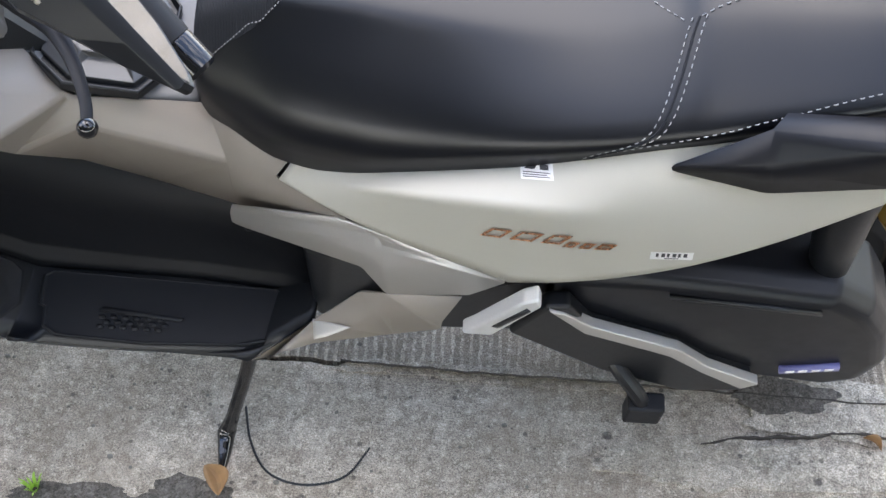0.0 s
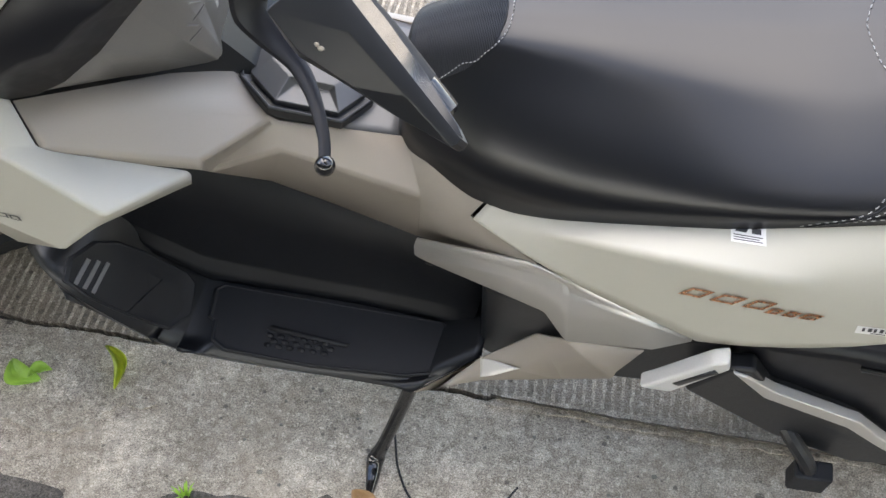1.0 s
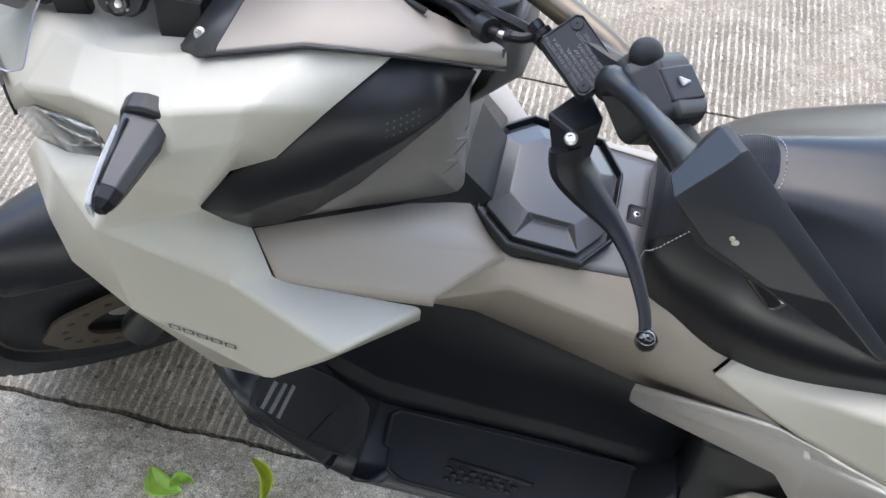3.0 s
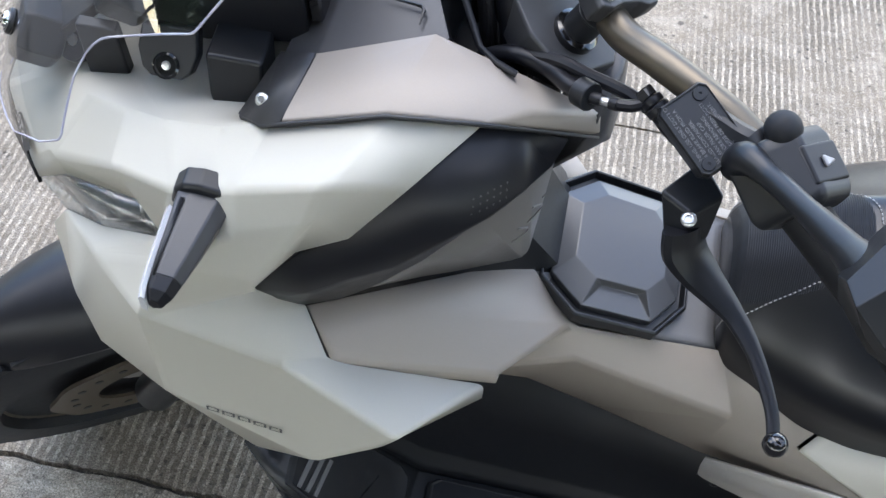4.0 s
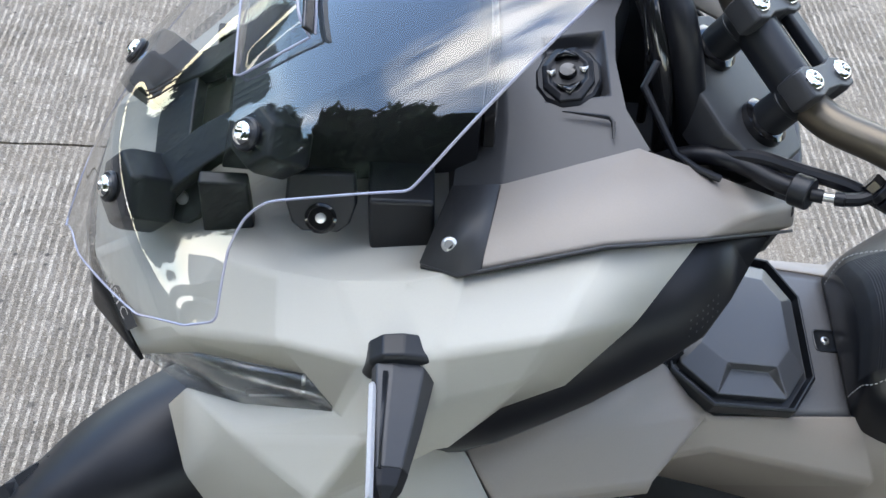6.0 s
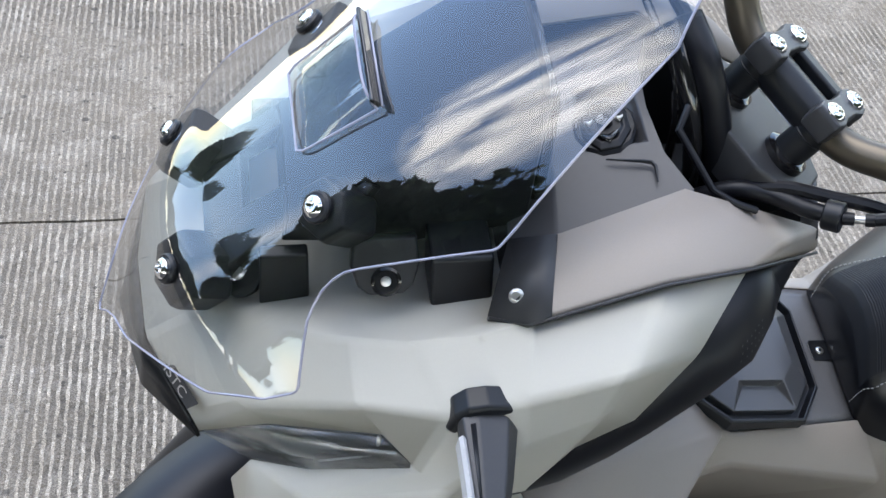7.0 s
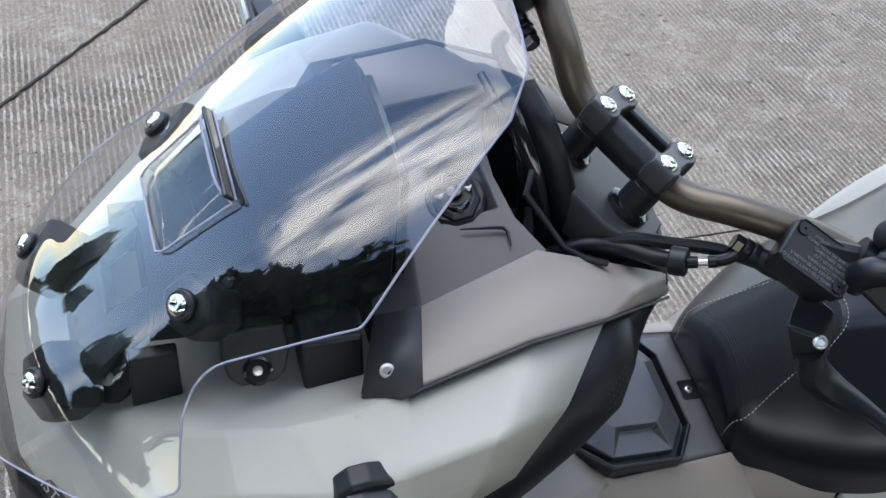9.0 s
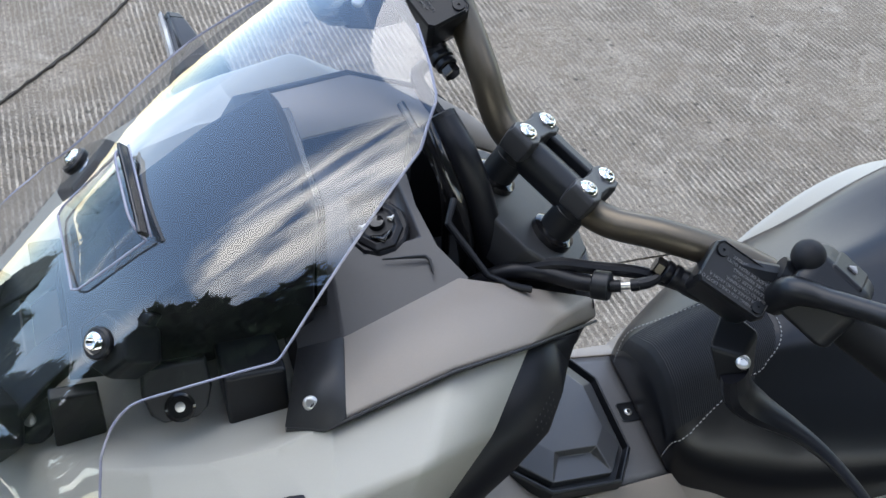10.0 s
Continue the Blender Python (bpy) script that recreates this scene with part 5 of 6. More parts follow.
for i in range(4):
    x = 0.757 + 0.017 * i
    finish("badge_bar", flat_bm([(x, 0.326 + i * 0.0053), (x + 0.011, 0.3295 + i * 0.0053), (x + 0.011, 0.3225 + i * 0.0053), (x, 0.319 + i * 0.0053)], -0.2482, -0.2470), PAPER, belt)
finish("cover_guard", flat_bm([(0.352, 0.44), (0.395, 0.53), (0.425, 0.535), (0.456, 0.478), (0.578, 0.417), (0.632, 0.362), (0.712, 0.315), (0.703, 0.272), (0.617, 0.256), (0.491, 0.321)], -0.262, -0.235), BLACK, scooter, "black guard below the belt cover", bevel=0.006)
finish("guard_stripe", flat_bm([(0.399, 0.528), (0.42, 0.521), (0.46, 0.485), (0.585, 0.424), (0.636, 0.368), (0.72, 0.313), (0.70, 0.290), (0.632, 0.345), (0.575, 0.400), (0.452, 0.462)], -0.266, -0.250), SILVER, scooter, "silver stripe on the guard", bevel=0.002)
PEG = material("cast_alloy", (0.62, 0.62, 0.61), 0.42, 0.35, 0.0, 0.08, 500, 0.08, 700)
peg = finish("pillion_peg", loft_bm([[(x, y0 + dy, z) for x, z in ((0.381, 0.603), (0.386, 0.580), (0.330, 0.482), (0.290, 0.482), (0.303, 0.497), (0.362, 0.590))] for y0, dy in ((-0.262, 0), (-0.285, 0))]), PEG, scooter, "bare alloy folding pillion peg", bevel=0.004)
finish("peg_slot", flat_bm([(0.368, 0.578), (0.374, 0.570), (0.336, 0.512), (0.328, 0.516)], -0.2862, -0.284), BLACK, peg)
tube("peg_bracket", [(0.27, -0.20, 0.51), (0.31, -0.215, 0.535), (0.37, -0.215, 0.565), (0.40, -0.21, 0.57)], [0.02, 0.024, 0.028, 0.028], BLACK)
tube("side_stand", [(-0.015, -0.235, 0.275), (-0.030, -0.258, 0.215), (-0.060, -0.295, 0.115), (-0.073, -0.312, 0.078), (-0.073, -0.345, 0.074), (-0.072, -0.378, 0.079)], [0.013, 0.0125, 0.012, 0.017, 0.012, 0.006], GLOSS, label="black side stand folded out", sides=12, flat=0.8)
cst = finish("centre_stand", tube_bm([(0.47, -0.20, 0.36), (0.515, -0.26, 0.335), (0.548, -0.285, 0.30), (0.56, -0.29, 0.27)], 0.012, 10), BLACK, scooter, "black centre stand folded up")
finish("stand_pad", box_bm(0.538, 0.592, -0.305, -0.275, 0.222, 0.282), RUBBER, cst, bevel=0.004)
tube("rear_damper", [(0.735, -0.17, 0.78), (0.745, -0.175, 0.62), (0.78, -0.18, 0.42)], [0.032, 0.032, 0.018], BLACK, label="rear damper with a gold canister", sides=16)
tube("damper_canister", [(0.81, -0.16, 0.66), (0.85, -0.16, 0.60)], 0.03, GOLD, straight=True, sides=16)

# ---- front wheel, fork, fender; rear wheel ----
FORK = Matrix.Translation(Vector((-0.335, 0, 1.12))) @ Matrix.Rotation(radians(36), 4, AXIS) @ Matrix.Translation(Vector((0.335, 0, -1.12)))


DISC = material("stained_brake_steel", (0.13, 0.107, 0.085), 0.4, 0.8, 0.0, 0.25, 120)


def wheel(name, axle, radius, width, rim, m, label):
    turn = m @ Matrix.Translation(axle) @ Matrix.Rotation(radians(90), 4, "X")
    arc = [(radius - width * 0.40 * (1 - math.sin(math.pi * k / 12)) ** 0.8 if 0 < k < 12 else rim, -math.cos(math.pi * k / 12) * width / 2) for k in range(13)]
    w = finish(name, lathe_bm([(rim * 0.98, -width * 0.36)] + arc + [(rim * 0.98, width * 0.36)], 56), RUBBER, scooter, label, turn)
    finish("rim", lathe_bm([(rim - 0.012, -width * 0.34), (rim + 0.006, -width * 0.42), (rim + 0.004, -width * 0.36), (rim - 0.022, -0.02), (rim - 0.022, 0.02), (rim + 0.004, width * 0.36), (rim + 0.006, width * 0.42), (rim - 0.012, width * 0.34)], 48), BRONZE, w, "bronze alloy rim", turn)
    for k in range(5):
        a = 2 * math.pi * k / 5
        for d in (-0.16, 0.16):
            finish("spoke", tube_bm([(0.03 * math.cos(a), 0.03 * math.sin(a), 0), ((rim - 0.015) * math.cos(a + d), (rim - 0.015) * math.sin(a + d), 0)], 0.011, 8, straight=True), BRONZE, w, "", turn)
    finish("hub", lathe_bm([(0.022, -0.055), (0.04, -0.05), (0.045, 0.0), (0.04, 0.05), (0.022, 0.055)], 20), ALLOY, w, "", turn)
    for k in range(44):
        a = 2 * math.pi * k / 44
        for sgn in (-1, 1):
            q = turn @ Matrix.Rotation(a + (0.07 if sgn > 0 else 0), 4, "Z")
            finish("tread_block", box_bm(radius - 0.014, radius + 0.002, -0.015, 0.015, sgn * width * 0.10 - 0.016, sgn * width * 0.10 + 0.016), RUBBER, w, "", q, smooth=False)
            finish("tread_block", box_bm(radius - 0.03, radius - 0.012, -0.016, 0.012, sgn * width * 0.33 - 0.012, sgn * width * 0.33 + 0.012), RUBBER, w, "", q, smooth=False)
    finish("brake_disc", loft_bm([[(r * math.cos(t) * (1 + 0.02 * math.sin(9 * t) * (r > 0.1)), r * math.sin(t) * (1 + 0.02 * math.sin(9 * t) * (r > 0.1)), z) for t in (2 * math.pi * j / 72 for j in range(72))] for r, z in ((0.075, 0.062), (0.138, 0.062), (0.138, 0.067), (0.075, 0.067), (0.075, 0.062))], caps=False), DISC, w, "drilled brake disc", turn)
    for k in range(18):
        a = 2 * math.pi * k / 18
        finish("disc_hole", lathe_bm([(0.006, 0.0615), (0.006, 0.0678), (0.0005, 0.0678)], 8), BLACK, w, "", turn @ Matrix.Translation((0.108 * math.cos(a), 0.108 * math.sin(a), 0)))
    return w


wheel("front_wheel", (-0.79, 0, 0.306), 0.306, 0.126, 0.205, FORK, "front wheel with a block tread tyre")
wheel("rear_wheel", (0.735, 0, 0.296), 0.296, 0.15, 0.19, Matrix.Identity(4), "rear wheel with a block tread tyre")
for y in (-0.085, 0.085):
    tube("fork_leg", [(-0.79, y, 0.306), (-0.66, y, 0.56), (-0.56, y, 0.76)], [0.03, 0.028, 0.022], BLACK, matrix=FORK, sides=14)


def fender_bm():
    rings = []
    for k in range(19):
        a = radians(58 + k * 5.5)
        r = 0.325 + 0.012 * math.sin(math.pi * k / 18)
        w = 0.078 * math.sin(math.pi * (k + 2.2) / 22) ** 0.5
        row = [(y * w, r - abs(y) ** 2.4 * 0.05) for y in (-1, -0.8, -0.5, -0.2, 0.2, 0.5, 0.8, 1)]
        rings.append([(-0.79 - rr * math.cos(a), yy, 0.306 + rr * math.sin(a)) for yy, rr in row] + [(-0.79 - (rr - 0.006) * math.cos(a), yy, 0.306 + (rr - 0.006) * math.sin(a)) for yy, rr in row[::-1]])
    return loft_bm(rings)


finish("front_fender", fender_bm(), SATIN, scooter, "dark plastic front fender", FORK)


# ---- marks, stitching, mats ----
def slant(x, y, w, h, lean=0.35):
    """A leaning block from its lower left corner."""
    return [(x, y), (x + w, y), (x + w + h * lean, y + h), (x + h * lean, y + h)]


def poly_bm(outlines, z=0.001, cuts=1):
    bm = bmesh.new()
    for o in outlines:
        f = bm.faces.new([bm.verts.new((x, y, z)) for x, y in o])
    return bm


SIDE = facing((0.384, -0.28, 0.712), (0.0, -0.95, 0.31), (0.0, 0.31, 0.95)) @ Matrix.Rotation(radians(7), 4, "Z")


def frame_blocks(x, y, w, h, t, lean):
    """The four bars of a leaning outlined block."""
    return [slant(x, y, w, t, lean), slant(x + (h - t) * lean, y + h - t, w, t, lean), slant(x, y, t, h, lean), slant(x + w - t, y, t, h, lean)]


for x, y, w, h in ((-0.082, -0.006, 0.024, 0.020), (-0.048, -0.006, 0.026, 0.020), (-0.012, -0.006, 0.022, 0.020), (0.012, -0.010, 0.013, 0.012), (0.030, -0.010, 0.013, 0.012), (0.048, -0.010, 0.018, 0.012)):
    lay("emblem_outline", poly_bm(frame_blocks(x, y, w, h, 0.0042, 0.8), 0.0018), COPPER, rear_panel, rear_panel, SIDE, 0.0006, "copper outline of an emblem block")
LBL = facing((0.362, -0.215, 0.772), (0.0, -0.80, 0.60), (0.0, 0.6, 0.8)) @ Matrix.Rotation(radians(8), 4, "Z") @ Matrix.Translation((0, 0.010, 0)) @ Matrix.Diagonal((0.85, 0.44, 1, 1))
lay("warning_label", poly_bm([[(-0.021 + 0.0105 * i, -0.018), (-0.0105 + 0.0105 * i, -0.018), (-0.0105 + 0.0105 * i, 0.018), (-0.021 + 0.0105 * i, 0.018)] for i in range(4)], 0.0), PAPER, rear_panel, rear_panel, LBL, 0.0008, "white label with dark print bars")
lay("label_print", poly_bm([slant(-0.016, 0.003, 0.013, 0.010, 0.4), slant(0.004, 0.003, 0.011, 0.011, 0.0)] + [slant(-0.018, -0.004 - 0.0045 * i, 0.035 - 0.004 * (i % 2), 0.0018, 0) for i in range(3)], 0.0), INK, rear_panel, rear_panel, LBL, 0.0013)
BAR_L = facing((0.522, -0.28, 0.706), (0.0, -0.95, 0.31), (0.0, 0.31, 0.95)) @ Matrix.Rotation(radians(4), 4, "Z")
lay("bar_code_label", poly_bm([[(-0.024, -0.008), (0.0, -0.008), (0.0, 0.008), (-0.024, 0.008)], [(0.0, -0.008), (0.024, -0.008), (0.024, 0.008), (0.0, 0.008)]], 0.0), PAPER, rear_panel, rear_panel, BAR_L, 0.0008, "white bar code label")
lay("bar_code", poly_bm([slant(-0.018 + 0.0062 * i, -0.002, 0.0042 if i % 2 else 0.003, 0.008, 0) for i in range(6)] + [slant(-0.008, -0.006, 0.016, 0.002, 0)], 0.0), INK, rear_panel, rear_panel, BAR_L, 0.0013)
FRONT = facing((-0.512, -0.262, 0.672), (-0.1, -0.97, -0.1), (0, 0.0, 1)) @ Matrix.Rotation(radians(3), 4, "Z") @ Matrix.Translation((-0.006, 0, 0)) @ Matrix.Diagonal((0.9, 0.9, 1, 1))
for i in range(5):
    x = -0.048 + 0.0196 * i
    lay("cowl_mark", poly_bm([slant(x, -0.008, 0.015, 0.0028, 0.2), slant(x + 0.003, 0.006, 0.015, 0.0028, 0.2), slant(x, -0.008, 0.0028, 0.016, 0.2), slant(x + 0.013, -0.008, 0.0028, 0.016, 0.2)], 0.0), INK, cowl, cowl, FRONT, 0.0012, "dark outlined block", rigid=True)
NOSE = facing((-0.741, -0.108, 0.916), (-0.72, -0.53, 0.45), (0.2, 0.3, 1)) @ Matrix.Rotation(radians(-22), 4, "Z") @ Matrix.Diagonal((0.72, 0.72, 1, 1))
badge = lay("nose_badge", poly_bm([slant(-0.034, -0.012, 0.034, 0.022, 0.25), slant(0.0, -0.012, 0.034, 0.022, 0.25)], 0.0), DARK, cowl, cowl, NOSE, 0.0022, "dark badge plate with light letters", rigid=True)
tb = text_bm("HSTC", 0.021)
tb.transform(Matrix.Translation((-0.030, -0.008, 0)))
lay("badge_letters", tb, SILVER, cowl, badge, NOSE, 0.0030, "light letters", rigid=True)
dot_run = Vector((0.72, 0.69, -0.06)).normalized()
dot_up = Vector((0.57, -0.66, 0.48)).cross(dot_run).normalized()
dot_out = dot_run.cross(dot_up)
DOTS = Matrix.Translation((-0.299, -0.166, 1.017)) @ Matrix((dot_run, dot_up, dot_out)).transposed().to_4x4()
for j in range(3):
    for i in range(6):
        q = DOTS @ Matrix.Translation((-0.0165 + 0.0066 * i + 0.002 * j, -0.006 + 0.006 * j, 0))
        lay("vent_dot", lathe_bm([(0.0011, 0.0), (0.0010, 0.0004), (0.0003, 0.0005)], 6), CLAMP, intake, intake, q, 0.0, rigid=True)

# embossed strokes on the leg shield
SHIELD_M = facing((-0.266, -0.078, 0.872), (0.458, -0.854, 0.245), (0.25, 0.1, 1))
for k, (u, v) in enumerate(((0.003, 0.042), (-0.004, 0.022), (0.003, 0.003), (-0.004, -0.015), (0.002, -0.034))):
    ends = ((-0.006, -0.009), (0.006, 0.009)) if k % 2 == 0 else ((-0.007, 0.002), (0.007, -0.003))
    a, b = (Vector((u + x, v + y, 0)) for x, y in ends)
    side = Vector((b.y - a.y, a.x - b.x, 0)).normalized() * 0.0017
    bm = loft_bm([[a.lerp(b, q / 4) + side * w + Vector((0, 0, h)) for w, h in ((-1, -0.002), (-0.6, 0.0012), (0.6, 0.0012), (1, -0.002))] for q in range(5)])
    lay("emboss_stroke", bm, SHIELD, leg_shield, leg_shield, SHIELD_M, 0.0004)

# stitching: short threads along lines on the seat
def seat_line(rows, n):
    """Places along rows of x and u on the left half of the seat."""
    pts = []
    path = smooth_path([(x, u, 0) for x, u in rows], 12)
    run = [0.0]
    world_pts = [seat_at(p.x, min(max(p.y, 0.0), 0.999)) for p in path]
    for a, b in zip(world_pts, world_pts[1:]):
        run.append(run[-1] + (b - a).length)
    for i in range(n):
        s = run[-1] * i / (n - 1)
        k = min(max(int(np.searchsorted(run, s)) - 1, 0), len(run) - 2)
        f = (s - run[k]) / max(run[k + 1] - run[k], 1e-6)
        pts.append(world_pts[k].lerp(world_pts[k + 1], f))
    return pts, run[-1]


def seat_u(x, y):
    """The run u on the seat at which its half width is y."""
    low, high = 0.0, 0.9
    for _ in range(24):
        mid = (low + high) / 2
        low, high = (mid, high) if -seat_at(x, mid).y < y else (low, mid)
    return low


def patch_half(x):
    """Half the width of the cloth patch on the seat's nose."""
    return float(np.interp(x, (-0.052, -0.018, 0.013, 0.031, 0.048, 0.058, 0.064, 0.068, 0.070), (0.064, 0.064, 0.061, 0.058, 0.050, 0.041, 0.030, 0.016, 0.002)))


def stitch(rows, pitch=0.0085, side=1):
    _, length = seat_line(rows, 3)
    n = max(4, int(length / pitch) * 2)
    thread(seat_line(rows, n)[0], side)


def thread(pts, side=1):
    """Short white threads between every other pair of places."""
    bm = bmesh.new()
    for a, b in zip(pts[::2], pts[1::2]):
        a, b = Vector((a.x, a.y * side, a.z + 0.0008)), Vector((b.x, b.y * side, b.z + 0.0008))
        out = Vector((0, a.y * 0.8, 0.12)).normalized() * 0.0012
        seg = tube_bm([a + out * 0.3, (a + b) / 2 + out * 1.0, b + out * 0.3], 0.00062, 5, straight=True)
        me = bpy.data.meshes.new("thread")
        seg.to_mesh(me)
        seg.free()
        bm.from_mesh(me)
        bpy.data.meshes.remove(me)
    finish("stitching", bm, THREAD, seat, "white thread stitching")


def nose_stitch(side):
    """The seam line beside the ribbed patch, down the front of the seat's nose."""
    tree_of_seat = skin(seat)
    line = smooth_path([(-0.047, -0.0655, 0.690), (-0.040, -0.0655, 0.712), (-0.027, -0.0655, 0.742), (-0.013, -0.0640, 0.766), (0.004, -0.0625, 0.791), (0.020, -0.0600, 0.812)] +
                       [(x, -(patch_half(x - 0.003) + 0.004), 0.80 + (x - 0.01) * 0.9) for x in (0.034, 0.046, 0.056, 0.063, 0.068, 0.0715)] + [(0.0735, -0.002, 0.858)], 10)
    spots = [tree_of_seat.find_nearest(p * K)[0] / K for p in line]
    run = [0.0]
    for a, b in zip(spots, spots[1:]):
        run.append(run[-1] + (b - a).length)
    out = []
    for i in range(2 * int(run[-1] / 0.0052)):
        d = run[-1] * i / (2 * int(run[-1] / 0.0052))
        k = min(max(int(np.searchsorted(run, d)) - 1, 0), len(run) - 2)
        out.append(spots[k].lerp(spots[k + 1], (d - run[k]) / max(run[k + 1] - run[k], 1e-6)))
    thread(out, side)


for side in (1, -1):
    for d in (0.008, 0.022):
        stitch([(0.40 + d, 0.98), (0.455 + d, 0.80), (0.485 + d, 0.6), (0.50 + d, 0.42)], side=side)
    stitch([(0.50, 0.42), (0.485, 0.34), (0.465, 0.22), (0.455, 0.1), (0.45, 0.01)], side=side)
    stitch([(0.517, 0.42), (0.56, 0.34), (0.63, 0.26), (0.70, 0.2)], side=side)
    stitch([(0.44, 0.93), (0.50, 0.85), (0.60, 0.76), (0.72, 0.70), (0.85, 0.68)], side=side)
    nose_stitch(side)
seam = [p for p in seat_line([(0.415, 0.98), (0.470, 0.80), (0.500, 0.6), (0.515, 0.42)], 14)[0]]
tube("seat_seam", seam, 0.0016, RUBBER, seat, sides=6)
# ribbed cloth patch on the nose of the seat
def patch_bm(n=120, m=24):
    bm, rows = bmesh.new(), []
    for i in range(n + 1):
        x = -0.0505 + 0.1195 * i / n
        row = []
        for j in range(m + 1):
            v = 2 * j / m - 1
            p = seat_at(x, seat_u(x, abs(v) * patch_half(x)))
            row.append(bm.verts.new((p.x, p.y * (1 if v <= 0 else -1), p.z + 0.0010 + 0.0007 * (i % 2))))
        rows.append(row)
    for a, b in zip(rows, rows[1:]):
        for k in range(m):
            bm.faces.new((a[k], a[k + 1], b[k + 1], b[k]))
    return bm


finish("seat_patch", patch_bm(), RUBBER, seat, "ribbed dark patch on the seat nose")

# mats on the floorboard
MAT = [(-0.324, -0.209), (-0.321, -0.240), (-0.301, -0.253), (-0.170, -0.2585), (-0.022, -0.2515), (0.028, -0.239), (0.029, -0.168), (0.022, -0.160), (-0.325, -0.150), (-0.336, -0.158), (-0.334, -0.205)]
finish("floor_mat", loft_bm([[(x + (-0.18 - x) * c, y + (-0.19 - y) * c, z) for x, y in MAT] for c, z in ((0.0, 0.300), (0.0, 0.306), (0.03, 0.308), (0.05, 0.306), (0.4, 0.306))]), RUBBER, floor_board, "black rubber floor mat", bevel=0.001)
finish("mat_rib", prism_bm([(-0.24, -0.212), (-0.12, -0.222), (-0.115, -0.216), (-0.235, -0.205)], 0.305, 0.310), RUBBER, floor_board)
for i in range(6):
    for j in range(3):
        x, y = -0.235 + 0.017 * i + 0.008 * (j % 2), -0.236 + 0.008 * j - 0.0
        finish("mat_stud", prism_bm([(x + 0.006 * math.cos(a), y + 0.0038 * math.sin(a)) for a in (k * math.pi / 3 for k in range(6))], 0.305, 0.3085), RUBBER, floor_board)
STRIPE = material("worn_grey_rubber", (0.11, 0.11, 0.115), 0.6)
RISE = facing((-0.440, -0.20, 0.418), (0.90, 0.0, 0.48), (-0.48, 0, 0.90))
PADO = [(-0.040, -0.116), (-0.007, -0.137), (0.041, -0.128), (0.0505, -0.110), (0.040, -0.02), (0.030, 0.030), (0.015, 0.060), (-0.02, 0.078), (-0.050, 0.070), (-0.0577, 0.031), (-0.0525, -0.037)]
pad_mid = Vector((-0.006, -0.035))
bm = loft_bm([[(pad_mid.x + (x - pad_mid.x) * a, pad_mid.y + (y - pad_mid.y) * a, z) for x, y in PADO] for a, z in ((1.0, -0.002), (1.0, 0.003), (0.96, 0.0045), (0.92, 0.0025), (0.7, 0.0025), (0.35, 0.0025))])
toe_pad = lay("toe_pad", bm, RUBBER, floor_board, floor_board, RISE, 0.001, "raised black toe pad")
for i in range(3):
    bm = loft_bm([[(x, 0.058 - 0.014 * i, -0.0004), (x, 0.058 - 0.014 * i, 0.0008), (x, 0.052 - 0.014 * i, 0.0008), (x, 0.052 - 0.014 * i, -0.0004)] for x in (-0.048, -0.036, -0.024, -0.010 + 0.004 * i)])
    lay("pad_stripe", bm, STRIPE, toe_pad, floor_board, RISE, 0.0004, "grey stripe")
crease = loft_bm([[(x, y + d, z) for d, z in ((-0.0012, -0.001), (0, 0.0012), (0.0012, -0.001))] for x, y in ((0.019, -0.069), (-0.005, -0.057), (-0.028, -0.046), (-0.049, -0.036))])
lay("pad_crease", crease, RUBBER, toe_pad, floor_board, RISE, 0.0004)
bolt((0.0, -0.160, 0.506), (0.1, -0.9, 0.4), 0.0065, scooter, "trim_screw", BLACK, 0.003)

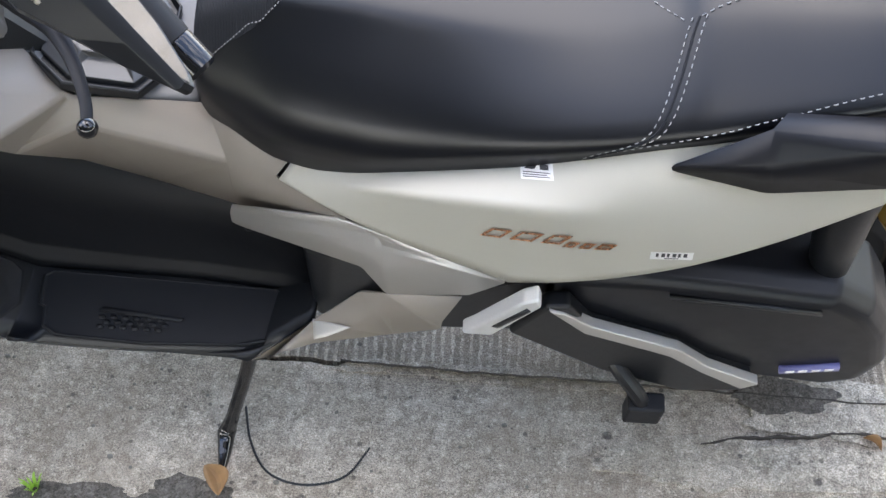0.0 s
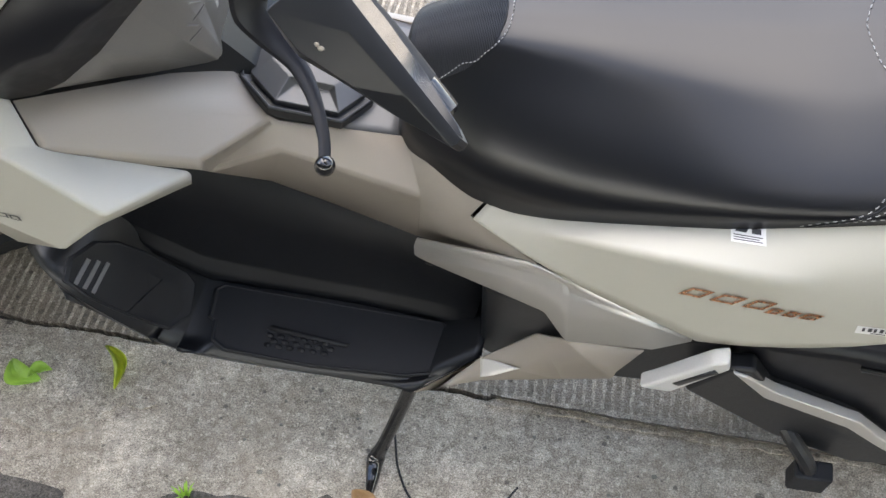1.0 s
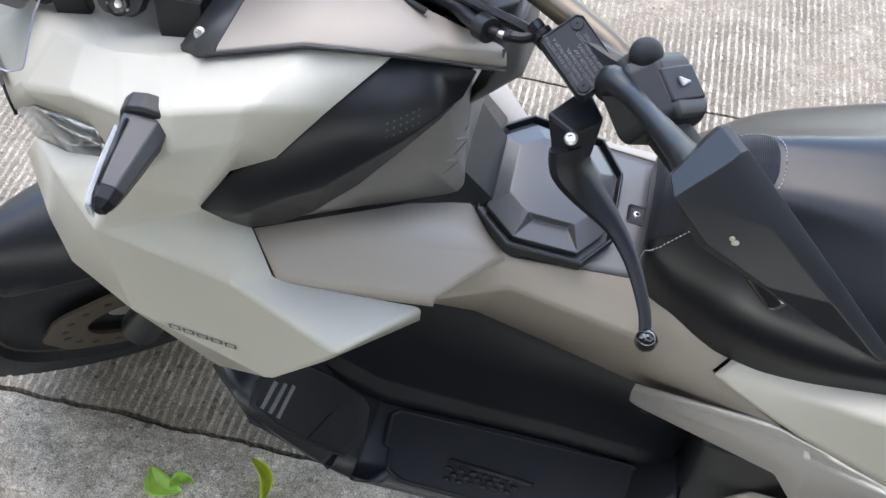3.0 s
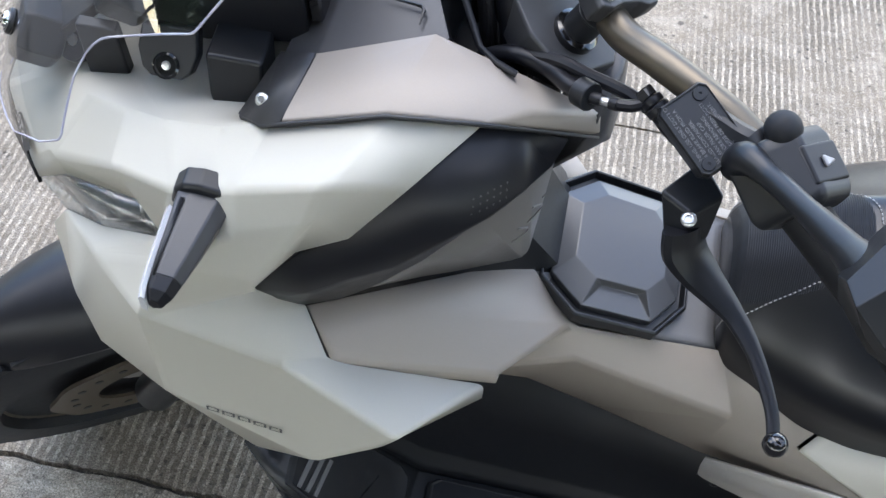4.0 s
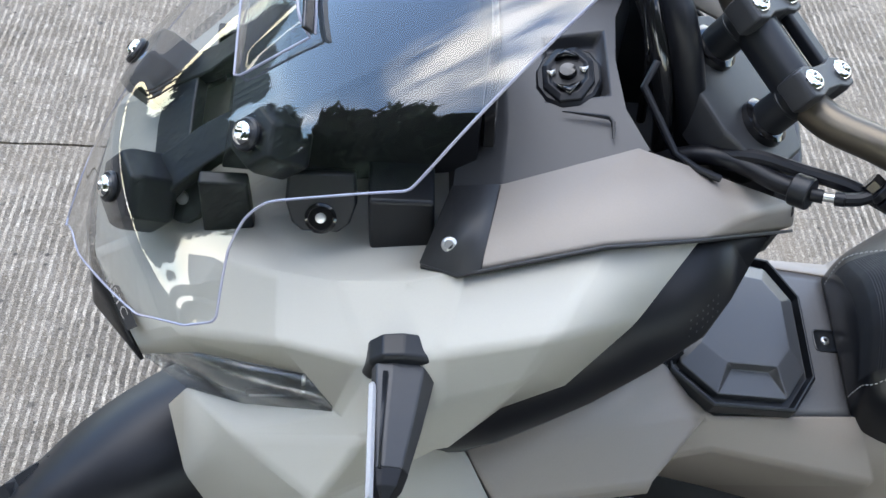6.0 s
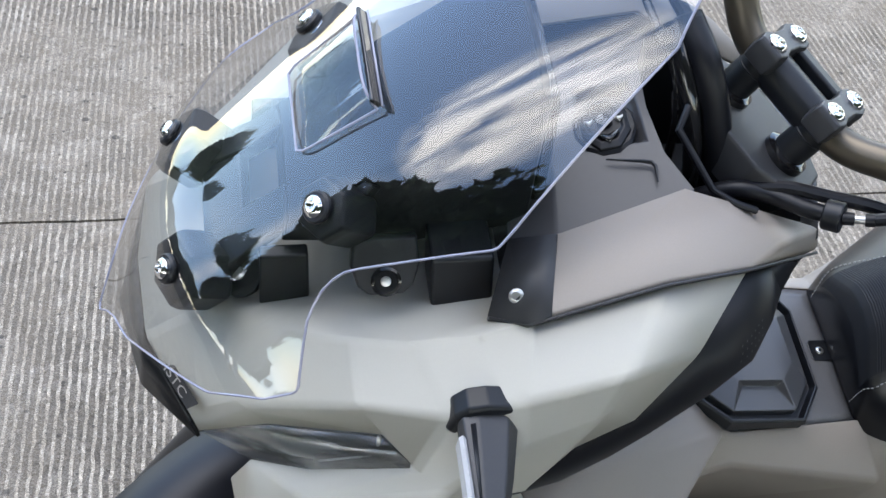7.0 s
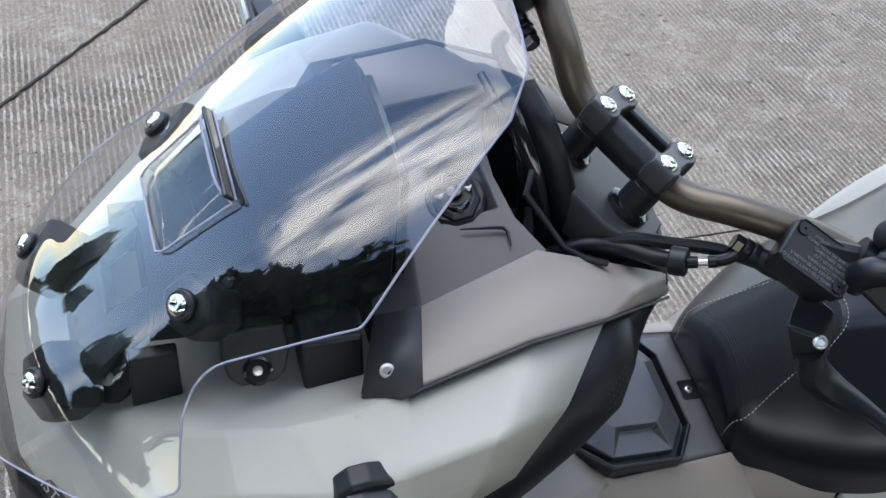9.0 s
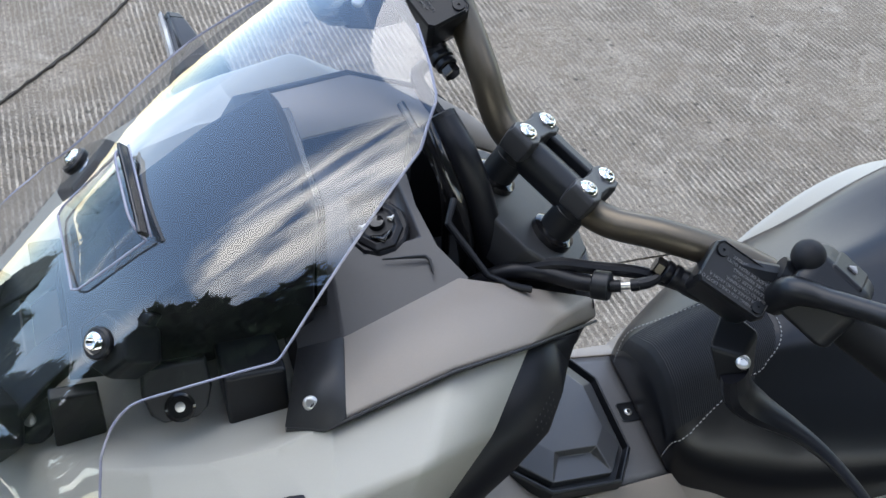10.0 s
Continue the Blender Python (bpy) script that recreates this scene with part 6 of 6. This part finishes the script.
# ---- ground ----
def concrete(name, base, dark, grooves):
    """Weathered concrete with stains, pores and, where it was broomed, fine lines."""
    m = bpy.data.materials.new(name)
    m.use_nodes = True
    n, l = m.node_tree.nodes, m.node_tree.links
    b = n["Principled BSDF"]
    b.inputs["Roughness"].default_value = 0.88
    b.inputs["Specular IOR Level"].default_value = 0.25
    tc = n.new("ShaderNodeTexCoord")

    def noise_tex(scale, detail, rough=0.55, distort=0.0):
        t = n.new("ShaderNodeTexNoise")
        t.inputs["Scale"].default_value, t.inputs["Detail"].default_value = scale, detail
        t.inputs["Roughness"].default_value, t.inputs["Distortion"].default_value = rough, distort
        l.new(tc.outputs["Object"], t.inputs["Vector"])
        return t.outputs["Fac"]

    def ramp(fac, p0, p1, c0=(0, 0, 0, 1), c1=(1, 1, 1, 1)):
        r = n.new("ShaderNodeValToRGB")
        r.color_ramp.elements[0].position, r.color_ramp.elements[1].position = p0, p1
        r.color_ramp.elements[0].color, r.color_ramp.elements[1].color = c0, c1
        l.new(fac, r.inputs["Fac"])
        return r.outputs["Color"]

    def mix(fac, a, c, mode="MIX"):
        x = n.new("ShaderNodeMix")
        x.data_type, x.blend_type = "RGBA", mode
        for sock, v in ((x.inputs["Factor"], fac), (x.inputs[6], a), (x.inputs[7], c)):
            if isinstance(v, (int, float, tuple)):
                sock.default_value = v
            else:
                l.new(v, sock)
        return x.outputs[2]

    def math_node(op, a, c):
        x = n.new("ShaderNodeMath")
        x.operation = op
        for sock, v in zip(x.inputs, (a, c)):
            if isinstance(v, (int, float)):
                sock.default_value = v
            else:
                l.new(v, sock)
        return x.outputs[0]

    broad, mid, fine, grit = noise_tex(2.2, 5, 0.6, 0.6), noise_tex(11, 6, 0.65, 0.3), noise_tex(70, 5, 0.7), noise_tex(420, 3)
    col = mix(ramp(broad, 0.36, 0.66), (*dark, 1), (*base, 1))
    col = mix(math_node("MULTIPLY", ramp(mid, 0.45, 0.75), 0.5), col, (base[0] * 1.3, base[1] * 1.3, base[2] * 1.28, 1))
    col = mix(math_node("MULTIPLY", ramp(mid, 0.48, 0.25), 0.42), col, (dark[0] * 0.55, dark[1] * 0.53, dark[2] * 0.5, 1))
    col = mix(0.62, col, ramp(fine, 0.30, 0.72, (0.30, 0.29, 0.28, 1), (1.7, 1.69, 1.66, 1)), "MULTIPLY")
    col = mix(0.8, col, ramp(grit, 0.32, 0.68, (0.35, 0.345, 0.335, 1), (1.6, 1.6, 1.59, 1)), "MULTIPLY")
    scuff, stain = noise_tex(6.5, 10, 0.78, 0.8), noise_tex(3.1, 8, 0.7, 1.2)
    col = mix(math_node("MULTIPLY", ramp(scuff, 0.54, 0.66), 0.42), col, (base[0] * 1.35, base[1] * 1.35, base[2] * 1.35, 1))
    col = mix(math_node("MULTIPLY", ramp(stain, 0.50, 0.64), 0.40), col, (dark[0] * 0.80, dark[1] * 0.74, dark[2] * 0.66, 1))
    spot = n.new("ShaderNodeTexVoronoi")
    spot.inputs["Scale"].default_value = 17
    l.new(tc.outputs["Object"], spot.inputs["Vector"])
    pick = n.new("ShaderNodeSeparateColor")
    l.new(spot.outputs["Color"], pick.inputs["Color"])
    near = math_node("ADD", spot.outputs["Distance"], math_node("MULTIPLY", fine, 0.16))
    dab = math_node("MULTIPLY", math_node("SUBTRACT", 1.0, ramp(near, 0.17, 0.22)), ramp(pick.outputs[0], 0.72, 0.74))
    col = mix(math_node("MULTIPLY", dab, 0.7), col, (0.055, 0.05, 0.045, 1))
    stone = n.new("ShaderNodeTexVoronoi")
    stone.inputs["Scale"].default_value = 300
    l.new(tc.outputs["Object"], stone.inputs["Vector"])
    chips = n.new("ShaderNodeSeparateColor")
    l.new(stone.outputs["Color"], chips.inputs["Color"])
    col = mix(math_node("MULTIPLY", ramp(chips.outputs[0], 0.93, 0.95), 0.22), col, (base[0] * 1.9, base[1] * 1.9, base[2] * 1.9, 1))
    col = mix(math_node("MULTIPLY", ramp(chips.outputs[1], 0.93, 0.95), 0.22), col, (dark[0] * 0.3, dark[1] * 0.29, dark[2] * 0.27, 1))
    height = math_node("ADD", math_node("MULTIPLY", fine, 0.7), math_node("MULTIPLY", grit, 0.35))
    pore = n.new("ShaderNodeTexVoronoi")
    pore.inputs["Scale"].default_value = 60
    l.new(tc.outputs["Object"], pore.inputs["Vector"])
    lot = n.new("ShaderNodeSeparateColor")
    l.new(pore.outputs["Color"], lot.inputs["Color"])
    wide = math_node("ADD", math_node("MULTIPLY", lot.outputs[1], 0.22), 0.06)
    pit = math_node("MAXIMUM", ramp(math_node("DIVIDE", pore.outputs["Distance"], wide), 0.7, 1.1), ramp(lot.outputs[0], 0.30, 0.31))
    col = mix(math_node("MULTIPLY", math_node("SUBTRACT", 1.0, pit), 0.7), col, (0.07, 0.062, 0.055, 1))
    if grooves:
        wave = n.new("ShaderNodeTexWave")
        wave.bands_direction = "X"
        wave.inputs["Scale"].default_value, wave.inputs["Distortion"].default_value = 22.0, 1.9
        wave.inputs["Detail"].default_value, wave.inputs["Detail Scale"].default_value = 3.0, 1.6
        l.new(tc.outputs["Object"], wave.inputs["Vector"])
        broken = math_node("MULTIPLY", ramp(broad, 0.25, 0.60), ramp(fine, 0.34, 0.62))
        line = math_node("MULTIPLY", ramp(wave.outputs["Fac"], 0.30, 0.12), broken)
        col = mix(math_node("MULTIPLY", line, 0.85), col, (0.075, 0.062, 0.05, 1))
        height = math_node("SUBTRACT", height, math_node("MULTIPLY", line, 1.2))
    l.new(col, b.inputs["Base Color"])
    bump = n.new("ShaderNodeBump")
    bump.inputs["Strength"].default_value, bump.inputs["Distance"].default_value = 1.0, 0.006
    l.new(height, bump.inputs["Height"])
    l.new(bump.outputs["Normal"], b.inputs["Normal"])
    return m


BROOMED = concrete("broomed_concrete", (0.47, 0.413, 0.338), (0.31, 0.270, 0.218), True)
WORN = concrete("worn_concrete", (0.50, 0.445, 0.370), (0.30, 0.268, 0.223), False)
WET = concrete("damp_concrete", (0.15, 0.138, 0.12), (0.09, 0.083, 0.075), False)
OLD = concrete("old_grey_concrete", (0.41, 0.370, 0.312), (0.23, 0.207, 0.174), False)
PATCH = concrete("pale_mortar", (0.53, 0.485, 0.41), (0.36, 0.33, 0.278), False)
SOIL = material("dark_joint_dirt", (0.05, 0.043, 0.036), 0.95, 0.0, 0.0, 0.3, 60, 0.5, 300)

ground = finish("ground", box_bm(-400, 400, -400, 400, -0.4, -0.012), SOIL, None, scale=1.0, smooth=False)
tagged(ground, "weathered grey concrete slabs with dirt in their joints", "pavement", kind="structure")


def ragged(a, b, step, amount, seed):
    """A line between two places with an uneven, broken edge."""
    rnd = random.Random(seed)
    n = max(2, int((Vector(b) - Vector(a)).length / step))
    out = []
    for i in range(n + 1):
        p = Vector(a).lerp(Vector(b), i / n)
        d = amount * (noise.noise((p.x * 9 + seed, p.y * 9, 0)) + 0.6 * noise.noise((p.x * 40, p.y * 40, seed)) + 0.25 * rnd.uniform(-1, 1))
        out.append((p.x, p.y + d))
    return out


def slab(outline, mat, z=0.0):
    """One concrete bay as a thick plate with a slightly worn arris."""
    ob = finish("slab", prism_bm(outline, -0.12, z), mat, ground, "", scale=1.0, smooth=False)
    return ob


# paving stops early: the unseen dark ground beyond dims the windscreen's reflections
far = [(-5, 9), (9, 9)]
near_edge = [(-5, 1.158)] + ragged((-1.6, 1.152), (-0.3, 1.134), 0.012, 0.006, 1) + ragged((-0.29, 1.134), (1.6, 1.092), 0.012, 0.007, 2) + [(9, 1.05)]
front_edge = [(9, 0.85)] + ragged((1.6, 0.85), (-1.6, 0.852), 0.02, 0.005, 5) + [(-5, 0.85)]
slab(front_edge + near_edge, WORN)
# unseen strip in front, its grey set for the light it bounces up
slab([(-5, 0.68), (9, 0.68)] + front_edge, OLD, -0.001)
# added out of view: dark ground that dims bounce and reflections on the scooter
DIM_GROUND = concrete("unseen_dark_ground", (0.060, 0.058, 0.056), (0.040, 0.039, 0.038), False)
finish("bounce_dimmer", prism_bm([(-5, -3.0), (9, -3.0), (9, 0.675), (-5, 0.675)], -0.12, -0.002), DIM_GROUND, ground, "unseen dark ground added to cut the light bounced from below", scale=1.0, smooth=False)
mid_edge = [(9, 1.06)] + [(x, y + 0.0085 + 0.004 * noise.noise((x * 14, 3.0, 0))) for x, y in near_edge[1:-1]][::-1] + [(-5, 1.167)]
back_edge = [(-5, 2.06)] + ragged((-1.8, 2.052), (2.2, 2.012), 0.015, 0.003, 3) + [(9, 1.98)]
slab(mid_edge + back_edge, BROOMED)
slab([(9, 1.988)] + [(x, y + 0.006) for x, y in back_edge[1:-1]][::-1] + [(-5, 2.066)] + far, BROOMED)


def blot(name, cx, cy, rx, ry, mat, z, seed, label, n=60, rough=0.35):
    """A thin uneven patch on the pavement."""
    pts = []
    for k in range(n):
        a = 2 * math.pi * k / n
        d = 1 + rough * (noise.noise((math.cos(a) * 1.6 + seed, math.sin(a) * 1.6, 1)) + 0.4 * noise.noise((math.cos(a) * 6 + seed, math.sin(a) * 6, 2)) + 0.22 * noise.noise((math.cos(a) * 17 + seed, math.sin(a) * 17, 3)))
        pts.append((cx + rx * d * math.cos(a), cy + ry * d * math.sin(a)))
    ob = finish(name, prism_bm(pts, -0.002, z), mat, ground, label, scale=1.0, smooth=False)
    return ob


blot("mortar_patch", 0.70, 1.005, 0.26, 0.035, PATCH, 0.004, 4, "pale mortar patch")
blot("mortar_patch", 0.86, 1.10, 0.16, 0.05, PATCH, 0.004, 9, "pale mortar patch")
CRUST = concrete("broken_crust_concrete", (0.50, 0.455, 0.385), (0.33, 0.30, 0.256), False)
blot("damp_stain", -0.255, 0.890, 0.085, 0.026, WET, 0.0012, 6, "dark damp stain")
blot("damp_stain", -0.10, 0.888, 0.075, 0.040, WET, 0.0012, 16, "dark damp stain")
blot("damp_stain", -0.72, 0.86, 0.22, 0.05, WET, 0.0012, 7, "dark damp stain")
blot("damp_stain", 0.73, 1.08, 0.06, 0.025, CRUST, 0.0052, 8, "dark oil stain")
blot("damp_stain", 0.735, 1.115, 0.075, 0.030, WET, 0.0058, 18, "dark oil stain")


def flake(name, corners, mat, z, seed, label):
    """A raised layer of old screed with a broken, uneven edge."""
    pts = []
    for (x0, y0), (x1, y1) in zip(corners, corners[1:] + corners[:1]):
        n = max(2, int(math.hypot(x1 - x0, y1 - y0) / 0.004))
        for i in range(n):
            x, y = x0 + (x1 - x0) * i / n, y0 + (y1 - y0) * i / n
            pts.append((x + 0.006 * noise.noise((x * 45 + seed, y * 45, 1)) + 0.003 * noise.noise((x * 160, y * 160, seed)), y + 0.006 * noise.noise((x * 45, y * 45 + seed, 2)) + 0.003 * noise.noise((x * 160, y * 160 + 9, seed))))
    return finish(name, prism_bm(pts, -0.002, z), mat, ground, label, scale=1.0, smooth=False)


flake("crust_patch", [(-0.392, 1.032), (-0.422, 1.022), (-0.446, 1.029), (-0.464, 1.009), (-0.475, 0.980), (-0.533, 0.961), (-0.606, 0.975), (-0.642, 0.980), (-0.735, 0.980), (-0.80, 1.0), (-0.92, 1.03), (-0.95, 1.135), (-0.72, 1.128), (-0.60, 1.108), (-0.50, 1.075), (-0.44, 1.052)], CRUST, 0.0045, 21, "broken grey surface layer")
flake("crust_patch", [(-0.575, 1.045), (-0.513, 1.042), (-0.455, 1.033), (-0.477, 1.011), (-0.528, 0.988), (-0.566, 1.0)], CRUST, 0.0062, 22, "broken grey surface layer")
flake("crust_patch", [(-0.681, 0.954), (-0.669, 0.974), (-0.640, 0.976), (-0.609, 0.962), (-0.591, 0.939), (-0.614, 0.912), (-0.674, 0.918)], WET, 0.0030, 23, "dark pit in the surface")
flake("crust_patch", [(-0.715, 1.12), (-0.690, 1.08), (-0.700, 1.03), (-0.76, 1.02), (-0.86, 1.05), (-0.86, 1.11)], CRUST, 0.0068, 24, "broken grey surface layer")
blot("pale_patch", 0.62, 0.985, 0.10, 0.022, PATCH, 0.0052, 24, "pale rough mortar smear", 110, 0.7)
blot("pale_patch", 0.80, 1.01, 0.12, 0.03, PATCH, 0.0056, 25, "pale rough mortar smear", 110, 0.7)
def joint_y(x):
    return 1.1385 - 0.0222 * (x + 0.29)


strip = ragged((0.07, joint_y(0.07) - 0.013), (1.7, joint_y(1.7) - 0.013), 0.012, 0.007, 41) + ragged((0.10, joint_y(0.10) + 0.012), (1.7, joint_y(1.7) + 0.012), 0.012, 0.007, 42)[::-1]
finish("joint_mortar", prism_bm(strip, -0.002, 0.0022), WORN, ground, "mortar smeared over the joint", scale=1.0, smooth=False)
blot("screed_patch", -0.80, 1.065, 0.075, 0.07, WORN, 0.005, 12, "round mortar patch", rough=0.12)


def crack(points, width, seed):
    """A thin uneven line of dirt."""
    rnd = random.Random(seed)
    path = [p + Vector((noise.noise((p.x * 40, p.y * 40, seed)), noise.noise((p.x * 40, p.y * 40, seed + 5)), 0)) * 0.004 for p in smooth_path([(x, y, 0) for x, y in points], 12)]
    left, right = [], []
    for i, p in enumerate(path):
        d = (path[min(i + 1, len(path) - 1)] - path[max(i - 1, 0)]).normalized()
        side = Vector((-d.y, d.x, 0)) * width * rnd.uniform(0.3, 1.0)
        left.append(p + side)
        right.append(p - side * rnd.uniform(0.2, 1.0))
    finish("crack", loft_bm([[(a.x, a.y, -0.002), (a.x, a.y, 0.0072), (b.x, b.y, 0.0072), (b.x, b.y, -0.002)] for a, b in zip(left, right)]), SOIL, ground, "", scale=1.0, smooth=False)


crack([(0.08, 1.131), (0.3, 1.124), (0.5, 1.122), (0.8, 1.113), (1.1, 1.108)], 0.0011, 9)
crack([(-0.79, 2.75), (-0.62, 2.96), (-0.45, 3.17), (-0.30, 3.4)], 0.005, 1)
crack([(0.60, 1.03), (0.68, 1.045), (0.74, 1.05), (0.82, 1.06), (0.90, 1.055)], 0.0020, 4)


# ---- things on the ground ----
def leaf_bm(length, width, curl, bend):
    rows = []
    for i in range(13):
        t = i / 12
        w = width * math.sin(math.pi * min(1, t * 0.96 + 0.03)) ** 0.8
        x, y = length * (t - 0.5), bend * math.sin(math.pi * t)
        rows.append([(x, y + w * k, curl * (abs(k) ** 1.5) * w / width + 0.004 + 0.012 * abs(t - 0.5) * (curl > 0.01) + (0.0012 if k == 0 else 0)) for k in (-1, -0.6, -0.2, 0, 0.2, 0.6, 1)])
    bm = bmesh.new()
    vs = [[bm.verts.new(p) for p in r] for r in rows]
    for a, b in zip(vs, vs[1:]):
        for k in range(6):
            bm.faces.new((a[k], a[k + 1], b[k + 1], b[k]))
    return bm


def leaf(x, y, turn, length, width, curl, bend, mat, label):
    ob = finish("fallen_leaf", leaf_bm(length, width, curl, bend), mat, None, scale=1.0, solid=0.0006)
    ob.matrix_world = pose(x, y, 0.001, 0, 0, turn)
    tagged(ob, label, "leaf", "leaves on the pavement")
    return ob


YELLOW = material("yellow_green_leaf", (0.36, 0.42, 0.03), 0.45, 0.0, 0.0, 0.3, 60, 0.2, 300)
leaf(-0.600, 1.055, -25, 0.062, 0.019, 0.010, -0.016, LEAF, "bright green fallen leaf curled on the concrete")
leaf(-0.575, 1.050, 30, 0.036, 0.011, 0.012, 0.008, LEAF, "torn green leaf piece on the concrete")
leaf(-0.478, 1.078, -62, 0.078, 0.0095, 0.014, 0.016, YELLOW, "narrow yellow-green fallen leaf on the concrete")
leaf(-0.072, 0.925, -60, 0.05, 0.016, 0.012, 0.008, DRY, "dry brown leaf under the side stand")
leaf(0.845, 1.046, -40, 0.03, 0.007, 0.01, 0.006, DRY, "small dry leaf on the concrete")
wire = finish("loose_wire", tube_bm([(-0.046, 1.045, 0.004), (-0.03, 0.99, 0.004), (0.0, 0.945, 0.005), (0.05, 0.930, 0.004), (0.105, 0.945, 0.004), (0.137, 0.99, 0.008)], 0.0018, 6), BLACK, None, scale=1.0)
tagged(wire, "thin black wire bent in an arc on the concrete", "wire")
rnd = random.Random(5)
bm = bmesh.new()
for i in range(70):
    x, y, r = rnd.uniform(-0.9, 1.0), rnd.uniform(0.85, 1.11), rnd.choice((0.002, 0.003, 0.003, 0.005))
    at = Matrix.Translation((x, y, r * 0.4)) @ Matrix.Diagonal((1, rnd.uniform(0.6, 1), 0.6, 1))
    bmesh.ops.create_icosphere(bm, subdivisions=1, radius=r, matrix=at)
grit = finish("gravel", bm, material("gravel_stone", (0.16, 0.15, 0.13), 0.9, 0.0, 0.0, 0.4, 30, 0.3, 200), None, scale=1.0, smooth=False)
tagged(grit, "scattered small grit on the concrete", "gravel", kind="stuff")


def weed(x, y, seed):
    """A small tuft of narrow blades."""
    rnd = random.Random(seed)
    bm = bmesh.new()
    for k in range(16):
        a, h, r = rnd.uniform(0, 6.28), rnd.uniform(0.012, 0.03), rnd.uniform(0.004, 0.018)
        d, w = Vector((math.cos(a), math.sin(a), 0)), Vector((-math.sin(a), math.cos(a), 0)) * 0.0018
        o = d * 0.003
        vs = [bm.verts.new(p) for p in (o - w, o + w, o + d * r * 0.6 + Vector((0, 0, h * 0.8)) + w * 0.8, o + d * r * 0.6 + Vector((0, 0, h * 0.8)) - w * 0.8, o + d * r + Vector((0, 0, h)))]
        bm.faces.new(vs[:4])
        bm.faces.new((vs[3], vs[2], vs[4]))
    ob = finish("weed", bm, LEAF, None, scale=1.0)
    ob.matrix_world = pose(x, y, 0.0)
    tagged(ob, "small green weed tuft on the damp concrete", "weed")


weed(-0.31, 0.90, 3)

# ---- trees behind the camera ----


def tree(x, y, h, seed):
    rnd = random.Random(seed)
    base = new("tree")
    base.matrix_world = pose(x, y, 0)
    finish("trunk", tube_bm([(0, 0, -0.05), (0.1, 0.05, h * 0.25), (0.0, 0.1, h * 0.5), (0.05, 0, h * 0.8)], [0.22, 0.17, 0.12, 0.04], 10), BARK, base, scale=1.0)
    for k in range(6):
        a = k * 1.05
        finish("limb", tube_bm([(0.03, 0.05, h * (0.3 + 0.05 * k)), (0.9 * math.cos(a), 0.9 * math.sin(a), h * (0.42 + 0.05 * k)), (1.6 * math.cos(a), 1.6 * math.sin(a), h * (0.5 + 0.05 * k))], [0.08, 0.05, 0.02], 7), BARK, base, scale=1.0)
    verts, faces = [], []
    for i in range(5000):
        a, u, r = rnd.uniform(0, 2 * math.pi), rnd.uniform(-1, 1), rnd.uniform(0.45, 1) ** 0.5
        k = 1 + 0.35 * noise.noise((math.cos(a) * 2 + seed, math.sin(a) * 2, u * 2))
        c = Vector((2.5 * r * k * math.cos(a) * math.sqrt(1 - u * u), 2.5 * r * k * math.sin(a) * math.sqrt(1 - u * u), h * 0.66 + h * 0.34 * u * r * k))
        d1 = Vector((rnd.uniform(-1, 1), rnd.uniform(-1, 1), rnd.uniform(-1, 1))).normalized()
        d2 = d1.orthogonal().normalized()
        s = rnd.uniform(0.14, 0.3)
        j = len(verts)
        verts += [c - d1 * s, c + d2 * s * 0.45, c + d1 * s, c - d2 * s * 0.45]
        faces.append((j, j + 1, j + 2, j + 3))
    me = bpy.data.meshes.new("crown")
    me.from_pydata([tuple(v) for v in verts], [], faces)
    me.materials.append(FOLIAGE)
    crown = new("crown", me)
    crown.parent = base
    tagged(base, "leafy green tree standing behind the parking place", "tree", "trees behind the parking place")


for i, x in enumerate((-9.5, -6.6, -4.0, -1.2, 1.6, 4.3, 7.2, 10.0)):
    tree(x, (-3.8 if x < -3 else -5.4) - 0.8 * (i % 2), 6.6 + 0.8 * (i % 3), 20 + i)
for i, (x, y, h) in enumerate(((-9.5, -7.0, 6.0), (-9.0, -4.4, 5.4), (-9.6, -2.0, 5.2), (-9.4, -1.4, 4.9))):
    tree(x, y, h, 40 + i)
for i, (x, y, h) in enumerate(((8.5, -3.0, 5.6), (9.5, -0.2, 5.2))):
    tree(x, y, h, 60 + i)
for i in range(9):
    tree(-21 - 2.0 * (i % 3), 0.5 + 2.6 * i, 4.0 + 0.5 * (i * 7 % 4), 80 + i)
